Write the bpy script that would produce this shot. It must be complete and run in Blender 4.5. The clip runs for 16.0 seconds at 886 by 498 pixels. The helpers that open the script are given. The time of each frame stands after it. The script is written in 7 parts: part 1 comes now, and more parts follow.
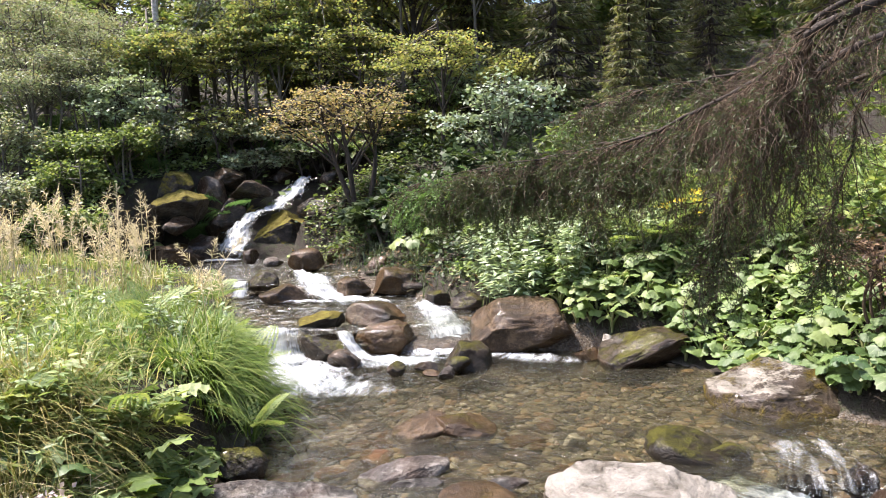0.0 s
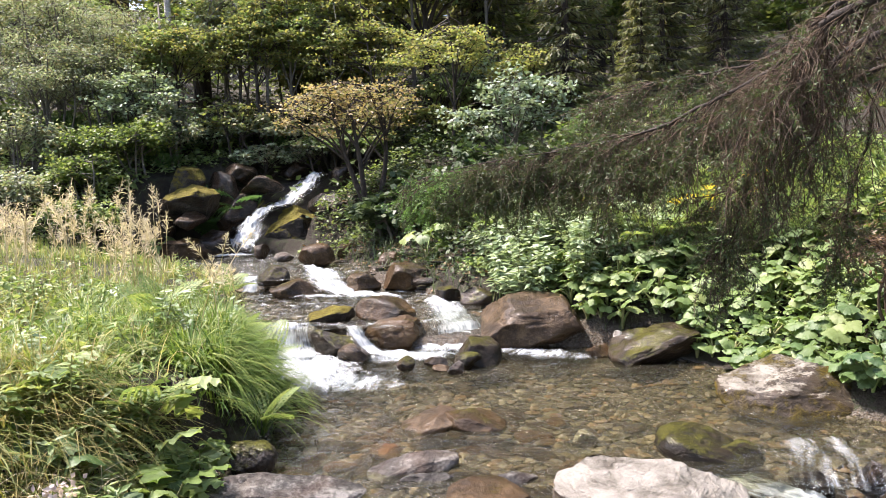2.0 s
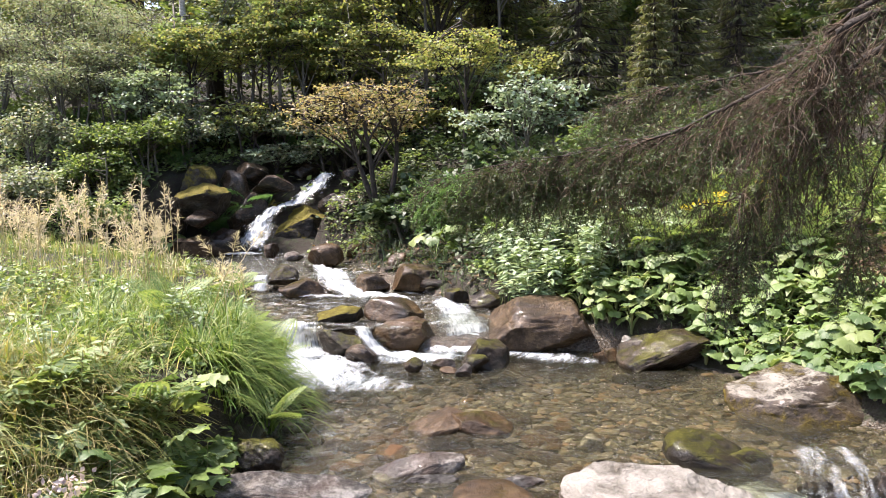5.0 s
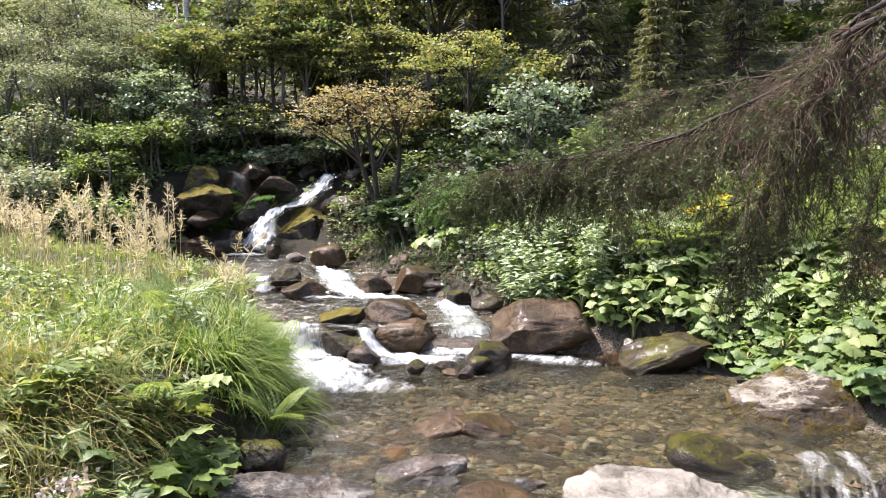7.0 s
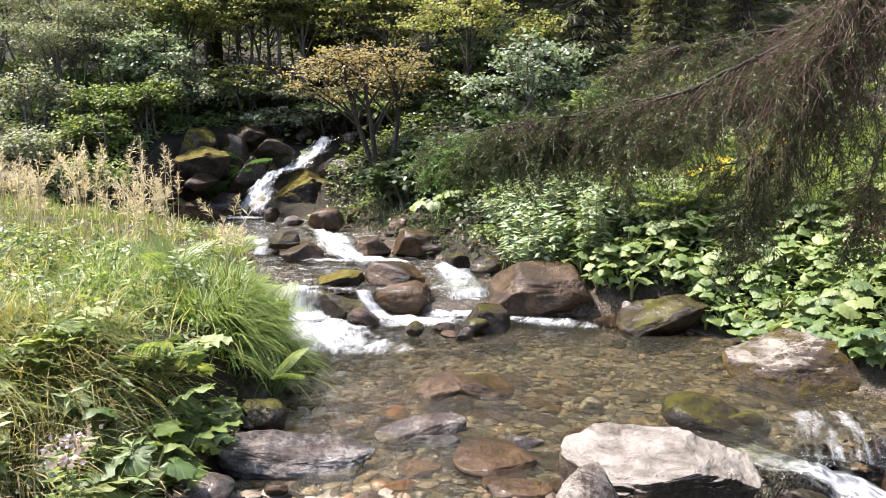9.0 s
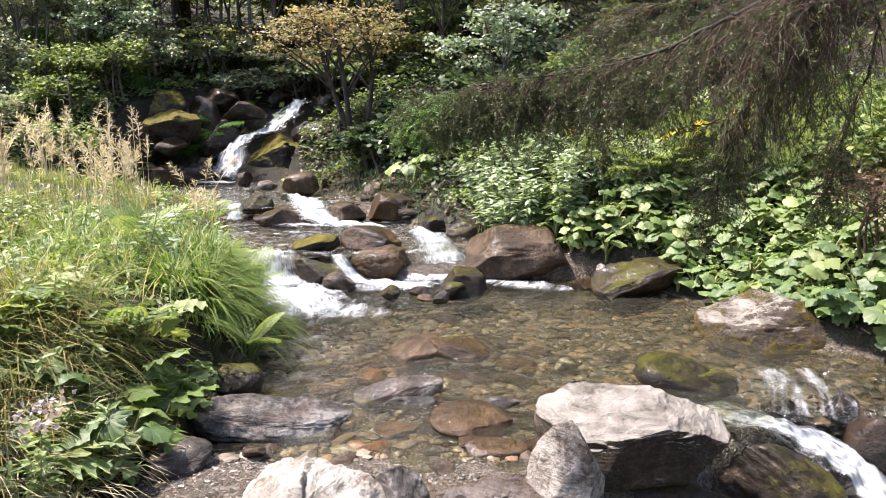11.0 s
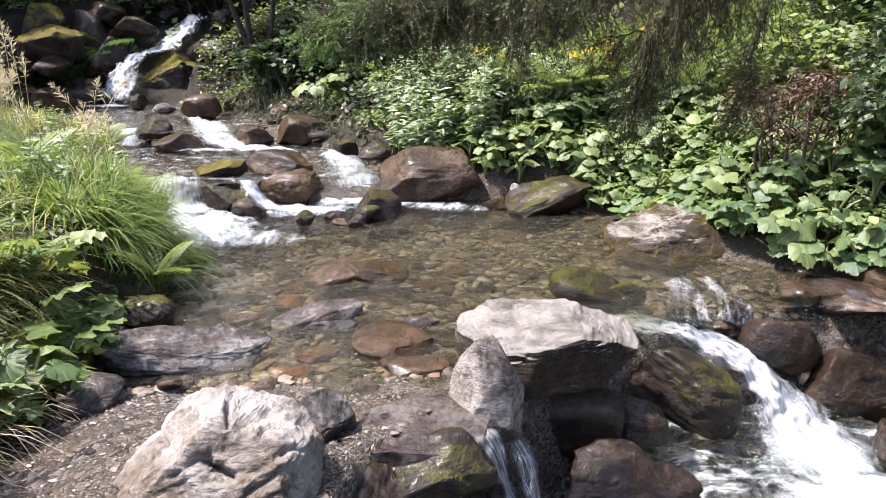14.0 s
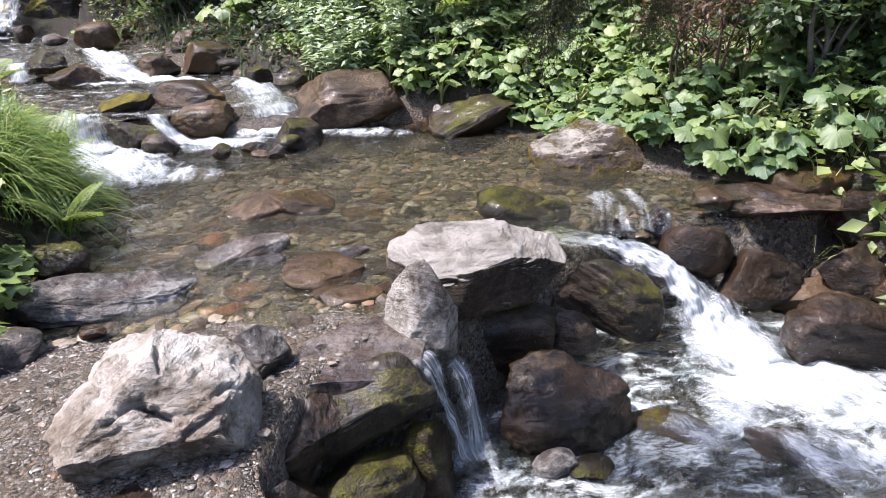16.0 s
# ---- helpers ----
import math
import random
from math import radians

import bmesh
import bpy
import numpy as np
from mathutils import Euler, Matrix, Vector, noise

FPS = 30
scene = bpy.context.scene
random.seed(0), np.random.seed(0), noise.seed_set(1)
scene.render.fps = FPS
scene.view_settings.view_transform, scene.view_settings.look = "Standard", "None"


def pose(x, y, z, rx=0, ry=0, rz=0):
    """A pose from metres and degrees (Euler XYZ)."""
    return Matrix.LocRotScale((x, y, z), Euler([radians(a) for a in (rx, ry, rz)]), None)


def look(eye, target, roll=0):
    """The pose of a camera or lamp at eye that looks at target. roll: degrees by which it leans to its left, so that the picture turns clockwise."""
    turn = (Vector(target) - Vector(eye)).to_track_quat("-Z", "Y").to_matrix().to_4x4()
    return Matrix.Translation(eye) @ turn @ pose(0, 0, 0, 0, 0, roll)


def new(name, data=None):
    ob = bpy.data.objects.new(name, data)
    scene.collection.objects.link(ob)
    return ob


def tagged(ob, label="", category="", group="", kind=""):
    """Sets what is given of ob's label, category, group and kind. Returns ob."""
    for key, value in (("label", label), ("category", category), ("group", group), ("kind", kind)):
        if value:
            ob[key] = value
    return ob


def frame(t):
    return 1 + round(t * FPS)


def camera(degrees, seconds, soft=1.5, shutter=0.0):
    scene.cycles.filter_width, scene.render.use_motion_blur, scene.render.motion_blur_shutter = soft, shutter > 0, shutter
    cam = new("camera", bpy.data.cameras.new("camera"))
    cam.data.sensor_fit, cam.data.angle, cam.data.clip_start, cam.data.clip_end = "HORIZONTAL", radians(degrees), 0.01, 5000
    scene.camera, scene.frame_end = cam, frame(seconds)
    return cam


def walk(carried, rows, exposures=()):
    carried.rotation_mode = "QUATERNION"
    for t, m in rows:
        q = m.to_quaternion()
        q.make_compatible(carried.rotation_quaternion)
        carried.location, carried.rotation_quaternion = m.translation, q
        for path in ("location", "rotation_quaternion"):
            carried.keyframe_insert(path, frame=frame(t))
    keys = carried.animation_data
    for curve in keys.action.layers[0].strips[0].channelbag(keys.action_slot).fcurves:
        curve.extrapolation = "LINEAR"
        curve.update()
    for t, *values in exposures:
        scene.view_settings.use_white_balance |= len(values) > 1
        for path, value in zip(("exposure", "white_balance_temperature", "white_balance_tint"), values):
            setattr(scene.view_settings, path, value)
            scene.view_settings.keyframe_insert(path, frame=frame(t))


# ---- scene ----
cam = camera(66.5, 16.0, soft=0.7)
PATH = [
    (0, (0.203, 0.313, 1.68), (0.196, 2.304, 1.486), -2.1),
    (0.5, (0.201, 0.314, 1.681), (0.195, 2.305, 1.492), -2.0),
    (1, (0.202, 0.313, 1.678), (0.169, 2.304, 1.495), -2.0),
    (1.5, (0.206, 0.316, 1.669), (0.159, 2.305, 1.464), -2.2),
    (2, (0.208, 0.322, 1.669), (0.169, 2.311, 1.465), -2.0),
    (2.5, (0.205, 0.32, 1.67), (0.161, 2.311, 1.478), -1.7),
    (3, (0.205, 0.322, 1.669), (0.156, 2.311, 1.471), -1.6),
    (3.5, (0.2, 0.32, 1.667), (0.146, 2.309, 1.466), -1.3),
    (4, (0.202, 0.322, 1.667), (0.141, 2.311, 1.465), -1.2),
    (6.5, (0.194, 0.311, 1.668), (0.127, 2.301, 1.481), -1.0),
    (7, (0.19, 0.315, 1.668), (0.121, 2.305, 1.477), -0.8),
    (7.5, (0.184, 0.314, 1.663), (0.109, 2.303, 1.458), -0.5),
    (8, (0.184, 0.325, 1.655), (0.104, 2.308, 1.412), -0.5),
    (8.5, (0.18, 0.324, 1.65), (0.104, 2.304, 1.378), -0.6),
    (11, (0.178, 0.332, 1.632), (0.185, 2.292, 1.235), -0.6),
    (11.5, (0.179, 0.336, 1.63), (0.197, 2.289, 1.196), -0.5),
    (12, (0.174, 0.347, 1.626), (0.224, 2.289, 1.152), -0.4),
    (12.5, (0.173, 0.356, 1.618), (0.256, 2.283, 1.09), -0.6),
    (13, (0.177, 0.356, 1.617), (0.31, 2.271, 1.057), -0.3),
    (13.5, (0.164, 0.369, 1.606), (0.352, 2.27, 1.015), -0.3),
    (14, (0.155, 0.378, 1.599), (0.412, 2.264, 0.985), -0.3),
    (14.5, (0.155, 0.381, 1.599), (0.47, 2.24, 0.932), -0.2),
    (15, (0.156, 0.388, 1.599), (0.513, 2.223, 0.888), -0.2),
    (15.5, (0.162, 0.394, 1.594), (0.575, 2.195, 0.828), -0.6),
    (16, (0.162, 0.4, 1.594), (0.606, 2.167, 0.769), -1.6),
]
walk(cam, [(t, look(eye, target, roll)) for t, eye, target, roll in PATH],
     exposures=[(0, 1.68, 6350, 18), (8.5, 1.68, 6350, 18), (11, 1.66, 6330, 19), (13, 1.6, 6200, 20), (16, 1.42, 5850, 20)])

# ---------------------------------------------------------------- light
SUN_EL, SUN_AZ = 62.0, -73.0     # degrees above the horizon; degrees from +y towards +x
world = bpy.data.worlds.new("world")
world.use_nodes = True
scene.world = world
_nt = world.node_tree
_sky = _nt.nodes.new("ShaderNodeTexSky")
_sky.sky_type, _sky.sun_disc = "NISHITA", False
_sky.sun_elevation, _sky.sun_rotation = radians(SUN_EL), radians(SUN_AZ)
_sky.air_density, _sky.dust_density = 1.0, 3.0
_nt.links.new(_sky.outputs[0], _nt.nodes["Background"].inputs[0])
_nt.nodes["Background"].inputs[1].default_value = 0.15
_sun = bpy.data.lights.new("sun", "SUN")
_sun.energy, _sun.angle, _sun.color = 4.6, radians(2.5), (1.0, 0.93, 0.82)
_so = new("sun", _sun)
_d = Vector((math.sin(radians(SUN_AZ)) * math.cos(radians(SUN_EL)), math.cos(radians(SUN_AZ)) * math.cos(radians(SUN_EL)), math.sin(radians(SUN_EL))))
_so.matrix_world = look(_d * 40, (0, 0, 0))

# ---------------------------------------------------------------- mesh helpers
rng = np.random.default_rng(7)


def make_mesh(name, verts, polys, uv=None, smooth=True):
    """A mesh from an N x 3 array and a list of index arrays, each M x k."""
    me = bpy.data.meshes.new(name)
    verts = np.asarray(verts, dtype=np.float32)
    polys = [np.asarray(p, dtype=np.int32) for p in polys if len(p)]
    loops = np.concatenate([p.ravel() for p in polys])
    sizes = np.concatenate([np.full(len(p), p.shape[1], dtype=np.int32) for p in polys])
    starts = np.concatenate([[0], np.cumsum(sizes)[:-1]]).astype(np.int32)
    me.vertices.add(len(verts))
    me.vertices.foreach_set("co", verts.ravel())
    me.loops.add(len(loops))
    me.loops.foreach_set("vertex_index", loops)
    me.polygons.add(len(sizes))
    me.polygons.foreach_set("loop_start", starts)
    me.polygons.foreach_set("use_smooth", np.full(len(sizes), smooth))
    me.update(calc_edges=True)
    if uv is not None:
        layer = me.uv_layers.new(name="flow")
        layer.data.foreach_set("uv", np.asarray(uv, dtype=np.float32)[loops].ravel())
    return me


class Shape:
    """Gathers vertices and faces for one mesh."""

    def __init__(self):
        self.v, self.f, self.n = [], {3: [], 4: []}, 0

    def add(self, verts, *polys):
        verts = np.asarray(verts, dtype=np.float64).reshape(-1, 3)
        for p in polys:
            p = np.asarray(p, dtype=np.int64)
            if len(p):
                self.f[p.shape[1]].append(p + self.n)
        self.v.append(verts)
        self.n += len(verts)

    def tube(self, pts, radii, sides=6):
        pts = np.asarray(pts, dtype=np.float64)
        radii = np.broadcast_to(np.asarray(radii, dtype=np.float64), (len(pts),))
        tang = np.gradient(pts, axis=0)
        tang /= np.linalg.norm(tang, axis=1)[:, None] + 1e-9
        ref = np.array([0, 0, 1.0]) if abs(tang[0, 2]) < 0.8 else np.array([1.0, 0, 0])
        a = np.cross(tang, ref)
        a /= np.linalg.norm(a, axis=1)[:, None] + 1e-9
        b = np.cross(tang, a)
        ang = np.linspace(0, 2 * math.pi, sides, endpoint=False)
        ring = pts[:, None] + radii[:, None, None] * (a[:, None] * np.cos(ang)[None, :, None] + b[:, None] * np.sin(ang)[None, :, None])
        n = len(pts)
        i, j = np.meshgrid(np.arange(n - 1), np.arange(sides), indexing="ij")
        k = (j + 1) % sides
        quads = np.stack([i * sides + j, i * sides + k, (i + 1) * sides + k, (i + 1) * sides + j], -1).reshape(-1, 4)
        self.add(ring.reshape(-1, 3), quads)

    def leaves(self, pos, along, up, length, width, fold=0.25, droop=0.15):
        """Pointed leaves with a folded midrib: base, two sides, middle, tip."""
        pos, along, up = (np.asarray(a, dtype=np.float64) for a in (pos, along, up))
        n = len(pos)
        if not n:
            return
        along = along / (np.linalg.norm(along, axis=1)[:, None] + 1e-9)
        side = np.cross(along, up)
        side /= np.linalg.norm(side, axis=1)[:, None] + 1e-9
        nor = np.cross(side, along)
        length = np.broadcast_to(length, (n,))[:, None]
        width = np.broadcast_to(width, (n,))[:, None]
        mid = pos + along * length * 0.45 - nor * width * fold
        v = np.stack([pos, mid + side * width * 0.5 + nor * width * fold, pos + along * length - nor * length * droop, mid - side * width * 0.5 + nor * width * fold, mid], 1)
        o = np.arange(n)[:, None] * 5
        self.add(v.reshape(-1, 3), np.concatenate([o + np.array([0, 1, 4]), o + np.array([1, 2, 4]), o + np.array([2, 3, 4]), o + np.array([3, 0, 4])]))

    def slips(self, pos, along, up, length, width):
        """Thin two-triangle slips, for needles and far leaves."""
        pos, along, up = (np.asarray(a, dtype=np.float64) for a in (pos, along, up))
        n = len(pos)
        if not n:
            return
        along = along / (np.linalg.norm(along, axis=1)[:, None] + 1e-9)
        side = np.cross(along, up)
        side /= np.linalg.norm(side, axis=1)[:, None] + 1e-9
        length = np.broadcast_to(length, (n,))[:, None]
        width = np.broadcast_to(width, (n,))[:, None]
        m = pos + along * length * 0.5
        v = np.stack([pos, m + side * width * 0.5, pos + along * length, m - side * width * 0.5], 1)
        o = np.arange(n)[:, None] * 4
        self.add(v.reshape(-1, 3), np.concatenate([o + np.array([0, 1, 2]), o + np.array([0, 2, 3])]))

    def mesh(self, name, smooth=True):
        return make_mesh(name, np.concatenate(self.v), [np.concatenate(p) for p in self.f.values() if p], smooth=smooth)


def part(name, me, material, parent=None, label=""):
    if isinstance(me, Shape):
        me = me.mesh(name)
    ob = new(name, me)
    if material and not me.materials:
        me.materials.append(material)
    if parent:
        ob.parent = parent
    if label:
        tagged(ob, label)
    return ob


def unit(n):
    v = rng.normal(size=(n, 3))
    return v / np.linalg.norm(v, axis=1)[:, None]


def smoothstep(v, a, b):
    t = np.clip((np.asarray(v, dtype=np.float64) - a) / (b - a), 0, 1)
    return t * t * (3 - 2 * t)


def curve(points, n):
    """A smooth line of n points through the given ones."""
    p = np.asarray(points, dtype=np.float64)
    q = np.vstack([2 * p[0] - p[1], p, 2 * p[-1] - p[-2]])
    t = np.linspace(0, len(p) - 1 - 1e-6, n)
    i = t.astype(int)
    u = (t - i)[:, None]
    a, b, c, d = q[i], q[i + 1], q[i + 2], q[i + 3]
    return 0.5 * (2 * b + (c - a) * u + (2 * a - 5 * b + 4 * c - d) * u ** 2 + (3 * b - a - 3 * c + d) * u ** 3)


def lattice(seed):
    return np.random.default_rng(seed).random((64, 64, 64))


_LAT = lattice(3)


def vnoise(p, scale=1.0, seed=0):
    """Smooth value noise in -1..1 for an N x 3 array."""
    q = np.asarray(p, dtype=np.float64) * scale + seed * 7.31
    i = np.floor(q).astype(int)
    f = q - i
    f = f * f * (3 - 2 * f)
    r = 0
    for dx in (0, 1):
        for dy in (0, 1):
            for dz in (0, 1):
                w = (f[..., 0] if dx else 1 - f[..., 0]) * (f[..., 1] if dy else 1 - f[..., 1]) * (f[..., 2] if dz else 1 - f[..., 2])
                r = r + w * _LAT[(i[..., 0] + dx) % 64, (i[..., 1] + dy) % 64, (i[..., 2] + dz) % 64]
    return r * 2 - 1


# ---------------------------------------------------------------- materials
class Nodes:
    def __init__(self, name):
        self.m = bpy.data.materials.new(name)
        self.m.use_nodes = True
        self.t = self.m.node_tree
        self.t.nodes.clear()

    def n(self, kind, ins=(), **props):
        node = self.t.nodes.new("ShaderNode" + kind)
        if "operation" in props:
            node.operation = props["operation"]
        if "use_clamp" in props:
            node.use_clamp = props["use_clamp"]
        if "data_type" in props:
            node.data_type, node.blend_type = props["data_type"], props["blend_type"]
        if "uv_map" in props:
            node.uv_map = props["uv_map"]
        if "attribute_name" in props:
            node.attribute_name = props["attribute_name"]
        if "feature" in props:
            node.feature = props["feature"]
        for k, v in dict(ins).items():
            self.put(node.inputs[k], v)
        return node

    def put(self, sock, v):
        if isinstance(v, bpy.types.NodeSocket):
            self.t.links.new(v, sock)
        elif isinstance(v, (tuple, list)) and len(v) == 3 and sock.type == "RGBA":
            sock.default_value = (*v, 1)
        else:
            sock.default_value = v

    def noise(self, scale, vec=None, detail=4.0, rough=0.55, dist=0.0):
        ins = {"Scale": scale, "Detail": detail, "Roughness": rough, "Distortion": dist}
        if vec is not None:
            ins["Vector"] = vec
        return self.n("TexNoise", ins).outputs["Fac"]

    def ramp(self, fac, *stops):
        r = self.n("ValToRGB", {"Fac": fac})
        el = r.color_ramp.elements
        while len(el) < len(stops):
            el.new(0.5)
        for e, (p, c) in zip(el, stops):
            e.position, e.color = p, (*c, 1) if isinstance(c, tuple) else (c, c, c, 1)
        return r.outputs[0]

    def mix(self, fac, a, b, blend="MIX"):
        x = self.n("Mix", data_type="RGBA", blend_type=blend)
        self.put(x.inputs[0], fac)
        self.put(x.inputs[6], a)
        self.put(x.inputs[7], b)
        return x.outputs[2]

    def math(self, op, a, b=0.0, clamp=False):
        x = self.n("Math", operation=op, use_clamp=clamp)
        self.put(x.inputs[0], a)
        self.put(x.inputs[1], b)
        return x.outputs[0]

    def bump(self, height, strength, distance):
        return self.n("Bump", {"Height": height, "Strength": strength, "Distance": distance}).outputs[0]

    def stretch(self, vec, x, y, z):
        return self.n("Mapping", {"Vector": vec, "Scale": (x, y, z)}).outputs[0]

    def out(self, shader):
        self.n("OutputMaterial", {"Surface": shader})
        return self.m


def rock_material(name, dark, mid, light, rust, rust_amount=0.3, moss=0.0, moss_colour=(0.085, 0.075, 0.012), gloss=0.55, strata=1.0, cover=0.0, moss_up=0.35, crack=0.0, pale=((0.16, 0.145, 0.125), (0.33, 0.31, 0.28)), relief=0.02, wet=0.0):
    """Stone: mottled, layered, with rust stains and moss on what faces up. gloss: roughness; cover: how far a paler
    tone spreads over what faces up.
    """
    dark, mid, light, rust = (tuple(0.68 * v for v in c) for c in (dark, mid, light, rust))
    moss_colour = tuple(0.75 * v for v in moss_colour)
    k = Nodes(name)
    co = k.n("TexCoord").outputs["Object"]
    info = k.n("ObjectInfo").outputs["Random"]
    shift = k.n("VectorMath", {0: co, 1: k.n("CombineXYZ", {0: k.math("MULTIPLY", info, 30.0)}).outputs[0]}, operation="ADD").outputs[0]
    big = k.noise(2.6, shift, 5.0, 0.6, 0.6)
    layer = k.noise(3.4, k.stretch(shift, 1.4, 1.1, 3.6 + 3.0 * (strata > 1.7)), 7.0, 0.66, 0.5)
    fine = k.noise(38.0, shift, 5.0, 0.7)
    speck = k.noise(140.0, shift, 2.0, 0.6)
    tone = k.math("ADD", k.math("MULTIPLY", big, 0.65), k.math("MULTIPLY", layer, 0.35))
    mid_n = k.noise(11.0, shift, 6.0, 0.68, 0.3)
    tone = k.math("ADD", tone, k.math("MULTIPLY", k.math("SUBTRACT", fine, 0.5), 0.45))
    tone = k.math("ADD", tone, k.math("MULTIPLY", k.math("SUBTRACT", mid_n, 0.5), 0.5))
    base = k.ramp(tone, (0.36, dark), (0.5, mid), (0.63, light))
    base = k.mix(k.ramp(k.noise(1.7, shift, 5.0, 0.65, 1.0), (0.52 - 0.2 * rust_amount, 0.0), (0.66, rust_amount)), base, rust)
    base = k.mix(0.35, base, k.ramp(speck, (0.3, 0.5), (0.7, 1.0)), "MULTIPLY")
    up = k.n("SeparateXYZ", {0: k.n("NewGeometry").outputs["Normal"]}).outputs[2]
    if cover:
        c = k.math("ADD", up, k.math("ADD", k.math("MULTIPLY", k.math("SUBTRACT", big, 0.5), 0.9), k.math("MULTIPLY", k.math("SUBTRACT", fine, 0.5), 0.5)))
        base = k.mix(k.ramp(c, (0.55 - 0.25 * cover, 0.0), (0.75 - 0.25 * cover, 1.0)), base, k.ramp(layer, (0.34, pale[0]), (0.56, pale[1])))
    rough = k.ramp(fine, (0.3, 0.15 + gloss * 0.75), (0.7, min(1.0, 0.2 + gloss * 1.3)))
    height = k.math("ADD", k.math("MULTIPLY", layer, strata * 0.6), k.math("ADD", k.math("ADD", k.math("MULTIPLY", fine, 0.5), k.math("MULTIPLY", mid_n, 1.1)), k.math("MULTIPLY", speck, 0.12)))
    if crack:
        bent = k.n("VectorMath", {0: shift, 1: k.n("VectorMath", {0: k.n("TexNoise", {"Vector": shift, "Scale": 4.0, "Detail": 4.0}).outputs["Color"], 1: (0.35, 0.35, 0.35)}, operation="MULTIPLY").outputs[0]}, operation="ADD").outputs[0]
        line = k.ramp(k.n("TexVoronoi", {"Vector": bent, "Scale": 3.6}, feature="DISTANCE_TO_EDGE").outputs[0], (0.0, 1.0), (0.016, 0.0))
        line = k.math("MULTIPLY", line, k.ramp(k.noise(2.6, shift, 3.0), (0.5, 0.0), (0.6, crack)))
        base = k.mix(line, base, tuple(0.5 * v for v in dark))
        height = k.math("SUBTRACT", height, k.math("MULTIPLY", line, 1.0))
    if moss:
        mn = k.math("ADD", k.math("MULTIPLY", k.noise(3.4, shift, 6.0, 0.65, 0.5), 0.62), k.math("MULTIPLY", k.noise(16.0, shift, 5.0, 0.7, 0.4), 0.38))
        mk = k.math("ADD", k.math("MULTIPLY", up, moss_up), mn)
        mask = k.ramp(mk, (0.9 - 0.4 * moss, 0.0), (1.0 - 0.4 * moss, 0.95))
        tuft = k.noise(90.0, shift, 3.0, 0.7)
        mc = k.ramp(k.math("ADD", k.math("MULTIPLY", tuft, 0.6), k.math("MULTIPLY", k.noise(7.0, shift, 5.0, 0.7), 0.4)), (0.36, tuple(c * 0.3 for c in moss_colour)), (0.5, moss_colour), (0.62, tuple(c * w for c, w in zip(moss_colour, (1.7, 1.9, 1.6)))))
        base = k.mix(mask, base, mc)
        rough = k.mix(mask, rough, (0.9, 0.9, 0.9))
        height = k.math("ADD", height, k.math("MULTIPLY", mask, k.math("ADD", 0.3, tuft)))
    bs = k.n("BsdfPrincipled", {"Base Color": base, "Roughness": rough, "Normal": k.bump(height, 1.0, relief * 1.25), "Coat Weight": min(1.0, wet * 1.6), "Coat Roughness": 0.07, "Coat Normal": k.bump(k.math("ADD", layer, k.math("MULTIPLY", mid_n, 0.5)), 0.8, relief * 0.8), "Specular IOR Level": 0.16})
    return k.out(bs.outputs[0])


def leaf_material(name, *colours, glow=0.3, rough=0.5, vein=0.0):
    """Foliage that lets some light through; colours vary from leaf to leaf."""
    k = Nodes(name)
    r = k.n("NewGeometry").outputs["Random Per Island"]
    ob = k.n("ObjectInfo").outputs["Random"]
    f = k.math("FRACT", k.math("ADD", r, ob))
    col = k.ramp(f, *[((i + 0.5) / len(colours), c) for i, c in enumerate(colours)])
    co = k.n("TexCoord").outputs["Object"]
    col = k.mix(0.35, col, k.ramp(k.noise(9.0, co, 3.0), (0.3, 0.55), (0.7, 1.0)), "MULTIPLY")
    if vein:
        xyz = k.n("SeparateXYZ", {0: co})
        ang = k.math("ARCTAN2", xyz.outputs[1], xyz.outputs[0])
        rib = k.ramp(k.math("ABSOLUTE", k.math("SINE", k.math("MULTIPLY", ang, 4.5))), (0.0, vein), (0.13, 0.0))
        col = k.mix(rib, col, (0.3, 0.38, 0.18))
    col = k.mix(0.2, col, k.ramp(k.noise(120.0, co, 2.0), (0.3, 0.6), (0.7, 1.0)), "MULTIPLY")
    bs = k.n("BsdfPrincipled", {"Base Color": col, "Roughness": rough, "Normal": k.bump(k.noise(60.0, co, 2.0), 0.25, 0.01)})
    tr = k.n("BsdfTranslucent", {"Color": k.mix(1.0, col, (1.0, 1.0, 0.6), "MULTIPLY")})
    return k.out(k.n("MixShader", {0: min(0.55, glow * 1.3), 1: bs.outputs[0], 2: tr.outputs[0]}).outputs[0])


def bark_material(name, dark, light, scale=14.0, band=0.0):
    k = Nodes(name)
    co = k.n("TexCoord").outputs["Object"]
    a = k.noise(scale, k.stretch(co, 1, 1, 0.25 if not band else 3.0), 6.0, 0.65, 0.8)
    b = k.noise(scale * 5, co, 3.0)
    col = k.mix(0.5, k.ramp(a, (0.35, dark), (0.65, light)), k.ramp(b, (0.3, 0.5), (0.7, 1.0)), "MULTIPLY")
    bs = k.n("BsdfPrincipled", {"Base Color": col, "Roughness": 0.85, "Normal": k.bump(a, 0.8, 0.03)})
    return k.out(bs.outputs[0])


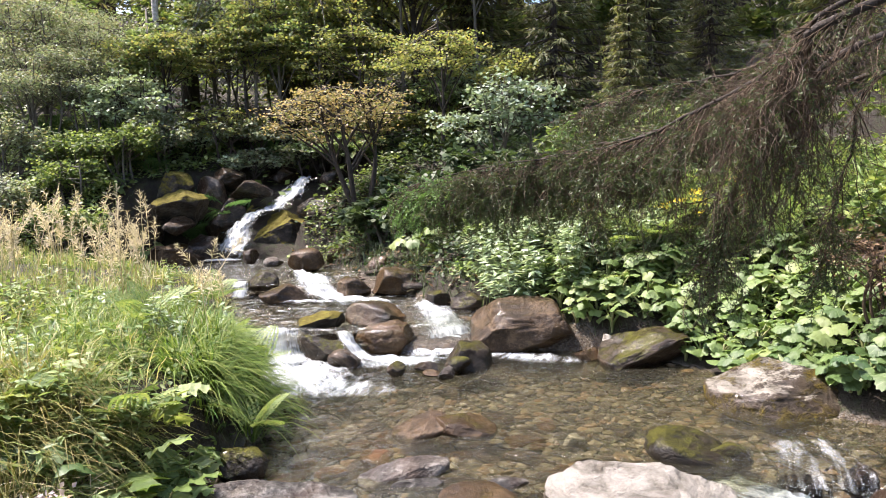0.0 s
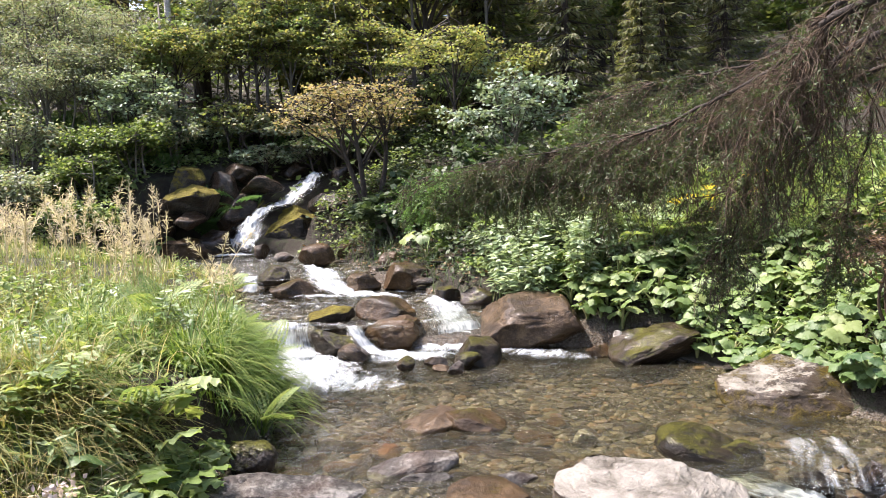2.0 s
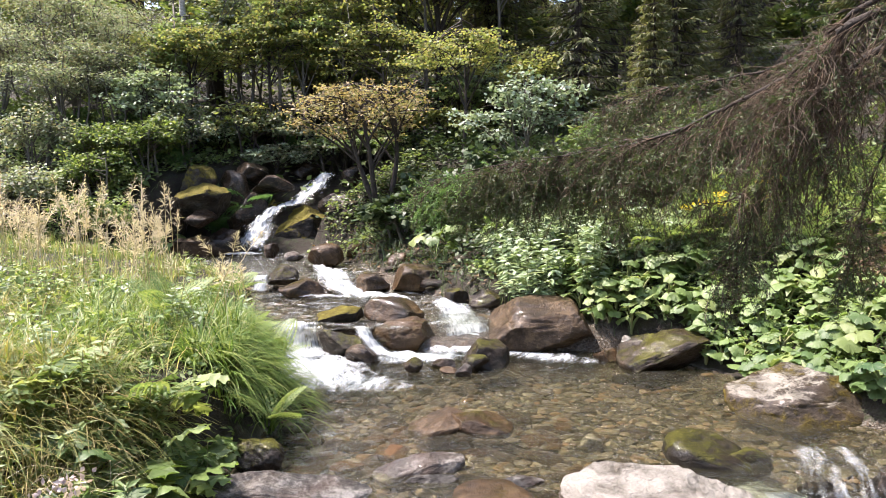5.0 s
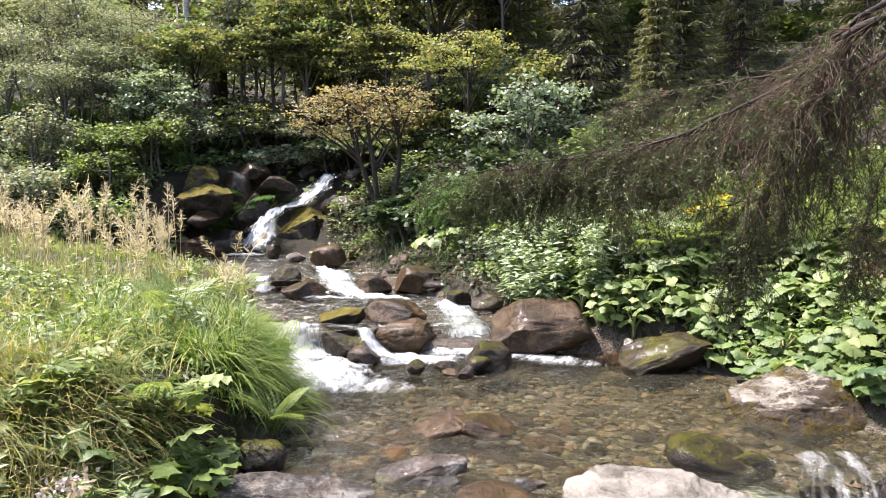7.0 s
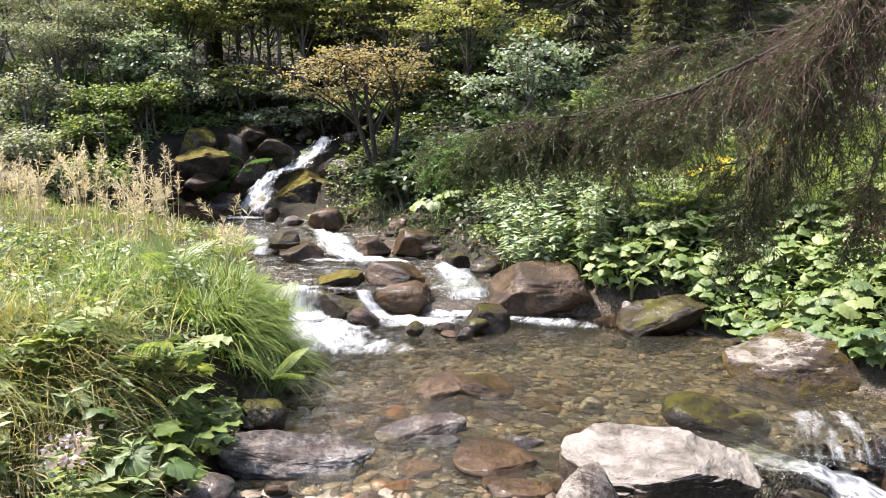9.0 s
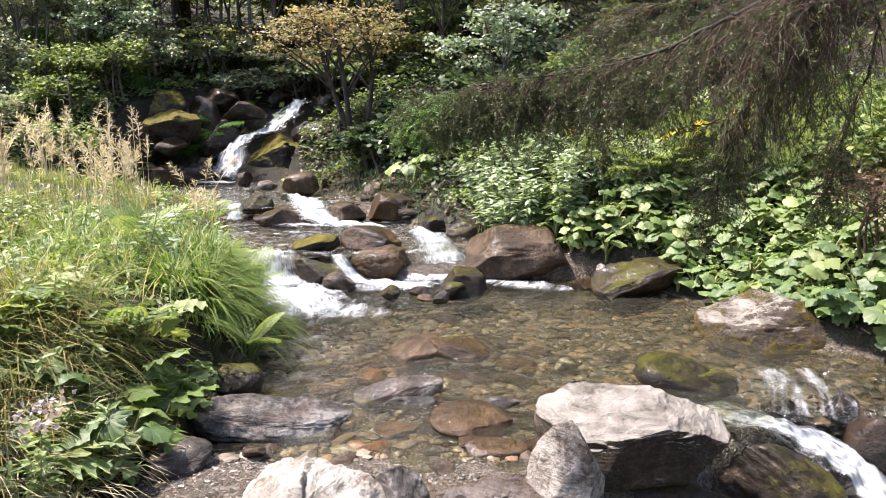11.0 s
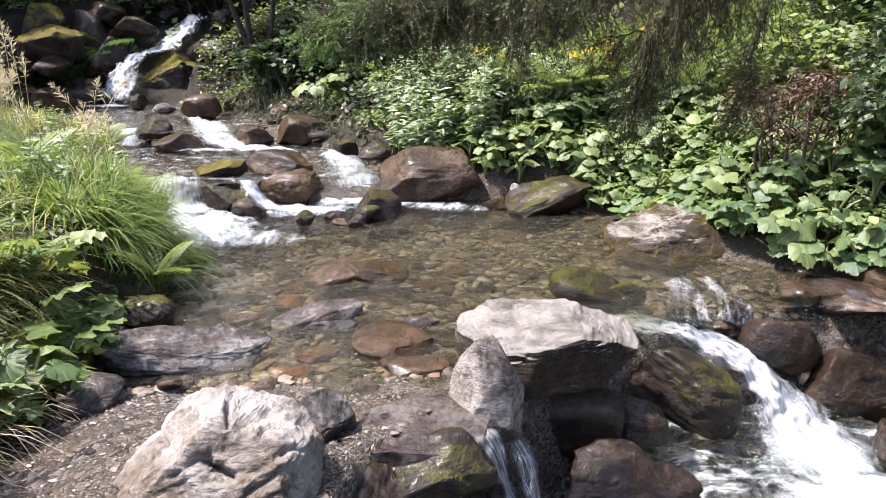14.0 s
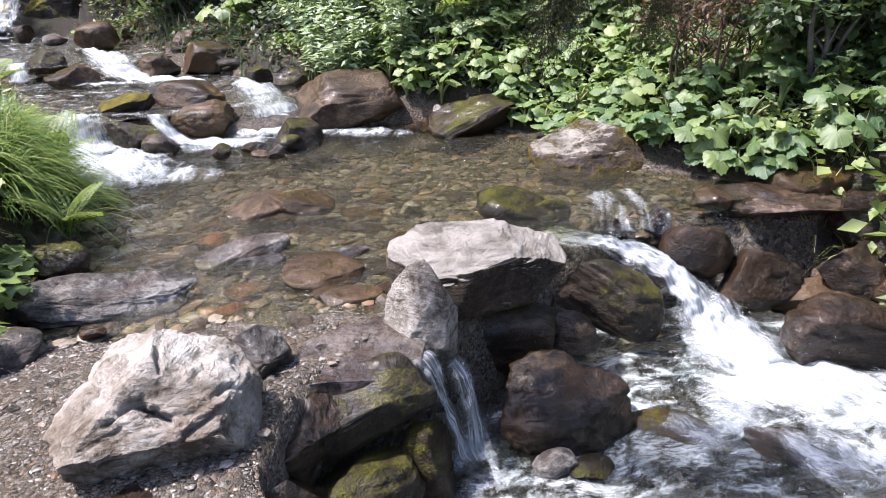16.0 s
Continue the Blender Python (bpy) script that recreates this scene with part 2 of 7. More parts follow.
def water_material(name, tint, rough=0.03, ripple=0.5, scale=6.0, foam=0.0, murk=0.035):
    """Clear running water: see-through, with gloss by the angle and running ripples."""
    k = Nodes(name)
    co = k.n("TexCoord").outputs["Object"]
    w1 = k.noise(scale, k.stretch(co, 1.0, 1.9, 1.0), 3.0, 0.5, 0.8)
    w2 = k.noise(scale * 4.3, k.stretch(co, 1.0, 1.6, 1.0), 3.0, 0.6, 0.5)
    h = k.math("ADD", w1, k.math("MULTIPLY", w2, 0.35))
    nrm = k.bump(h, ripple, 0.06)
    fr = k.n("Fresnel", {"IOR": 1.45, "Normal": nrm}).outputs[0]
    clear = k.n("BsdfTransparent", {"Color": tint})
    gl = k.n("BsdfGlossy", {"Color": (1, 1, 1), "Roughness": rough, "Normal": nrm})
    silt = k.n("BsdfDiffuse", {"Color": (0.25, 0.235, 0.15)})
    body = k.n("MixShader", {0: murk, 1: clear.outputs[0], 2: silt.outputs[0]}).outputs[0]
    sh = k.n("MixShader", {0: fr, 1: body, 2: gl.outputs[0]}).outputs[0]
    if foam:
        fm = k.noise(4.5, k.stretch(co, 1.0, 1.7, 1.0), 8.0, 0.75, 0.4)
        wh = k.n("BsdfPrincipled", {"Base Color": (0.7, 0.74, 0.75), "Roughness": 0.5})
        sh = k.n("MixShader", {0: k.ramp(fm, (0.6 - 0.25 * foam, 0.0), (0.84 - 0.25 * foam, 0.85)), 1: sh, 2: wh.outputs[0]}).outputs[0]
    return k.out(sh)


def foam_material(name, cover=0.6, fine=1.0, along=0.18, hold=0.45):
    """White water: strands that follow the flow, thin to clear between them and towards the edges."""
    k = Nodes(name)
    uv = k.n("UVMap", uv_map="flow").outputs[0]
    st = k.stretch(uv, 1.0, along, 1.0)
    a = k.noise(9.0 * fine, st, 6.0, 0.65, 0.6)
    b = k.noise(30.0 * fine, st, 4.0, 0.7, 0.4)
    s = k.math("ADD", k.math("MULTIPLY", a, 0.65), k.math("MULTIPLY", b, 0.35))
    at = k.n("Attribute", attribute_name="rim").outputs["Fac"]
    s = k.math("ADD", s, k.math("MULTIPLY", k.math("SUBTRACT", at, 1.0), hold))
    mask = k.ramp(s, (0.52 - 0.35 * cover, 0.0), (0.9 - 0.35 * cover, 1.0))
    tone = k.ramp(k.math("ADD", k.math("MULTIPLY", b, 0.6), k.math("MULTIPLY", k.noise(4.0, st, 4.0), 0.4)), (0.34, (0.4, 0.45, 0.49)), (0.5, (0.6, 0.635, 0.66)), (0.62, (0.76, 0.785, 0.8)))
    bs = k.n("BsdfPrincipled", {"Base Color": tone, "Roughness": 0.6, "Normal": k.bump(s, 0.35, 0.02)})
    tl = k.n("BsdfTranslucent", {"Color": (0.45, 0.49, 0.51)})
    white = k.n("MixShader", {0: 0.25, 1: bs.outputs[0], 2: tl.outputs[0]}).outputs[0]
    nrm = k.bump(s, 0.6, 0.05)
    clear = k.n("MixShader", {0: k.n("Fresnel", {"IOR": 1.33, "Normal": nrm}).outputs[0], 1: k.n("BsdfTransparent", {"Color": (0.93, 0.95, 0.94)}).outputs[0],
                              2: k.n("BsdfGlossy", {"Roughness": 0.08, "Normal": nrm}).outputs[0]}).outputs[0]
    return k.out(k.n("MixShader", {0: mask, 1: clear, 2: white}).outputs[0])


def ground_material():
    """Gravel in the stream, leaf litter and soil on the banks, by the zone painted on the vertices."""
    k = Nodes("ground")
    co = k.n("TexCoord").outputs["Object"]
    v1 = k.n("TexVoronoi", {"Vector": co, "Scale": 95.0, "Randomness": 1.0})
    v2 = k.n("TexVoronoi", {"Vector": co, "Scale": 34.0, "Randomness": 1.0})
    e1 = k.n("TexVoronoi", {"Vector": co, "Scale": 95.0}, feature="DISTANCE_TO_EDGE").outputs[0]
    e2 = k.n("TexVoronoi", {"Vector": co, "Scale": 34.0}, feature="DISTANCE_TO_EDGE").outputs[0]
    c1 = k.n("SeparateColor", {0: v1.outputs["Color"]}).outputs[0]
    c2 = k.n("SeparateColor", {0: v2.outputs["Color"]}).outputs[0]
    stops = ((0.05, (0.034, 0.029, 0.023)), (0.3, (0.075, 0.064, 0.051)), (0.55, (0.12, 0.104, 0.083)), (0.75, (0.11, 0.072, 0.042)), (0.9, (0.2, 0.182, 0.157)))
    g1, g2 = k.ramp(c1, *stops), k.ramp(c2, *stops)
    pick = k.ramp(k.noise(2.2, co, 4.0), (0.45, 0.0), (0.6, 1.0))
    grav = k.mix(pick, g1, g2)
    grav = k.mix(k.ramp(k.noise(1.3, co, 4.0, 0.6), (0.48, 0.0), (0.66, 0.55)), grav, (0.075, 0.05, 0.03))
    grav = k.mix(0.4, grav, k.ramp(k.noise(70.0, co, 4.0, 0.7), (0.3, 0.5), (0.7, 1.1)), "MULTIPLY")
    soil = k.ramp(k.noise(7.0, co, 7.0, 0.7), (0.3, (0.012, 0.009, 0.006)), (0.5, (0.028, 0.02, 0.012)), (0.62, (0.03, 0.036, 0.011)), (0.75, (0.052, 0.036, 0.02)))
    zone = k.n("Attribute", attribute_name="zone").outputs["Fac"]
    zn = k.ramp(k.math("ADD", zone, k.math("MULTIPLY", k.math("SUBTRACT", k.noise(5.0, co, 5.0), 0.5), 0.8)), (0.4, 0.0), (0.6, 1.0))
    col = k.mix(zn, grav, soil)
    h = k.math("ADD", k.math("MULTIPLY", k.math("MINIMUM", e1, 0.25), 1.0), k.math("MULTIPLY", k.math("MINIMUM", e2, 0.3), 2.0))
    h = k.math("ADD", h, k.math("MULTIPLY", k.noise(40.0, co, 5.0, 0.7), 0.8))
    bs = k.n("BsdfPrincipled", {"Base Color": col, "Roughness": k.mix(zn, (0.26, 0.26, 0.26), (0.9, 0.9, 0.9)), "Normal": k.bump(h, 0.8, 0.025)})
    return k.out(bs.outputs[0])


M_ROCK = rock_material("river_rock", (0.008, 0.0055, 0.0032), (0.036, 0.024, 0.0125), (0.15, 0.098, 0.05), (0.115, 0.056, 0.015), 0.7, wet=0.25, moss=0.72, moss_up=0.1, moss_colour=(0.085, 0.066, 0.011), gloss=0.24)
M_WET = rock_material("wet_rock", (0.003, 0.0022, 0.0015), (0.024, 0.0155, 0.009), (0.13, 0.088, 0.055), (0.075, 0.036, 0.014), 0.5, wet=0.3, strata=1.3, moss=0.6, moss_up=0.1, moss_colour=(0.06, 0.055, 0.01), gloss=0.2, relief=0.028)
M_MOSSY = rock_material("mossy_rock", wet=0.2, dark=(0.007, 0.0055, 0.0035), mid=(0.024, 0.017, 0.01), light=(0.075, 0.055, 0.034), rust=(0.07, 0.034, 0.014), rust_amount=0.3, moss=0.78, moss_up=0.14, moss_colour=(0.085, 0.078, 0.011), gloss=0.24)
M_MOSSCAP = rock_material("moss_capped_rock", (0.014, 0.012, 0.01), (0.04, 0.034, 0.027), (0.1, 0.085, 0.066), (0.08, 0.045, 0.02), 0.3, moss=0.72, moss_up=0.42, moss_colour=(0.16, 0.13, 0.026), gloss=0.3)
M_PALE = rock_material("pale_rock", (0.09, 0.072, 0.054), (0.5, 0.46, 0.4), (0.8, 0.76, 0.69), (0.17, 0.125, 0.085), 0.75, moss=0.5, moss_up=-0.1, moss_colour=(0.09, 0.065, 0.012), gloss=0.75, strata=2.0, relief=0.026)
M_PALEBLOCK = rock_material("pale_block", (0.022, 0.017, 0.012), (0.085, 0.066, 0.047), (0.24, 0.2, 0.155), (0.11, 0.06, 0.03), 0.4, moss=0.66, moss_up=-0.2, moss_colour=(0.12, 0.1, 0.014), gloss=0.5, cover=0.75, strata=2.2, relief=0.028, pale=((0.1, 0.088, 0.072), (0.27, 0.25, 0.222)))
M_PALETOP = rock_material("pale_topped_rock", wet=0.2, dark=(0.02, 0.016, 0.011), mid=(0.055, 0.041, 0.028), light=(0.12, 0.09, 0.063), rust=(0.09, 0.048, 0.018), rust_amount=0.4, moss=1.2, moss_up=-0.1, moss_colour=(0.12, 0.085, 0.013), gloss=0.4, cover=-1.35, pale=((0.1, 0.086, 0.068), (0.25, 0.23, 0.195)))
M_RED = rock_material("reddish_rock", (0.012, 0.0075, 0.0045), (0.056, 0.036, 0.021), (0.165, 0.112, 0.066), (0.105, 0.058, 0.021), 0.6, wet=0.22, moss=0.62, moss_up=0.1, moss_colour=(0.085, 0.062, 0.011), gloss=0.26)
M_SHEEN = rock_material("water_filmed_rock", (0.014, 0.011, 0.009), (0.06, 0.048, 0.038), (0.19, 0.165, 0.14), (0.1, 0.055, 0.03), 0.4, moss=0.45, moss_up=-0.1, gloss=0.1, relief=0.014, wet=0.6, strata=2.2)
M_GREY = rock_material("grey_slate", (0.02, 0.018, 0.016), (0.095, 0.088, 0.08), (0.32, 0.305, 0.28), (0.12, 0.06, 0.034), 0.4, wet=0.15, gloss=0.35, strata=2.4)
M_ORANGE = rock_material("ochre_stone", (0.05, 0.026, 0.012), (0.13, 0.072, 0.03), (0.22, 0.14, 0.07), (0.17, 0.075, 0.024), 0.5, gloss=0.4)
M_PEBBLE = rock_material("pebble", (0.05, 0.042, 0.032), (0.13, 0.105, 0.078), (0.26, 0.23, 0.19), (0.16, 0.075, 0.035), 0.4, gloss=0.4)
M_GROUND = ground_material()
M_POOL = water_material("pool_water", (0.85, 0.85, 0.69), rough=0.03, ripple=1.1, scale=5.0, murk=0.045)
M_STREAM = water_material("stream_water", (0.84, 0.86, 0.8), ripple=0.7, scale=9.0, foam=0.25)
M_LOWER = water_material("lower_water", (0.82, 0.86, 0.83), ripple=0.9, scale=8.0, foam=0.5)
M_FALL = foam_material("falling_water", 0.82)
M_RUSH = foam_material("rushing_water", 0.68, fine=1.1, along=0.22)
M_FOAM = foam_material("foam", 1.0, fine=1.1, along=0.4)
_k = Nodes("water_drop")
M_DROP = _k.out(_k.n("BsdfPrincipled", {"Base Color": (0.75, 0.8, 0.82), "Roughness": 0.2}).outputs[0])
M_CHURN = foam_material("churned_water", 0.72, fine=0.8, along=0.4, hold=0.62)
M_THIN = foam_material("thin_falling_water", 0.16, fine=1.5, along=0.1)
M_VEIL = foam_material("veil_of_water", 0.4, fine=2.0, along=0.06)

M_GRASS = leaf_material("grass", (0.07, 0.13, 0.025), (0.19, 0.27, 0.055), (0.36, 0.4, 0.13), (0.1, 0.18, 0.035), (0.55, 0.48, 0.28), (0.25, 0.3, 0.06), (0.3, 0.27, 0.07), glow=0.28)
M_LUSH = leaf_material("lush_grass", (0.055, 0.12, 0.018), (0.13, 0.22, 0.035), (0.22, 0.31, 0.06), (0.085, 0.165, 0.025), (0.33, 0.38, 0.11), (0.17, 0.25, 0.045), glow=0.3)
M_STRAW = leaf_material("dry_grass", (0.52, 0.43, 0.26), (0.62, 0.54, 0.4), (0.46, 0.4, 0.2), glow=0.3)
M_OLDGRASS = leaf_material("old_grass", (0.22, 0.22, 0.055), (0.34, 0.3, 0.095), (0.13, 0.18, 0.035), (0.38, 0.29, 0.12), (0.18, 0.23, 0.05), glow=0.35)
M_PLUME = leaf_material("grass_plume", (0.62, 0.52, 0.4), (0.72, 0.63, 0.53), glow=0.4)
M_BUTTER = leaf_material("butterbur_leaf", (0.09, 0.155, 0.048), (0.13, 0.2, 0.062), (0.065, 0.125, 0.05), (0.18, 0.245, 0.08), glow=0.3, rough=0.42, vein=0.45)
M_HERB = leaf_material("herb", (0.13, 0.2, 0.05), (0.22, 0.29, 0.08), (0.31, 0.36, 0.12), (0.095, 0.15, 0.045), glow=0.35)
M_GOUT = leaf_material("goutweed_leaf", (0.18, 0.27, 0.09), (0.27, 0.36, 0.14), (0.34, 0.41, 0.19), (0.13, 0.2, 0.065), glow=0.35)
M_PALEHERB = leaf_material("silvery_herb", (0.34, 0.43, 0.26), (0.24, 0.33, 0.16), (0.46, 0.53, 0.38), glow=0.25)
# Same leaf made brighter: sunlight on the farther plants put into its colour.
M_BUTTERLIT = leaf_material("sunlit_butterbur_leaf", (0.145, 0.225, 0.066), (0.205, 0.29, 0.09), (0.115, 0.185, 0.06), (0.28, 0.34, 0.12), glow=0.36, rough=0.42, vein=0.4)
M_FERN = leaf_material("fern", (0.17, 0.26, 0.085), (0.25, 0.33, 0.115), (0.31, 0.36, 0.12), glow=0.35)
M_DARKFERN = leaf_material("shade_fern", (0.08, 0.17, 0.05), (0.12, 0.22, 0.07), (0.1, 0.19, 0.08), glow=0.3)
M_SHADE = leaf_material("shade_leaf", (0.125, 0.19, 0.05), (0.2, 0.26, 0.075), (0.28, 0.33, 0.12), (0.15, 0.2, 0.085), glow=0.3)
# Dark green leaf, with the shade of the trees above put into the colour.
M_DARKSHADED = leaf_material("dark_shaded_leaf", (0.04, 0.07, 0.024), (0.062, 0.1, 0.034), (0.09, 0.125, 0.048), (0.045, 0.075, 0.032), glow=0.28)
M_BLUE = leaf_material("blue_petal", (0.06, 0.12, 0.5), (0.12, 0.12, 0.42), glow=0.3)
M_WILLOW = leaf_material("willow_leaf", (0.2, 0.26, 0.15), (0.28, 0.33, 0.22), (0.4, 0.43, 0.34), (0.15, 0.2, 0.1), (0.29, 0.26, 0.17), glow=0.38)
M_MAPLE = leaf_material("autumn_leaf", (0.34, 0.25, 0.12), (0.4, 0.33, 0.19), (0.3, 0.29, 0.12), (0.42, 0.3, 0.19), (0.2, 0.22, 0.09), glow=0.35)
M_YELLOW = leaf_material("yellowing_leaf", (0.24, 0.28, 0.09), (0.33, 0.33, 0.11), (0.19, 0.26, 0.09), (0.4, 0.33, 0.14), (0.21, 0.27, 0.11), glow=0.45)
M_SILVER = leaf_material("silver_leaf", (0.26, 0.33, 0.24), (0.36, 0.42, 0.33), (0.17, 0.25, 0.14), glow=0.25)
M_SPRUCE = leaf_material("spruce_needles", (0.1, 0.12, 0.046), (0.16, 0.18, 0.075), (0.22, 0.235, 0.105), (0.17, 0.15, 0.08), glow=0.4)
M_NEEDLE = leaf_material("bough_needles", (0.038, 0.066, 0.02), (0.06, 0.095, 0.028), (0.085, 0.12, 0.036), (0.075, 0.072, 0.032), glow=0.3)
M_TIP = leaf_material("fresh_needles", (0.13, 0.25, 0.07), (0.18, 0.3, 0.08), glow=0.3)
M_DEAD = leaf_material("withered_leaf", (0.09, 0.05, 0.022), (0.15, 0.088, 0.038), (0.065, 0.036, 0.019), (0.2, 0.13, 0.065), glow=0.2)
M_FLOWER = leaf_material("yellow_petal", (0.75, 0.55, 0.02), (0.8, 0.62, 0.05), glow=0.3)
M_THISTLE = leaf_material("thistle_down", (0.5, 0.4, 0.42), (0.62, 0.53, 0.53), glow=0.3)
M_BARK = bark_material("spruce_bark", (0.022, 0.015, 0.011), (0.066, 0.05, 0.038))
M_TWIG = bark_material("bare_twig", (0.03, 0.018, 0.009), (0.11, 0.068, 0.038), 30.0)
M_LIMB = bark_material("limb_bark", (0.011, 0.007, 0.004), (0.034, 0.021, 0.013), 24.0)
M_PALEBARK = bark_material("pale_bark", (0.22, 0.2, 0.17), (0.5, 0.48, 0.44), 9.0, band=1.0)
M_GREYBARK = bark_material("grey_bark", (0.06, 0.05, 0.04), (0.17, 0.15, 0.12))
M_STEM = leaf_material("stem", (0.14, 0.2, 0.05), (0.2, 0.2, 0.08), glow=0.1)

# ---------------------------------------------------------------- the ground
_Y = (-60.0, -14.0, -8.0, -3.0, 0.0, 2.4, 2.9, 4.0, 4.8, 5.6, 6.6, 8.0, 9.3, 10.3, 11.7, 12.4, 13.2, 15.0, 40.0)
_L = (-13.0, -5.6, -3.4, -2.0, -1.75, -1.4, -1.33, -1.2, -1.08, -1.25, -1.8, -2.2, -3.0, -4.2, -5.2, -5.6, -5.2, -3.4, -4.0)
_R = (-5.0, 0.6, 2.2, 3.1, 3.75, 3.5, 3.4, 3.6, 2.75, 2.6, 1.9, 0.3, -0.6, -1.2, -2.0, -2.6, -1.75, -1.9, -3.0)


def left_edge(y):
    y = np.asarray(y, dtype=np.float64)
    return np.interp(y, _Y, _L) + smoothstep(-y, -2.0, 0.5) * (0.22 * np.sin(y * 1.7) + 0.12 * np.sin(y * 4.3 + 1))


def right_edge(y):
    y = np.asarray(y, dtype=np.float64)
    return np.interp(y, _Y, _R) + smoothstep(-y, -2.0, 0.5) * (0.25 * np.sin(y * 1.3 + 2) + 0.12 * np.sin(y * 3.7))


def channel(y):
    """The near side of the lower pool and of the stream that runs on from it."""
    y = np.asarray(y, dtype=np.float64)
    return np.interp(y, (-60.0, -14.0, -8.0, -3.0, 0.5, 1.6, 2.2, 2.6), (-10.0, -3.4, -1.4, 0.1, 0.8, 0.42, -0.08, -0.12)) + smoothstep(-y, -1.2, 1.0) * (0.28 * np.sin(y * 1.5) + 0.14 * np.sin(y * 3.9 + 2))


def water_level(y):
    return np.interp(y, (6.72, 6.92, 9.0, 9.4, 12.2, 12.5, 12.85, 13.2, 13.8, 14.1, 14.9, 40.0), (0, 0.25, 0.25, 0.4, 0.45, 0.47, 0.82, 1.05, 1.45, 1.7, 1.95, 8.0))


def lip(x):
    """Where the main pool spills over its rocks into the lower one."""
    return np.interp(x, (-0.1, 0.02, 0.15, 0.5, 0.8, 1.2, 1.6, 2.2, 2.9, 4.5), (0.8, 2.3, 2.66, 2.95, 3.1, 3.35, 3.72, 3.98, 3.98, 3.9))


def ground(x, y):
    x, y = np.broadcast_arrays(np.asarray(x, dtype=np.float64), np.asarray(y, dtype=np.float64))
    p = np.stack([x, y, np.zeros_like(x)], -1)
    base = np.interp(y, (-60, -5, 0, 6.4, 7.0, 9.0, 11.8, 13.2, 15, 20, 30, 60, 160), (0.3, 0.05, 0.0, 0.0, 0.2, 0.35, 0.55, 1.5, 2.0, 3.2, 6.0, 15.0, 34.0))
    dl, dr = left_edge(y) - x, x - right_edge(y)
    inside = np.maximum(dl, dr)
    depth = np.interp(y, (2.6, 3.1, 3.6, 4.6, 6.4, 6.9, 9.0, 12.0), (-0.05, -0.03, 0.05, 0.15, 0.2, 0.14, 0.14, 0.12))
    side = smoothstep(x, 0.3, 2.2)
    depth = np.where(y < 4.6, depth + side * np.clip(0.16 - depth, 0, 1), depth)
    back = y - 0.55 * smoothstep(-x, 3.75, 4.3) * smoothstep(y, 11.0, 12.0)
    bed = water_level(back) - depth * smoothstep(-inside, -0.1, 0.45) + 0.03 * vnoise(p, 1.7, 2) + 0.022 * vnoise(p, 4.5, 12) * smoothstep(-y, -4.4, -3.4)
    left_rise = np.interp(y, (0, 2.2, 3.0, 5.5, 7.0, 8.5, 11, 13, 20), (0.35, 0.42, 0.5, 0.46, 0.26, 0.12, 0.1, 0.3, 0.5)) * smoothstep(dl, -0.05, np.interp(y, (2.0, 3.2, 4.2), (1.0, 1.0, 0.4))) + 0.11 * np.clip(dl, 0, 6) + 0.06 * np.clip(dl - 4, 0, 30)
    right_rise = 0.16 * smoothstep(dr, -0.05, 0.5) + 0.14 * smoothstep(dr, 0.5, 1.2) + 0.13 * np.clip(dr, 0, 6) + 0.1 * np.clip(dr - 6, 0, 30)
    bank = base + np.where(dl > dr, left_rise, right_rise) + 0.09 * vnoise(p, 0.9, 5) + 0.25 * smoothstep(np.abs(inside), 2, 9) * vnoise(p, 0.3, 9)
    g = bed + (np.maximum(bank, bed) - bed) * smoothstep(inside, -0.05, 0.25)
    drop = smoothstep(lip(x) - y, -0.02, 0.22) * smoothstep(x - channel(y), 0.0, 0.18 + 0.6 * smoothstep(-y, -0.5, 2.0))
    low = -0.78 + 0.07 * vnoise(p, 2.0, 4) + 1.0 * smoothstep(dr, -0.25, 0.7)
    return g + (np.minimum(low, g) - g) * drop


def zone(x, y):
    inside = np.maximum(left_edge(y) - x, x - right_edge(y))
    return np.maximum(smoothstep(inside, -0.15, 0.3), smoothstep(y, 10.4, 11.0))


def spread(a, b, fine_a, fine_b, step, grow):
    mid = list(np.arange(fine_a, fine_b + step / 2, step))
    lo, s = [fine_a], step
    while lo[-1] > a:
        s *= grow
        lo.append(lo[-1] - s)
    hi, s = [mid[-1]], step
    while hi[-1] < b:
        s *= grow
        hi.append(hi[-1] + s)
    return np.array(lo[:0:-1] + mid + hi[1:])


def build_ground():
    xs, ys = spread(-220, 220, -6.0, 4.6, 0.065, 1.14), spread(-200, 260, 0.4, 13.6, 0.07, 1.1)
    X, Y = np.meshgrid(xs, ys)
    Z = ground(X, Y)
    v = np.stack([X, Y, Z], -1).reshape(-1, 3)
    nx, ny = len(xs), len(ys)
    i, j = np.meshgrid(np.arange(ny - 1), np.arange(nx - 1), indexing="ij")
    o = i * nx + j
    me = make_mesh("ground", v, [np.stack([o, o + 1, o + nx + 1, o + nx], -1).reshape(-1, 4)])
    at = me.attributes.new("zone", "FLOAT", "POINT")
    at.data.foreach_set("value", zone(X, Y).astype(np.float32).ravel())
    tagged(part("ground", me, M_GROUND), "gravel stream bed between banks of dark soil and leaf litter", "ground", kind="structure")


build_ground()


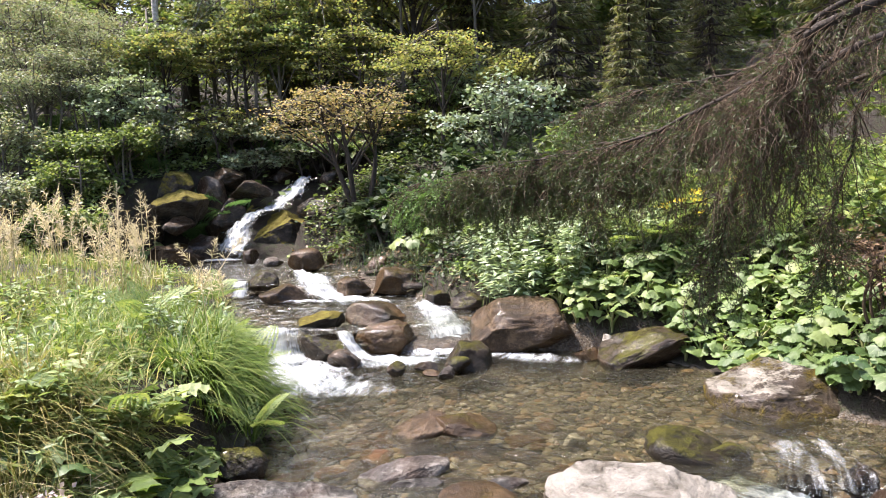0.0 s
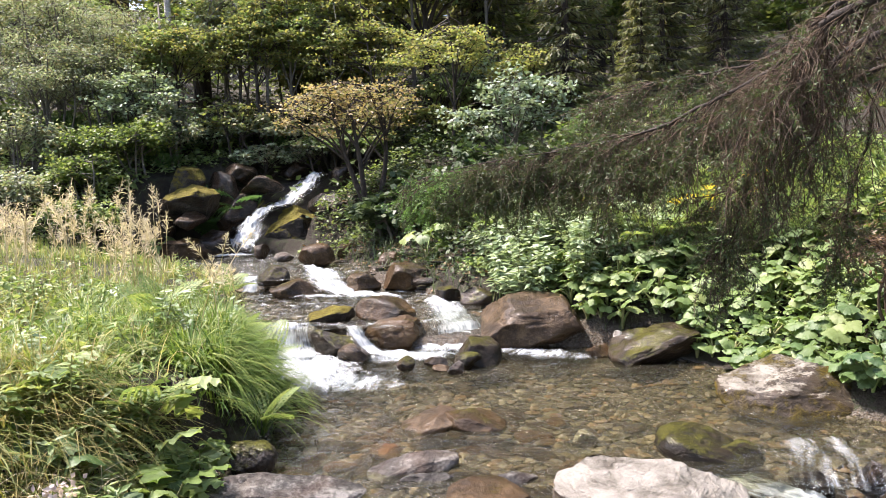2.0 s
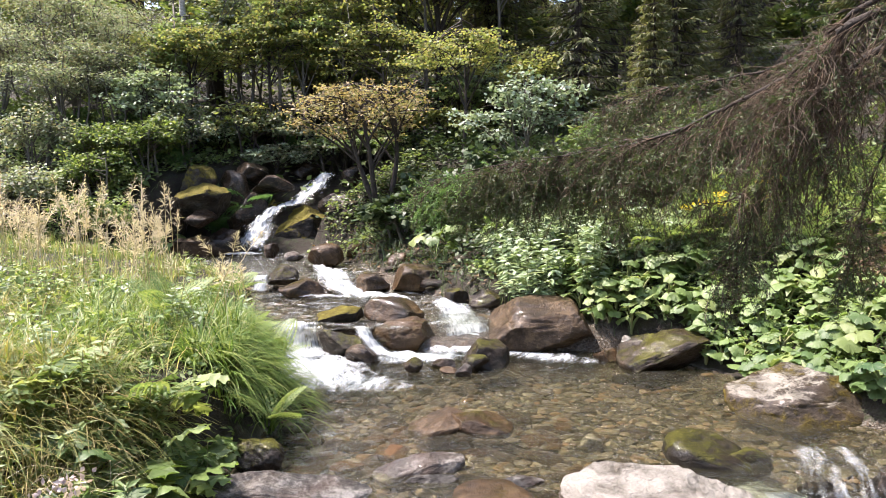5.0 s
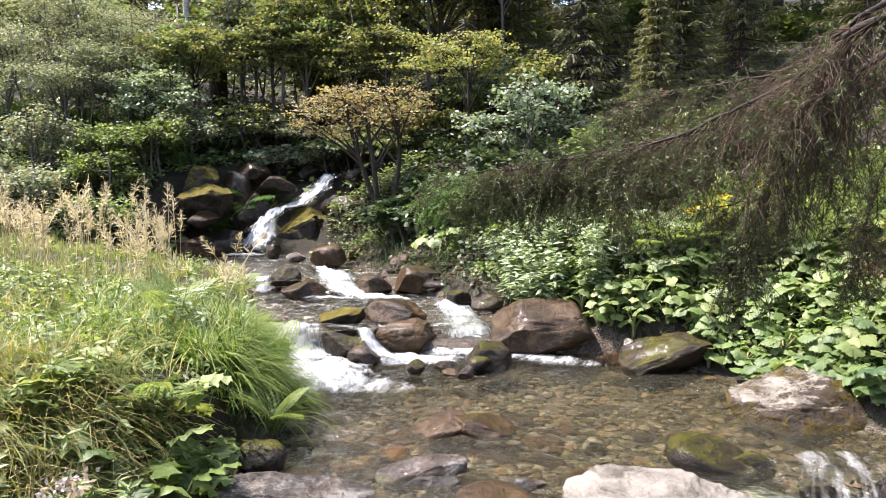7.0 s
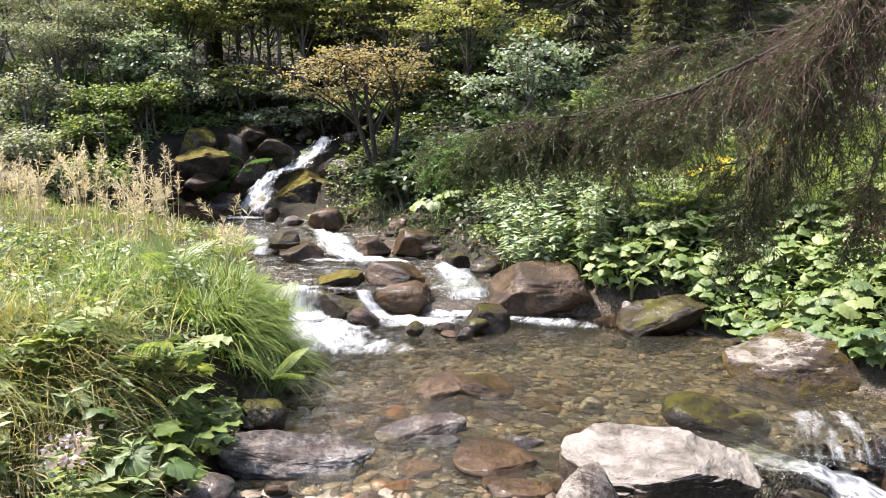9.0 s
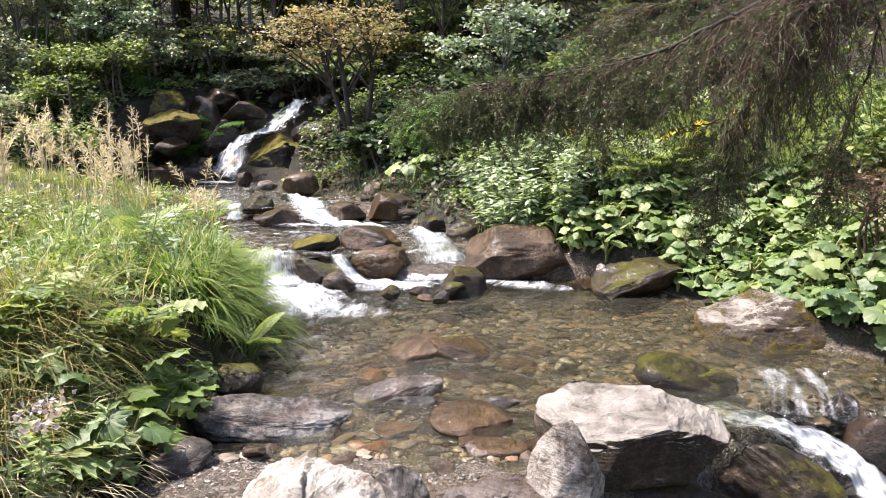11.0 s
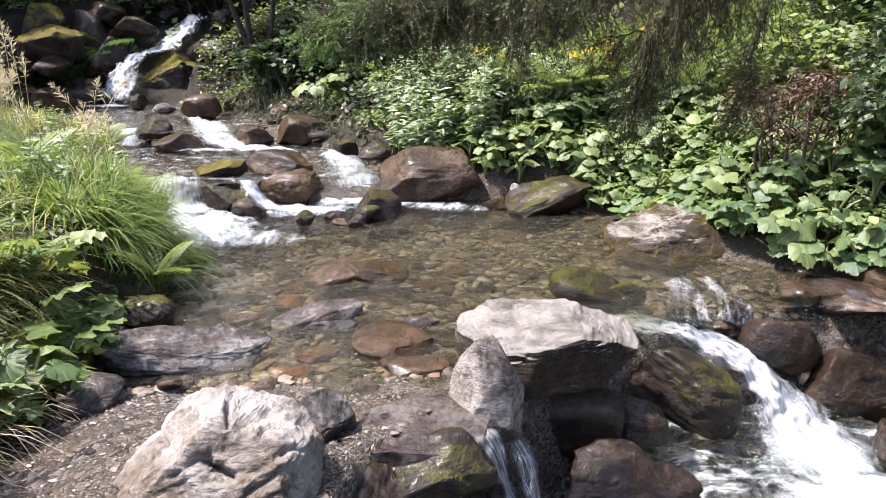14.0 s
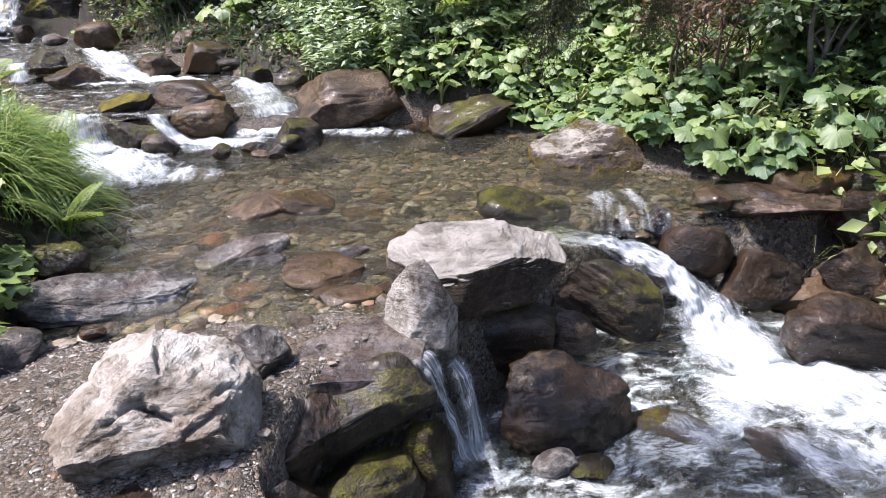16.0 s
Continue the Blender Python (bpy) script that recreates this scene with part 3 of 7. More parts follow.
# ---------------------------------------------------------------- water
def sheet(name, material, label, level, x0, x1, y0, y1, keep, step=0.06, wave=0.006):
    xs, ys = np.arange(x0, x1, step), np.arange(y0, y1, step)
    X, Y = np.meshgrid(xs, ys)
    P = np.stack([X, Y, np.zeros_like(X)], -1)
    Z = level + wave * vnoise(P, 5.0, 3) + wave * 0.6 * vnoise(P, 13.0, 8)
    nx, ny = len(xs), len(ys)
    i, j = np.meshgrid(np.arange(ny - 1), np.arange(nx - 1), indexing="ij")
    o = (i * nx + j)[keep(X[:-1, :-1], Y[:-1, :-1])]
    me = make_mesh(name, np.stack([X, Y, Z], -1).reshape(-1, 3), [np.stack([o, o + 1, o + nx + 1, o + nx], -1).reshape(-1, 4)])
    bm = bmesh.new()
    bm.from_mesh(me)
    bmesh.ops.delete(bm, geom=[v for v in bm.verts if not v.link_faces], context="VERTS")
    bm.to_mesh(me)
    bm.free()
    return tagged(part(name, me, material), label, "water", kind="structure")


sheet("water_main_pool", M_POOL, "clear shallow pool over brown gravel", 0.0, -2.2, 4.4, 2.6, 7.0, lambda x, y: (y > lip(x) - 0.03) & (y < 6.9))
sheet("water_second_pool", M_STREAM, "running water of the second step", 0.25, -3.2, 0.5, 6.6, 9.3, lambda x, y: (y > 6.72 + 0.25 * (x > -0.3)) & (y < 9.2), wave=0.012)
sheet("water_upper_pool", M_STREAM, "brown pool below the waterfall", 0.42, -5.8, -1.0, 8.9, 12.8, lambda x, y: (y > 9.1 + 0.5 * (x < -3.2)) & (y < 12.7), wave=0.01)
sheet("water_lower_pool", M_LOWER, "foaming pool below the spillway", -0.55, -0.2, 4.6, 0.92, 3.7, lambda x, y: (y < lip(x) - 0.2) & (x > channel(y) - 0.1), wave=0.025)
sheet("water_outflow", M_STREAM, "stream running on through the meadow", -0.552, -9.0, 4.6, -36.0, 1.1, lambda x, y: (x > channel(y) - 0.3) & (x < right_edge(y) + 0.6), step=0.2, wave=0.02)


def cascade(name, material, label, points, widths, rough=0.02, across=14, n=50, bulge=0.06, tile=None):
    """A ribbon of falling water along a line, with a width at each point."""
    c = curve(points, n)
    w = np.interp(np.linspace(0, 1, n), np.linspace(0, 1, len(widths)), widths)
    t = np.gradient(c, axis=0)
    side = np.stack([t[:, 1], -t[:, 0], np.zeros(n)], 1)
    side /= np.linalg.norm(side, axis=1)[:, None] + 1e-9
    u = np.linspace(-1, 1, across)
    v = c[:, None] + side[:, None] * (u[None, :, None] * w[:, None, None] * 0.5)
    v[..., 2] += bulge * (1 - u[None, :] ** 2) * np.minimum(1, w[:, None])
    d = vnoise(v, 9.0, 4) * rough + vnoise(v, 24.0, 6) * rough * 0.6
    v[..., 2] += d
    v[..., 1] -= d * 0.7
    dist = np.concatenate([[0], np.cumsum(np.linalg.norm(np.diff(c, axis=0), axis=1))])
    uv = np.stack([np.broadcast_to(u[None, :] * w[:, None] * 0.5, (n, across)) + 5, np.broadcast_to(dist[:, None], (n, across))], -1)
    i, j = np.meshgrid(np.arange(n - 1), np.arange(across - 1), indexing="ij")
    o = i * across + j
    me = make_mesh(name, v.reshape(-1, 3), [np.stack([o, o + 1, o + across + 1, o + across], -1).reshape(-1, 4)], uv=uv.reshape(-1, 2))
    rim = (1 - np.abs(u[None, :]) ** 2.2) * np.minimum(1, np.minimum(dist, dist[-1] - dist)[:, None] / (0.12 * dist[-1]) + 0.35)
    me.attributes.new("rim", "FLOAT", "POINT").data.foreach_set("value", rim.astype(np.float32).ravel())
    return tagged(part(name, me, material), label, "water", kind="structure")


def foam_patch(name, material, label, x, y, z, rx, ry, turn=0.0, height=0.05, n=44):
    """Churned water: a bumpy disc that thins out to its rim."""
    r, a = np.meshgrid(np.linspace(0, 1, n // 2), np.linspace(0, 2 * math.pi, n, endpoint=False), indexing="ij")
    px, py = r * np.cos(a) * rx, r * np.sin(a) * ry
    ct, st = math.cos(radians(turn)), math.sin(radians(turn))
    X, Y = x + px * ct - py * st, y + px * st + py * ct
    P = np.stack([X, Y, np.zeros_like(X)], -1)
    f = (1 - r ** 2)
    Z = z + 0.008 + f * height * (0.55 + 0.5 * vnoise(P, 7.0, 2) + 0.45 * vnoise(P, 17.0, 5) + 0.2 * vnoise(P, 40.0, 7))
    m = r.shape[0]
    i, j = np.meshgrid(np.arange(m - 1), np.arange(n), indexing="ij")
    k = (j + 1) % n
    me = make_mesh(name, np.stack([X, Y, Z], -1).reshape(-1, 3), [np.stack([i * n + j, (i + 1) * n + j, (i + 1) * n + k, i * n + k], -1).reshape(-1, 4)],
                   uv=np.stack([px + 3, py + 3], -1).reshape(-1, 2))
    rim = 1 - r ** 1.5 * 0.95
    me.attributes.new("rim", "FLOAT", "POINT").data.foreach_set("value", rim.astype(np.float32).ravel())
    return tagged(part(name, me, material), label, "water", kind="structure")


# the waterfall at the head of the pools
cascade("waterfall_upper", M_FALL, "white waterfall between mossy boulders", [(-2.5, 14.2, 1.86), (-2.64, 14.01, 1.8), (-2.8, 13.81, 1.6), (-3.06, 13.46, 1.34), (-3.35, 13.18, 1.21), (-3.5, 12.96, 1.1), (-3.6, 12.81, 0.94), (-3.67, 12.66, 0.75), (-3.73, 12.54, 0.57), (-3.8, 12.42, 0.46)],
        [0.66, 0.72, 0.8, 0.76, 0.56, 0.58, 0.72, 0.84, 1.0, 1.2], 0.05, across=30, n=90)
foam_patch("foam_waterfall", M_FOAM, "foam under the waterfall", -3.78, 12.3, 0.44, 0.5, 0.26)
cascade("waterfall_step_left", M_FALL, "small white fall between stones", [(-2.58, 9.4, 0.44), (-2.55, 9.24, 0.43), (-2.53, 9.18, 0.36), (-2.53, 9.1, 0.24)], [0.3, 0.3, 0.32, 0.36], 0.015, n=24)
cascade("waterfall_step_far", M_FALL, "small white fall between stones", [(-3.72, 10.0, 0.44), (-3.68, 9.86, 0.43), (-3.64, 9.78, 0.36), (-3.6, 9.68, 0.28)], [0.26, 0.26, 0.28, 0.34], 0.015, n=24)
cascade("rapid_second", M_FALL, "white rapid between two pools", [(-2.0, 10.3, 0.455), (-1.88, 10.0, 0.45), (-1.62, 9.45, 0.43), (-1.44, 9.07, 0.35), (-1.22, 8.84, 0.27), (-0.8, 8.62, 0.265), (-0.4, 8.46, 0.262)], [0.25, 0.34, 0.6, 0.66, 0.5, 0.32, 0.2], 0.035, across=22, n=60)
foam_patch("foam_second", M_RUSH, "foam of the rapid", -1.5, 8.68, 0.25, 1.15, 0.15, -9, 0.03)
# the step into the main pool
cascade("waterfall_main_left", M_FALL, "broad white fall into the pool", [(-1.5, 7.05, 0.262), (-1.5, 6.93, 0.258), (-1.49, 6.88, 0.21), (-1.48, 6.82, 0.1), (-1.45, 6.72, 0.035), (-1.36, 6.45, 0.02)], [0.56, 0.58, 0.62, 0.66, 0.74, 0.9], 0.026, across=34, n=40)
foam_patch("foam_main_left", M_FOAM, "foam spreading over the pool", -1.18, 6.18, 0.0, 0.64, 0.9, 20, 0.07, n=70)
foam_patch("foam_main_drift", M_RUSH, "drifting foam on the pool", -0.72, 5.82, 0.0, 0.7, 0.36, -18, 0.02, n=60)
cascade("waterfall_main_middle", M_FALL, "narrow white chute between boulders", [(-0.84, 6.95, 0.25), (-0.79, 6.8, 0.22), (-0.69, 6.72, 0.1), (-0.55, 6.66, 0.03), (-0.25, 6.6, 0.015)], [0.2, 0.22, 0.3, 0.34, 0.34], 0.03, n=30)
foam_patch("foam_main_middle", M_FOAM, "foam of the chute", -0.25, 6.62, 0.0, 0.56, 0.24, 4, 0.03)
cascade("waterfall_main_right", M_FALL, "white chute beside a large boulder", [(-0.1, 8.15, 0.27), (0.06, 7.75, 0.26), (0.14, 7.5, 0.2), (0.22, 7.25, 0.12), (0.26, 7.0, 0.03), (0.34, 6.75, 0.015)], [0.36, 0.5, 0.62, 0.7, 0.66, 0.5], 0.035, across=30, n=60)
foam_patch("foam_main_foot", M_FOAM, "white water at the foot of the chute", 0.16, 6.9, 0.02, 0.46, 0.34, 0, 0.05, n=60)
foam_patch("foam_main_right", M_RUSH, "foam streaks on the pool", 0.95, 6.6, 0.0, 0.75, 0.28, -27, 0.015, n=60)
# the spillway into the lower pool
cascade("spillway_lip", M_THIN, "clear water bending over a rock lip", [(2.3, 4.26, 0.012), (2.29, 4.04, -0.008), (2.27, 3.93, -0.07), (2.25, 3.84, -0.14)], [1.1, 1.25, 1.35, 1.3], 0.035, across=60, n=28)
cascade("spillway_slide", M_RUSH, "white water racing down a rock channel", [(1.62, 4.06, -0.08), (1.86, 3.96, -0.11), (2.12, 3.83, -0.15), (2.34, 3.66, -0.23), (2.46, 3.5, -0.35), (2.5, 3.32, -0.47), (2.5, 3.1, -0.52), (2.5, 2.85, -0.54)], [0.34, 0.42, 0.44, 0.48, 0.54, 0.66, 0.84, 0.9], 0.035, across=36, n=110)


def churn(name, material, label, x0, x1, y0, y1, z, blobs, height, step=0.022):
    """Churned water: a sheet whose foam is thick along the given ellipses (x, y, rx, ry, turn, weight) and thins out round them."""
    xs, ys = np.arange(x0, x1, step), np.arange(y0, y1, step)
    X, Y = np.meshgrid(xs, ys)
    P = np.stack([X, Y, np.zeros_like(X)], -1)
    dens = np.zeros_like(X)
    for bx, by, rx, ry, turn, weight in blobs:
        c, n = math.cos(radians(turn)), math.sin(radians(turn))
        u, v = (X - bx) * c + (Y - by) * n, (Y - by) * c - (X - bx) * n
        dens = np.maximum(dens, weight * np.exp(-(u / rx) ** 2 - (v / ry) ** 2))
    dens = dens + 0.14 * vnoise(P, 4.0, 3) + 0.1 * vnoise(P, 10.0, 4)
    lift = np.clip(dens, 0, 1)
    Z = z + 0.004 + height * lift * (0.7 + 0.35 * vnoise(P, 5.0, 2) + 0.25 * vnoise(P, 13.0, 5)) + 0.006 * vnoise(P, 30.0, 6)
    nx, ny = len(xs), len(ys)
    i, j = np.meshgrid(np.arange(ny - 1), np.arange(nx - 1), indexing="ij")
    o = (i * nx + j)[(dens[:-1, :-1] > 0.05) & (Y[:-1, :-1] < lip(X[:-1, :-1]) - 0.2) & (X[:-1, :-1] > channel(Y[:-1, :-1]) - 0.05)]
    me = make_mesh(name, np.stack([X, Y, Z], -1).reshape(-1, 3), [np.stack([o, o + 1, o + nx + 1, o + nx], -1).reshape(-1, 4)], uv=np.stack([X * 0.9 + Y * 0.3, Y], -1).reshape(-1, 2))
    me.attributes.new("rim", "FLOAT", "POINT").data.foreach_set("value", np.clip(dens, 0, 1.1).astype(np.float32).ravel())
    return tagged(part(name, me, material), label, "water", kind="structure")


churn("foam_lower", M_CHURN, "churning foam of the lower pool", 0.9, 3.7, 1.0, 3.7, -0.55,
      ((2.5, 3.05, 0.3, 0.5, 0, 1.2), (2.62, 2.72, 0.62, 0.36, -20, 1.15), (2.95, 2.45, 0.5, 0.5, -40, 1.0), (2.3, 2.75, 0.42, 0.32, 0, 0.95), (1.95, 3.1, 0.25, 0.32, 0, 0.72),
       (2.0, 2.5, 0.55, 0.36, 10, 0.72), (2.5, 2.1, 0.8, 0.5, -30, 0.8), (0.9, 2.62, 0.13, 0.22, 0, 0.85), (0.86, 2.4, 0.2, 0.26, 0, 0.6), (1.6, 2.5, 0.3, 0.25, 0, 0.4)), 0.09)
cascade("trickle_fall", M_VEIL, "thin fall between wet rocks", [(0.62, 2.84, -0.02), (0.68, 2.78, -0.06), (0.72, 2.75, -0.16), (0.77, 2.73, -0.34), (0.82, 2.7, -0.5), (0.86, 2.6, -0.54)], [0.26, 0.3, 0.32, 0.36, 0.42, 0.5], 0.03, across=30)
cascade("trickle_fall", M_VEIL, "thin fall beside the pale pointed boulder", [(0.8, 2.92, -0.12), (0.84, 2.86, -0.18), (0.88, 2.8, -0.34), (0.9, 2.74, -0.5), (0.9, 2.62, -0.54)], [0.16, 0.18, 0.2, 0.26, 0.4], 0.03, across=20)


def spray(name, label, x, y, z, rx, ry, h, count, seed):
    """Drops thrown up over churning water."""
    r = np.random.default_rng(seed)
    pos = np.stack([x + r.normal(size=count) * rx, y + r.normal(size=count) * ry, z + np.abs(r.normal(size=count)) * h], 1)
    sh = Shape()
    d = r.uniform(0.0015, 0.004, count)
    for a in range(2):
        sh.slips(pos, unit(count), unit(count), d * 1.6, d)
    return tagged(part(name, sh, M_DROP), label, "water", kind="stuff")


spray("spray", "drops over the rapids", 2.45, 3.0, -0.5, 0.3, 0.28, 0.09, 700, 61)
spray("spray", "drops over the spillway lip", 2.25, 3.86, -0.1, 0.42, 0.05, 0.05, 400, 62)
spray("spray", "drops under the broad fall", -1.4, 6.4, 0.02, 0.25, 0.12, 0.06, 300, 63)
# ---------------------------------------------------------------- boulders
def boulder(name, label, x, y, z, w, h, d, material, turn=0.0, tilt=0.0, lean=0.0, seed=1, cuts=8, rough=1.0, sunk=0.35, detail=4, square=0.86, category="boulder", group="", faces=(), clefts=()):
    """A stone whose front foot lies at x, y, z; w wide, d deep, h high above z; cut by random planes, then worn."""
    r = np.random.default_rng(seed)
    bm = bmesh.new()
    bmesh.ops.create_icosphere(bm, subdivisions=detail, radius=1.0)
    p = np.array([v.co for v in bm.verts])
    q = np.sign(p) * np.abs(p) ** square
    q /= np.max(np.abs(q), axis=0)
    for a, b, c, off in faces:
        nrm = np.array([a, b, c]) / math.sqrt(a * a + b * b + c * c)
        s = q @ nrm - off
        q -= np.outer(np.where(s > 0, s * 0.97, 0), nrm)
    for _ in range(3 if faces else cuts):
        nrm = r.normal(size=3)
        nrm /= np.linalg.norm(nrm)
        off = r.uniform(0.5, 0.88) if not faces else r.uniform(0.75, 0.95)
        s = q @ nrm - off
        q -= np.outer(np.where(s > 0, s * 0.97, 0), nrm)
    sc = np.array([w / 2, d / 2, h * (1 + sunk) / 2])
    q /= np.maximum(np.max(q, axis=0), -np.min(q, axis=0))
    q = q * sc
    size = float(min(sc))
    out = p / sc
    out /= np.linalg.norm(out, axis=1)[:, None]
    k = 1.6 / max(size, 0.05)
    turned = q @ np.array(Euler((r.uniform(-0.5, 0.5), r.uniform(-0.5, 0.5), 0)).to_matrix())
    flat = turned * np.array([1, 1, 3.2])
    ridge = 1 - np.abs(vnoise(turned, k * 1.1, seed + 5)) * 2
    ridge2 = 1 - np.abs(vnoise(turned + 3.1, k * 2.6, seed + 6)) * 2
    along = turned @ np.array([0.25, 0.2, 0.95]) * k * 1.5 + 0.6 * vnoise(turned, k * 0.8, seed + 9)
    ledge = np.abs((along % 1.0) - 0.5) * 2
    disp = -0.035 * np.clip(ridge2, 0.4, 1) + 0.07 * vnoise(q, k * 0.7, seed) + 0.045 * vnoise(q, k * 1.7, seed + 1) - 0.05 * np.clip(ridge, 0.55, 1) - (0.025 if faces else 0.05) * smoothstep(ledge, 0.72, 0.95) + 0.028 * vnoise(flat, k * 2.2, seed + 2) + 0.022 * vnoise(flat, k * 5, seed + 3) + 0.012 * vnoise(flat, k * 11, seed + 4)
    q = q + out * (disp * size * rough)[:, None]
    for (ax, az), (bx, bz), wide, deep in clefts:
        a, b = np.array([ax, az]) * sc[[0, 2]], np.array([bx, bz]) * sc[[0, 2]]
        at = q[:, [0, 2]] + 0.03 * size * np.stack([vnoise(q, k * 3, seed + 7), vnoise(q, k * 3, seed + 8)], 1)
        u = np.clip((at - a) @ (b - a) / ((b - a) @ (b - a)), 0, 1)
        gap = np.linalg.norm(at - a - u[:, None] * (b - a), axis=1)
        q = q - out * (deep * size * np.exp(-(gap / (wide * size)) ** 2) * (q[:, 1] < 0.45 * sc[1]))[:, None]
    for v, c in zip(bm.verts, q):
        v.co = c
    for f in bm.faces:
        f.smooth = True
    me = bpy.data.meshes.new(name)
    bm.to_mesh(me)
    bm.free()
    me.materials.append(material)
    ob = new(name, me)
    away = Vector((x - 0.18, y - 0.35, 0)).normalized() * d * 0.42
    ob.matrix_basis = pose(x + away.x, y + away.y, z + h * (1 - sunk) / 2, tilt, lean, turn)
    return tagged(ob, label, category, group)


B = "boulder"
# round the main pool
boulder(B, "large reddish-brown boulder at the edge of the pool", 0.92, 6.7, -0.02, 1.14, 0.6, 0.9, M_RED, 4, 0, -2, 11, detail=5, square=0.62, rough=0.8, faces=((0, -0.4, 0.91, 0.62), (-0.75, -0.25, 0.6, 0.72), (0.88, -0.15, 0.42, 0.8), (0.1, -0.9, 0.42, 0.74), (-0.35, -0.92, -0.1, 0.8), (0.3, -0.6, -0.7, 0.7)))
boulder(B, "brown boulder with ochre moss under broad leaves", 1.95, 6.06, -0.02, 0.94, 0.38, 0.62, M_MOSSY, 0, 0, 0, 12, detail=5, square=0.75, faces=((-0.6, -0.25, 0.76, 0.48), (0.12, -0.15, 0.98, 0.72), (0.45, -0.75, -0.5, 0.4), (-0.3, -0.9, 0.35, 0.66), (0.9, -0.2, 0.3, 0.85)))
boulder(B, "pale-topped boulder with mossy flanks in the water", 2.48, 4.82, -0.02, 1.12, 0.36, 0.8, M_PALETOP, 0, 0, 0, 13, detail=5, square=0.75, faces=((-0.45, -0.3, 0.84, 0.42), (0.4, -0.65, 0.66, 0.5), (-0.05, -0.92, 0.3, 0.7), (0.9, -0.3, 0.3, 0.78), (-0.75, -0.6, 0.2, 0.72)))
boulder(B, "low mossy boulder washed over by the current", 1.59, 4.12, -0.05, 0.56, 0.16, 0.46, M_MOSSY, -10, 0, 8, 14)
boulder(B, "flat reddish stone breaking the surface", 0.0, 4.66, -0.01, 0.42, 0.12, 0.3, M_RED, 14, 0, -9, 15, square=0.8, faces=((-0.4, -0.2, 0.9, 0.4), (0.3, -0.6, 0.7, 0.6)))
boulder(B, "flat dark mossy stone breaking the surface", 0.3, 4.66, -0.01, 0.44, 0.13, 0.28, M_ROCK, -4, 0, 8, 16, square=0.8, faces=((0.4, -0.2, 0.9, 0.4), (-0.3, -0.3, 0.9, 0.62), (0, -0.85, 0.4, 0.7)))
boulder(B, "dark wet slab like driftwood in the shallows", -0.08, 4.02, -0.02, 0.56, 0.1, 0.2, M_GREY, 12, 0, -6, 17, square=0.8, rough=1.5, faces=((-0.35, -0.3, 0.88, 0.42), (0.4, -0.2, 0.9, 0.62), (0, -0.9, 0.35, 0.6)))
boulder(B, "thin pale slab lying in the shallows", 0.02, 3.92, -0.02, 0.34, 0.05, 0.1, M_GREY, 6, 0, 0, 18)
boulder(B, "dark moss-covered boulder below the chute", 0.35, 6.2, 0, 0.49, 0.25, 0.45, M_MOSSY, 0, 0, 6, 19, cuts=8, square=0.9)
boulder(B, "small rounded mossy stone in the water", 0.29, 6.13, 0, 0.25, 0.15, 0.24, M_MOSSY, 0, 0, 0, 20, cuts=7, square=0.9)
boulder(B, "small pale grey stone at the water", 0.17, 5.96, 0, 0.15, 0.12, 0.14, M_GREY, 20, 0, 20, 21)
boulder(B, "small reddish stone at the water", 0.04, 6.07, 0, 0.15, 0.05, 0.16, M_RED, 30, 0, 0, 22)
boulder(B, "small dark stone at the water", -0, 6.22, 0, 0.24, 0.08, 0.16, M_WET, 10, 0, 0, 23)
boulder(B, "small mossy green stone in the pool", -0.27, 6.14, 0, 0.18, 0.12, 0.18, M_MOSSY, 0, 0, 0, 24, square=0.9)
boulder(B, "grey-topped brown boulder between the chutes", -0.37, 6.84, -0.02, 0.76, 0.33, 0.52, M_ROCK, 3, 0, -3, 25, cuts=9, square=0.85, detail=5)
boulder(B, "dark boulder with a mossy shoulder", -0.47, 7.12, 0.2, 0.81, 0.26, 0.5, M_ROCK, -6, 0, 8, 26, cuts=9, square=0.85)
boulder(B, "dark boulder capped with yellow moss", -1.1, 7.15, 0.2, 0.55, 0.2, 0.4, M_MOSSCAP, 8, 0, -8, 27, cuts=8, square=0.9)
boulder(B, "rounded dark wet boulder", -0.84, 7.11, 0.1, 0.28, 0.22, 0.3, M_WET, 0, 0, 0, 28, cuts=7, square=0.9)
boulder(B, "dark mossy boulder beside the broad fall", -0.99, 6.58, 0, 0.49, 0.3, 0.42, M_MOSSY, 0, 0, 4, 29, cuts=8, square=0.85)
boulder(B, "small dark wet stone beside the fall", -0.77, 6.43, 0, 0.32, 0.16, 0.26, M_WET, 0, 0, 10, 30, cuts=8)
boulder(B, "dark wet rock under the grassy bank", -1.88, 6.35, 0.0, 0.4, 0.3, 0.4, M_MOSSY, 0, 0, 0, 31)
boulder(B, "dark brown boulder at the foot of the bank", -1.02, 4.05, -0.01, 0.38, 0.18, 0.3, M_MOSSY, 4, 0, 2, 32, cuts=5, square=0.95, detail=5)
boulder(B, "long grey layered slab on the gravel", -0.68, 3.54, -0.01, 0.88, 0.18, 0.34, M_GREY, 8, 0, 6, 33, detail=5, square=0.75, rough=1.5, faces=((0.28, -0.2, 0.94, 0.42), (-0.3, -0.25, 0.92, 0.66), (0.1, -0.85, 0.5, 0.62), (0.75, -0.5, 0.4, 0.7)))
boulder(B, "grey streaked slab on the gravel", -0.99, 3.12, 0.02, 0.31, 0.12, 0.3, M_GREY, -12, 0, 4, 34, cuts=8)
boulder(B, "dark slab half under the bank", -1.3, 2.95, 0.0, 0.4, 0.16, 0.4, M_WET, 20, 0, 0, 35)
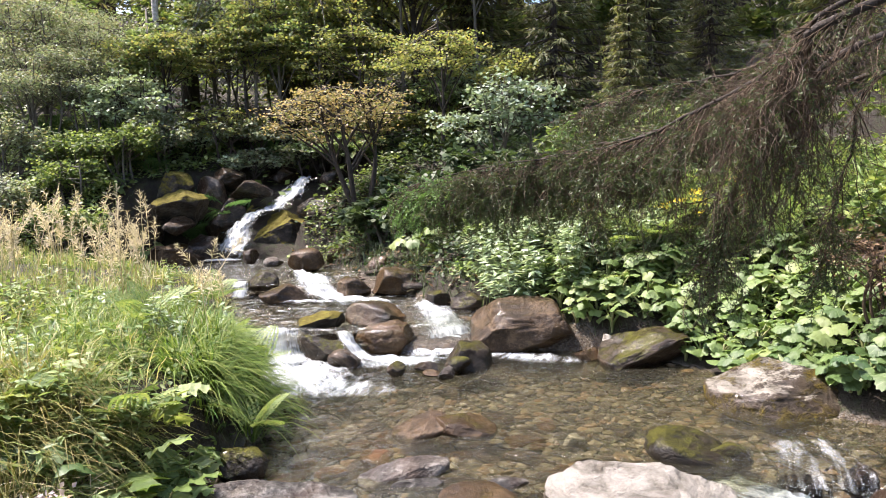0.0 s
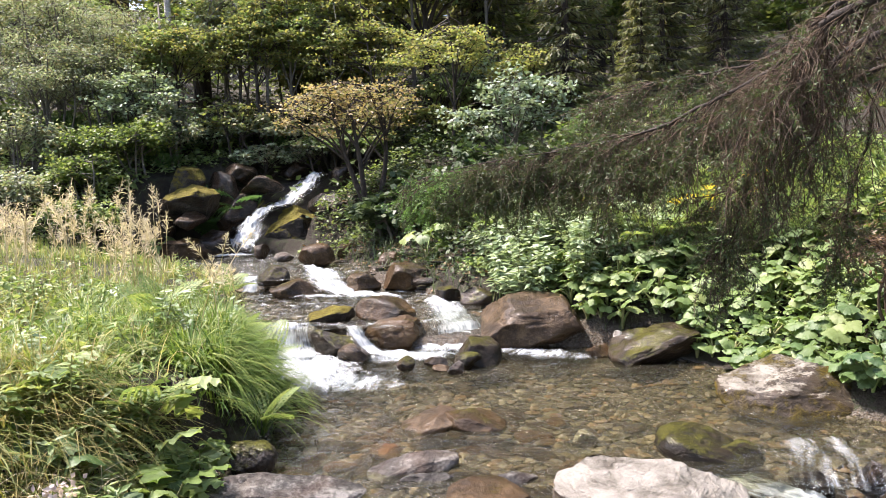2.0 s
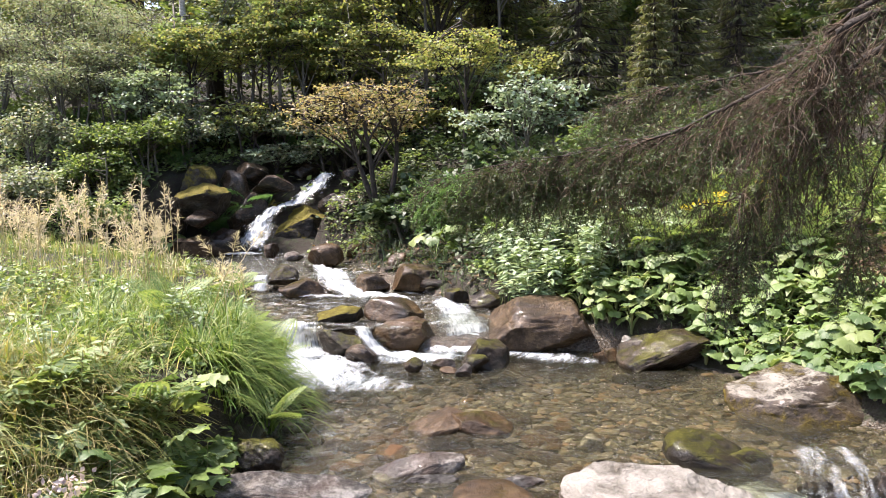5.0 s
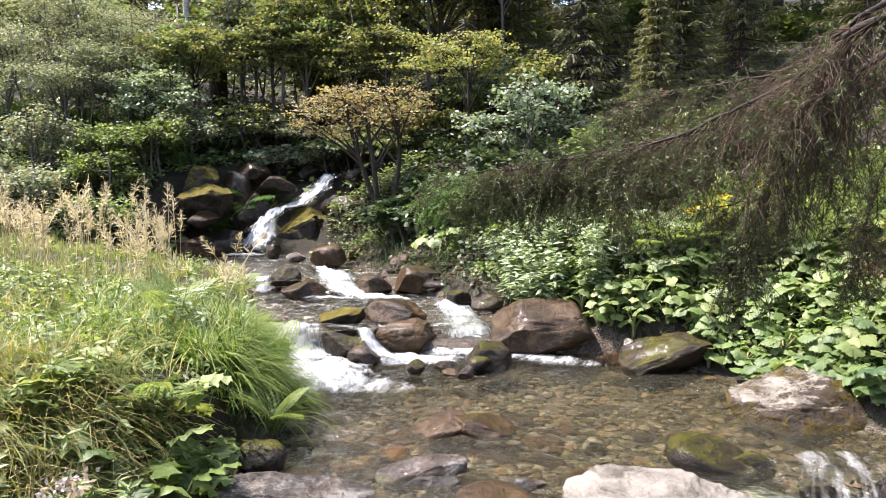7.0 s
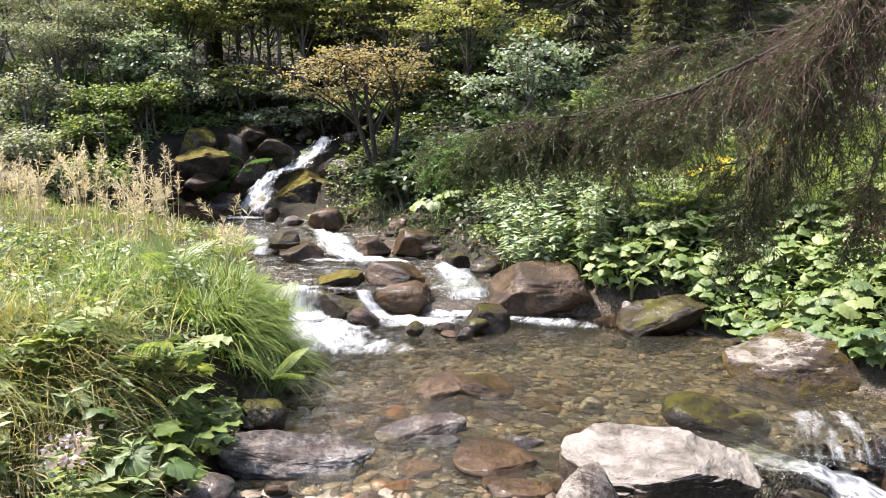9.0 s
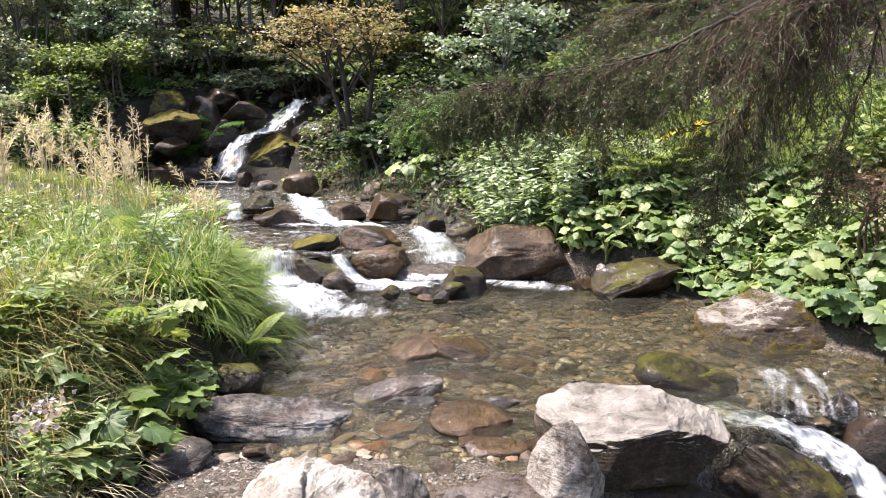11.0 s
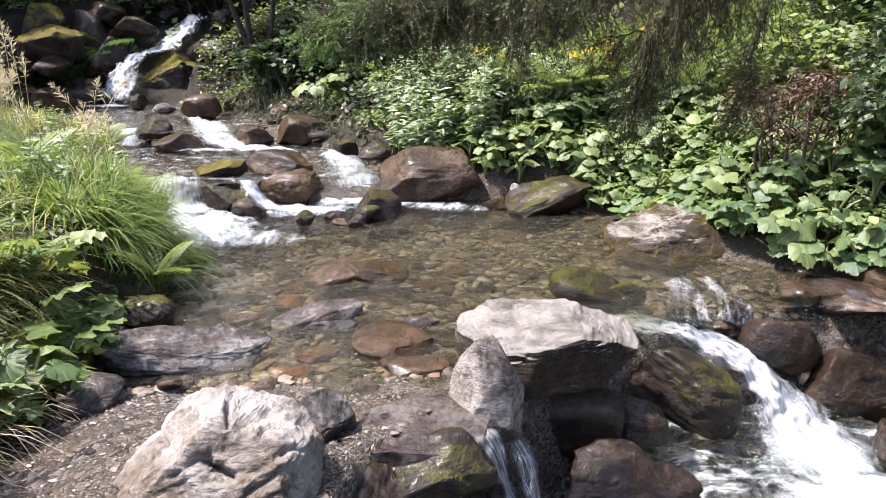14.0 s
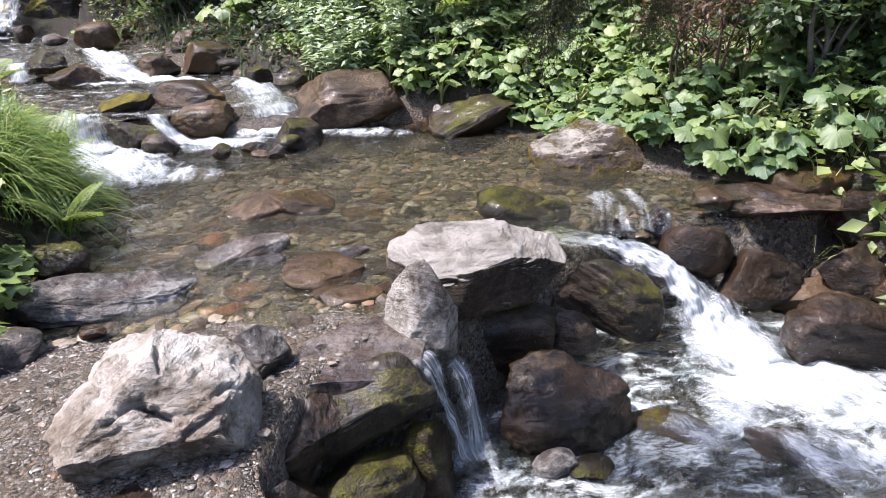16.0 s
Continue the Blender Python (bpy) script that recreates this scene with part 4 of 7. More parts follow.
boulder(B, "mossy stone half under the bank", -1.17, 3.35, 0.02, 0.3, 0.14, 0.25, M_MOSSY, 0, 0, 0, 36)
boulder(B, "dark wet slab at the edge of the gravel", -0.45, 2.02, 0.0, 0.4, 0.08, 0.3, M_WET, 30, 0, 0, 37)
# the dam
boulder(B, "large whitish cracked boulder on the gravel", -0.28, 2.2, 0, 0.74, 0.47, 0.6, M_PALE, 0, 0, 0, 41, detail=6, square=0.85, rough=1.0, faces=((-0.62, -0.1, 0.78, 0.6), (0.6, -0.05, 0.8, 0.7), (0.05, -0.62, 0.78, 0.62), (0.92, -0.25, 0.3, 0.82), (0.0, -0.86, -0.5, 0.62), (-0.9, -0.3, -0.2, 0.86)), clefts=(((-0.08, 0.44), (0.2, 0.26), 0.032, 0.2), ((-0.3, 0.36), (-0.08, 0.44), 0.025, 0.08), ((0.1, 0.98), (0.12, 0.62), 0.018, 0.07), ((-0.5, 0.1), (-0.2, 0.02), 0.02, 0.06), ((0.3, 0.1), (0.62, 0.3), 0.02, 0.07)))
boulder(B, "sharp grey-green slate block", 0, 2.7, 0, 0.29, 0.2, 0.26, M_GREY, 18, 0, -16, 42, square=0.5, detail=5, faces=((-0.55, -0.25, 0.8, 0.52), (0.55, -0.3, 0.78, 0.6), (0.5, -0.8, -0.3, 0.6), (-0.2, -0.95, 0.2, 0.75)))
boulder(B, "flat wet reddish rock awash", 0.39, 2.66, -0.1, 0.64, 0.19, 0.5, M_SHEEN, -8, 0, 5, 43, detail=5, square=0.55, rough=0.9, faces=((0.12, -0.3, 0.95, 0.5), (-0.3, -0.2, 0.93, 0.62), (0.8, -0.3, 0.3, 0.85), (0.1, -0.95, 0.1, 0.8)))
boulder(B, "mossy wet slab below the flat rock", 0.3, 2.5, -0.26, 0.8, 0.28, 0.36, M_MOSSY, 10, 0, -9, 44, detail=5, square=0.6, faces=((-0.25, -0.25, 0.93, 0.6), (0.1, -0.96, 0.2, 0.72), (0.2, -0.6, -0.78, 0.6)))
boulder(B, "black wet rock streaked with moss", 0.26, 2.3, -0.58, 0.62, 0.36, 0.4, M_MOSSY, 10, 0, -8, 45, detail=5, square=0.7, cuts=12)
boulder(B, "black mossy rock beside the thin fall", 0.6, 2.44, -0.56, 0.3, 0.36, 0.3, M_MOSSY, 0, 0, 6, 46, square=0.75, cuts=12)
boulder(B, "wet brown rock between the pale boulder and a slab", 0.1, 2.4, -0.25, 0.44, 0.3, 0.4, M_WET, 20, 0, -6, 201, detail=5, square=0.7, cuts=12)
boulder(B, "dark wet rock at the foot of the pale boulder", 0.06, 2.04, -0.5, 0.5, 0.5, 0.5, M_WET, 0, 0, 0, 202, detail=4, square=0.75, cuts=12)
boulder(B, "tall pale pointed boulder", 0.7, 2.86, -0.12, 0.38, 0.45, 0.3, M_PALE, 0, 0, 0, 47, detail=6, square=0.75, rough=0.7, faces=((-0.6, -0.4, 0.68, 0.5), (0.72, 0, 0.66, 0.7), (-0.25, -0.9, 0.3, 0.6), (0.9, -0.42, -0.05, 0.62), (0.35, -0.5, -0.8, 0.66), (-0.7, -0.3, -0.6, 0.78)))
boulder(B, "mossy rock where the pool spills over", 1.78, 4.15, -0.08, 0.36, 0.13, 0.28, M_MOSSY, 0, 0, 0, 147)
boulder(B, "wet dark rock under the spilling water", 2.14, 3.96, -0.18, 0.26, 0.17, 0.22, M_WET, 0, 0, 0, 148)
boulder(B, "rounded wet rock under the spilling water", 2.46, 3.95, -0.18, 0.24, 0.19, 0.2, M_WET, 20, 0, 0, 149)
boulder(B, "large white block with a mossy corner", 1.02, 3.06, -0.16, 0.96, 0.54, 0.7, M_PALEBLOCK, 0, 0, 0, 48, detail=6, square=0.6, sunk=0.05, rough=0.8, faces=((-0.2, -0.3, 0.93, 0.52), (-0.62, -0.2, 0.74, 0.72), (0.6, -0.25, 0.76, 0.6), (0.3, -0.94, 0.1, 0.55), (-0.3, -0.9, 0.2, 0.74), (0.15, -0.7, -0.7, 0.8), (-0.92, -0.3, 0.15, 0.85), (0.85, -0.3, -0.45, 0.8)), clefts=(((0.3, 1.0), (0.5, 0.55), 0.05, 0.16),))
boulder(B, "dark wet rock under the white block", 1.2, 3.16, -0.55, 0.9, 0.45, 0.5, M_WET, -10, 0, 0, 49)
boulder(B, "dark wet rock at the foot of the block", 1.5, 3.15, -0.4, 0.4, 0.24, 0.3, M_WET, 0, 0, 0, 50)
boulder(B, "mossy sloping rock beside the spillway", 1.84, 3.32, -0.42, 0.66, 0.34, 0.4, M_MOSSY, -24, 0, 22, 51, cuts=9, detail=5)
boulder(B, "dark layered wet rock in the lower pool", 1.25, 2.64, -0.55, 0.73, 0.34, 0.52, M_WET, -8, 0, 5, 52, detail=5, square=0.8, rough=1.5, faces=((0.1, -0.4, 0.9, 0.55), (-0.6, -0.3, 0.7, 0.74), (0.5, -0.75, 0.4, 0.7)))
boulder(B, "small grey stone in the lower pool", 1.16, 2.48, -0.55, 0.22, 0.09, 0.16, M_GREY, 0, 0, 0, 53)
boulder(B, "small mossy stone in the lower pool", 1.3, 2.42, -0.55, 0.22, 0.06, 0.16, M_MOSSY, 0, 0, 0, 54)
boulder(B, "submerged brown rock in the lower pool", 1.75, 2.5, -0.62, 0.5, 0.12, 0.4, M_ROCK, 0, 0, 0, 55)
boulder(B, "submerged dark rock below the rapids", 2.12, 2.3, -0.62, 0.4, 0.12, 0.4, M_WET, 0, 0, 0, 56)
boulder(B, "rounded wet dome beside the spillway", 2.56, 3.63, -0.3, 0.54, 0.31, 0.36, M_WET, 0, 0, 0, 57, cuts=7, square=0.95)
boulder(B, "reddish wet stone on the spillway lip", 2.88, 4.01, -0.06, 0.35, 0.12, 0.24, M_RED, 0, 0, 0, 58)
boulder(B, "long dark overhanging slab beside the spillway", 3.5, 3.74, -0.14, 1.4, 0.22, 0.72, M_WET, -14, 0, 3, 59, detail=5, square=0.6, faces=((0, -0.2, 0.98, 0.6), (0.1, -0.8, -0.6, 0.55), (-0.8, -0.3, 0.4, 0.8)))
boulder(B, "dark rock under the overhanging slab", 3.55, 3.95, -0.55, 1.1, 0.42, 0.5, M_WET, -10, 0, 0, 60)
boulder(B, "glossy wet rock beside the rapids", 2.87, 3.42, -0.46, 0.56, 0.31, 0.34, M_WET, 0, 0, 0, 61)
boulder(B, "reddish wet rock beside the rapids", 3.23, 3.28, -0.55, 0.72, 0.22, 0.36, M_RED, -10, 0, 0, 62)
boulder(B, "dark reddish boulder in the lower pool", 2.93, 2.78, -0.5, 0.81, 0.34, 0.42, M_WET, -6, 0, 4, 63, detail=5)
boulder(B, "small pale stone among wet rocks", 3.5, 3.5, -0.47, 0.31, 0.17, 0.2, M_RED, 0, 0, 0, 64)
boulder(B, "tawny rock showing through the rapids", 2.42, 3.1, -0.6, 0.36, 0.1, 0.3, M_ROCK, 0, 0, 0, 65)
boulder(B, "dark wet boulder under the bank", 3.75, 3.55, -0.25, 0.8, 0.42, 0.6, M_WET, -14, 0, 0, 101, detail=5)
boulder(B, "black wet boulder under the bank", 3.7, 3.1, -0.5, 0.8, 0.42, 0.6, M_WET, 8, 0, 0, 102, detail=5)
boulder(B, "dark wet rock beside the rapids", 3.4, 3.3, -0.45, 0.5, 0.32, 0.4, M_WET, 20, 0, 0, 103)
boulder(B, "brown rock under the bank", 3.6, 3.95, -0.05, 0.7, 0.25, 0.5, M_ROCK, 0, 0, 0, 104)
boulder(B, "dark rock at the edge of the lower pool", 3.5, 2.7, -0.55, 0.6, 0.3, 0.5, M_WET, 0, 0, 0, 105)
boulder(B, "small grey stone under the leaves", 3.42, 4.35, 0.02, 0.2, 0.12, 0.16, M_GREY, 0, 0, 0, 106, category="stone", detail=3)
boulder(B, "small pale stone under the leaves", 3.62, 4.3, 0.04, 0.16, 0.1, 0.14, M_GREY, 40, 0, 0, 107, category="stone", detail=3)
# the steps above
boulder(B, "dark rock on the slope beside the fall", -1.75, 12.3, 0.7, 0.7, 0.4, 0.5, M_WET, 0, 0, 0, 108)
boulder(B, "brown rock on the slope beside the fall", -1.35, 11.4, 0.55, 0.55, 0.3, 0.4, M_ROCK, 20, 0, 0, 109)
boulder(B, "small dark rock on the stony slope", -1.0, 10.6, 0.45, 0.4, 0.25, 0.3, M_ROCK, 0, 0, 0, 110)
boulder(B, "small brown rock on the stony slope", -0.7, 9.9, 0.42, 0.45, 0.25, 0.3, M_ROCK, 0, 0, 0, 111)
boulder(B, "mossy rock on the stony slope", -0.2, 9.3, 0.4, 0.5, 0.25, 0.35, M_MOSSY, 0, 0, 0, 112)
boulder(B, "dark rock close beside the falling water", -4.25, 13.2, 1.3, 0.74, 0.7, 0.6, M_WET, 0, 0, 0, 115)
boulder(B, "dark flat rock beside the head of the fall", -2.3, 13.35, 1.15, 0.7, 0.45, 0.5, M_WET, 0, 0, 0, 116)
boulder(B, "dark rock at the foot of the maple", -2.0, 12.75, 1.05, 0.7, 0.45, 0.5, M_WET, 0, 0, 0, 117)
boulder(B, "dark layered rock beside the mossy boulder", -1.85, 12.45, 0.45, 0.75, 0.85, 0.8, M_WET, 0, 0, 6, 301, detail=5, square=0.7, cuts=12)
boulder(B, "dark mossy rock on the bank beside the fall", -1.3, 12.0, 0.55, 0.6, 0.5, 0.5, M_MOSSY, 0, 0, 0, 302, square=0.75, cuts=12)
boulder(B, "small dark rock at the edge of the upper pool", -1.6, 11.2, 0.45, 0.4, 0.26, 0.3, M_ROCK, 30, 0, 0, 303, square=0.75, cuts=12)
boulder(B, "brown flat rock at the edge of the upper pool", -1.2, 10.9, 0.45, 0.5, 0.2, 0.4, M_MOSSY, 0, 0, 0, 304, square=0.75, cuts=12)
boulder(B, "brown rock at the foot of the maple", -1.6, 11.9, 0.62, 0.6, 0.3, 0.4, M_ROCK, 0, 0, 0, 118)
boulder(B, "dark rock in the rocky wall beside the fall", -4.1, 12.35, 0.5, 0.6, 0.5, 0.5, M_WET, 0, 0, 0, 113)
boulder(B, "dark boulder between moss-capped ones", -5.3, 13.0, 0.95, 0.8, 0.7, 0.6, M_WET, 0, 0, 0, 114)
boulder(B, "brown boulder between two small falls", -1.83, 8.7, 0.25, 0.68, 0.24, 0.45, M_ROCK, 0, 0, 3, 71, cuts=8, square=0.85)
boulder(B, "brown mossy boulder between two small falls", -2.27, 9.25, 0.36, 0.54, 0.25, 0.4, M_MOSSY, 0, 0, 4, 72, cuts=8)
boulder(B, "mossy stone at the edge of the bank", -2.75, 8.5, 0.22, 0.45, 0.3, 0.4, M_MOSSY, 0, 0, 0, 73)
boulder(B, "wet stone at the edge of the bank", -2.45, 8.1, 0.22, 0.35, 0.22, 0.3, M_ROCK, 0, 0, 0, 74)
boulder(B, "dark flat stone in the upper pool", -3.1, 9.55, 0.36, 0.6, 0.12, 0.4, M_WET, 0, 0, 0, 75)
boulder(B, "large moss-covered boulder beside the waterfall", -2.76, 12.77, 0.45, 1.43, 0.97, 1.2, M_MOSSCAP, 0, 0, 0, 76, detail=5, square=0.8, faces=((-0.5, -0.35, 0.8, 0.55), (0.5, 0, 0.86, 0.7), (-0.2, -0.95, 0.1, 0.75), (0.8, -0.5, 0.2, 0.8)))
boulder(B, "dark boulder capped with yellow moss and grass", -4.48, 12.3, 1.22, 1.07, 0.6, 0.9, M_MOSSCAP, 10, 0, -8, 77, detail=5, square=0.9, faces=((-0.2, -0.3, 0.93, 0.6), (0.6, -0.1, 0.8, 0.72), (-0.1, -0.8, -0.6, 0.6)))
boulder(B, "leaning boulder capped with yellow moss", -4.8, 12.9, 1.63, 0.77, 0.57, 0.7, M_MOSSCAP, 0, 0, -28, 78, square=0.9, faces=((-0.6, -0.2, 0.75, 0.5), (0.6, -0.1, 0.8, 0.62), (-0.1, -0.9, 0.4, 0.7)))
boulder(B, "black wet boulder in the shade of the fall", -3.91, 13, 0.9, 0.84, 0.68, 0.7, M_WET, 0, 0, 0, 79, cuts=8, square=0.9)
boulder(B, "black wet boulder under the moss-capped one", -4.51, 12.15, 0.98, 0.69, 0.3, 0.6, M_WET, 0, 0, 0, 80)
boulder(B, "reddish wet boulder at the upper pool", -4.5, 12.25, 0.44, 1.21, 0.4, 0.61, M_RED, 6, 0, -10, 81, cuts=8, square=0.9)
boulder(B, "pale brown boulder at the upper pool", -6, 13.28, 0.5, 0.76, 0.46, 0.6, M_ROCK, 0, 0, 0, 82)
boulder(B, "pale brown boulder below the shrubs", -6.79, 13.54, 0.55, 1.02, 0.4, 0.6, M_ROCK, 0, 0, 0, 83)
boulder(B, "greenish flat stone at the grassy bank", -5.7, 11.82, 0.44, 0.5, 0.28, 0.5, M_ROCK, 0, 0, 0, 84)
boulder(B, "dark mossy rock above the fall", -4.02, 13.6, 1.77, 0.75, 0.38, 0.6, M_WET, 0, 0, 0, 85)
boulder(B, "dark flat rock above the fall", -3.48, 13.3, 1.55, 0.88, 0.34, 0.6, M_WET, 10, 0, 6, 86)
boulder(B, "black rock at the head of the fall", -3.1, 14.5, 1.8, 0.8, 0.45, 0.6, M_WET, 0, 0, 0, 87)
boulder(B, "dark rock beside the head of the fall", -1.95, 14.0, 1.6, 0.7, 0.5, 0.6, M_WET, 0, 0, 0, 88)
boulder(B, "mossy stone in the waterfall", -3.52, 13.3, 1.1, 0.26, 0.3, 0.22, M_MOSSCAP, 0, 0, 0, 89)
boulder(B, "wet stone at the foot of the waterfall", -3.14, 11.92, 0.44, 0.31, 0.24, 0.3, M_WET, 0, 0, 0, 90)
boulder(B, "pale flat stone beside the upper pool", -2.62, 11.34, 0.44, 0.34, 0.13, 0.3, M_GREY, 0, 0, 0, 91)
boulder(B, "grey sloping stone beside the upper pool", -1.9, 10.39, 0.42, 0.58, 0.36, 0.4, M_ROCK, 10, 0, -14, 92)
boulder(B, "dark rock at the edge of the rapid", -0.98, 8.89, 0.26, 0.48, 0.28, 0.4, M_ROCK, 0, 0, 0, 93)
boulder(B, "broad dark rock at the edge of the rapid", -0.45, 8.88, 0.27, 0.66, 0.35, 0.5, M_ROCK, 0, 0, 0, 94)
boulder(B, "mossy stone on the shore", 0.1, 8.05, 0.25, 0.3, 0.2, 0.26, M_MOSSY, 0, 0, 0, 95)
boulder(B, "mossy stone beside the large boulder", 0.42, 7.8, 0.25, 0.4, 0.22, 0.3, M_MOSSY, 0, 0, 0, 96)
boulder(B, "brown stone between two boulders", 1.46, 6.35, 0, 0.25, 0.13, 0.27, M_ROCK, 0, 0, 0, 97)
boulder(B, "small white stone under the leaves", 1.68, 6.5, 0.14, 0.1, 0.08, 0.08, M_PALE, 0, 0, 0, 98, category="stone", detail=3)
boulder(B, "pale stone under the water", 1.02, 4.72, -0.12, 0.17, 0.09, 0.14, M_PALE, 0, 0, 0, 99, category="stone", detail=3)


boulder(B, "flat reddish slab under shallow water", 0.33, 3.54, -0.02, 0.46, 0.11, 0.38, M_RED, 4, 0, 3, 121, category="stone", faces=((0.1, -0.15, 0.98, 0.5), (-0.6, -0.2, 0.75, 0.6), (0.5, -0.85, 0.2, 0.72)))
boulder(B, "flat ochre slab under shallow water", 0.42, 3.33, -0.02, 0.36, 0.07, 0.17, M_RED, -6, 0, 0, 122, category="stone", faces=((0, -0.1, 0.99, 0.5), (-0.7, -0.5, 0.5, 0.7)))
boulder(B, "flat orange stone under shallow water", -0.06, 3.6, -0.04, 0.26, 0.045, 0.2, M_ORANGE, 0, 0, 0, 123, cuts=10, category="stone")
boulder(B, "oval ochre stone under shallow water", -0.18, 3.4, -0.04, 0.24, 0.045, 0.18, M_ORANGE, 0, 0, 0, 124, cuts=8, category="stone")
boulder(B, "flat orange stone beside a dark slab", -0.28, 4.3, -0.05, 0.27, 0.06, 0.26, M_ORANGE, 10, 0, 0, 125, cuts=10, category="stone")
boulder(B, "small orange stone under shallow water", -0.54, 4.17, -0.05, 0.25, 0.05, 0.13, M_ORANGE, 0, 0, 0, 126, cuts=10, category="stone")
boulder(B, "small pale stone beside a red slab", 0.49, 3.86, -0.02, 0.27, 0.06, 0.15, M_GREY, 10, 0, 6, 127, cuts=10, category="stone")
boulder(B, "small red stone on the gravel", -0.72, 3.3, 0.02, 0.12, 0.05, 0.08, M_RED, 0, 0, 0, 128, cuts=10, category="stone")
boulder(B, "small red stone beside the bank", -1.08, 3.28, 0.02, 0.14, 0.06, 0.1, M_RED, 0, 0, 0, 129, cuts=10, category="stone")


def flat_stones(count, label, material, region, size, seed, group, dry=False):
    """Flat bed stones, each one a thing of its own; a few shapes, shared."""
    r = np.random.default_rng(seed)
    shapes = []
    for s in range(5):
        ob = boulder("stone", label, 0, 0, 0, 1, 0.3, 0.8, material, seed=seed * 10 + s, cuts=8, detail=2, square=0.7, category="stone", group=group)
        shapes.append(ob.data)
        bpy.data.objects.remove(ob)
    made = 0
    while made < count:
        x, y = r.uniform(region[0], region[1]), r.uniform(region[2], region[3])
        if not dry and zone(x, y) > 0.3 or y < lip(x) + 0.1 and x > 0.5 or dry and zone(x, y) < 0.2:
            continue
        s = r.uniform(*size)
        ob = new("stone", shapes[made % 5])
        ob.matrix_basis = pose(x, y, float(ground(x, y)) + 0.05 * s, r.uniform(-6, 6), r.uniform(-6, 6), r.uniform(0, 360)) @ Matrix.Diagonal((s, s * r.uniform(0.6, 1), s * r.uniform(0.4, 0.8), 1))
        tagged(ob, label, "stone", group)
        made += 1


flat_stones(34, "flat ochre stone on the stream bed", M_ORANGE, (-1.0, 1.0, 3.9, 5.4), (0.12, 0.3), 3, "bed stones")
flat_stones(90, "flat brown-grey stone on the stream bed", M_PEBBLE, (-1.1, 2.6, 3.0, 6.4), (0.08, 0.24), 4, "bed stones")
flat_stones(60, "flat reddish stone on the stream bed", M_RED, (-1.0, 1.6, 3.25, 5.4), (0.12, 0.36), 5, "bed stones")
flat_stones(24, "grey slate chip on the gravel", M_GREY, (-1.3, 0.5, 1.8, 3.6), (0.05, 0.14), 6, "gravel chips")

flat_stones(70, "dark stone on the shaded slope", M_WET, (-2.4, 0.5, 8.2, 12.6), (0.15, 0.5), 7, "slope stones", True)
flat_stones(40, "brown mossy stone on the shaded slope", M_MOSSY, (-2.4, 0.8, 7.6, 12.6), (0.15, 0.45), 8, "slope stones", True)


def pebbles(name, label, material, count, region, size, seed):
    """Gravel: many small stones in one mesh."""
    r = np.random.default_rng(seed)
    bm = bmesh.new()
    bmesh.ops.create_icosphere(bm, subdivisions=1, radius=1.0)
    ico = np.array([v.co for v in bm.verts])
    tri = np.array([[v.index for v in f.verts] for f in bm.faces])
    bm.free()
    x, y = r.uniform(region[0], region[1], count), r.uniform(region[2], region[3], count)
    ok = (zone(x, y) < 0.25) & (np.abs(ground(x + 0.03, y) - ground(x - 0.03, y)) < 0.03)
    x, y = x[ok], y[ok]
    n = len(x)
    s = r.uniform(size[0], size[1], n) * r.uniform(0.5, 1, n)
    ax = s[:, None] * np.stack([r.uniform(0.7, 1.2, n), r.uniform(0.5, 0.9, n), r.uniform(0.16, 0.4, n)], 1)
    v = ico[None] * (1 + 0.25 * r.normal(size=(n, len(ico), 1)).clip(-1, 1)) * ax[:, None]
    a = r.uniform(0, 6.28, n)
    c, sn = np.cos(a)[:, None], np.sin(a)[:, None]
    v = np.stack([v[..., 0] * c - v[..., 1] * sn, v[..., 0] * sn + v[..., 1] * c, v[..., 2]], -1)
    v += np.stack([x, y, ground(x, y) + 0.1 * s], 1)[:, None]
    f = (np.arange(n)[:, None, None] * len(ico) + tri[None]).reshape(-1, 3)
    me = make_mesh(name, v.reshape(-1, 3), [f], smooth=False)
    tagged(part(name, me, material), label, "gravel", kind="stuff")


def island_stone(name, *cols, gloss=0.5):
    k = Nodes(name)
    r = k.n("NewGeometry").outputs["Random Per Island"]
    co = k.n("TexCoord").outputs["Object"]
    col = k.ramp(r, *[((i + 0.5) / len(cols), c) for i, c in enumerate(cols)])
    col = k.mix(0.5, col, k.ramp(k.noise(60.0, co, 4.0, 0.7), (0.3, 0.5), (0.7, 1.05)), "MULTIPLY")
    col = k.mix(k.ramp(k.noise(1.3, co, 4.0, 0.6), (0.48, 0.0), (0.66, 0.45)), col, (0.085, 0.056, 0.033))
    return k.out(k.n("BsdfPrincipled", {"Base Color": col, "Roughness": gloss, "Normal": k.bump(k.noise(80.0, co, 3.0), 0.4, 0.01)}).outputs[0])


M_GRAVEL = island_stone("gravel", (0.05, 0.044, 0.037), (0.095, 0.083, 0.067), (0.16, 0.143, 0.12), (0.13, 0.08, 0.045), (0.27, 0.255, 0.23), (0.075, 0.06, 0.045), gloss=0.26)
M_BEDSTONE = island_stone("bed_gravel", (0.045, 0.036, 0.023), (0.09, 0.07, 0.044), (0.14, 0.112, 0.074), (0.16, 0.085, 0.035), (0.22, 0.185, 0.135), (0.06, 0.045, 0.03))
pebbles("gravel", "loose grey gravel of the shore", M_GRAVEL, 11000, (-1.5, 0.4, 1.7, 3.7), (0.003, 0.012), 21)
pebbles("gravel", "larger grey and brown pebbles on the shore", M_GRAVEL, 700, (-1.5, 0.45, 1.7, 3.7), (0.012, 0.035), 24)
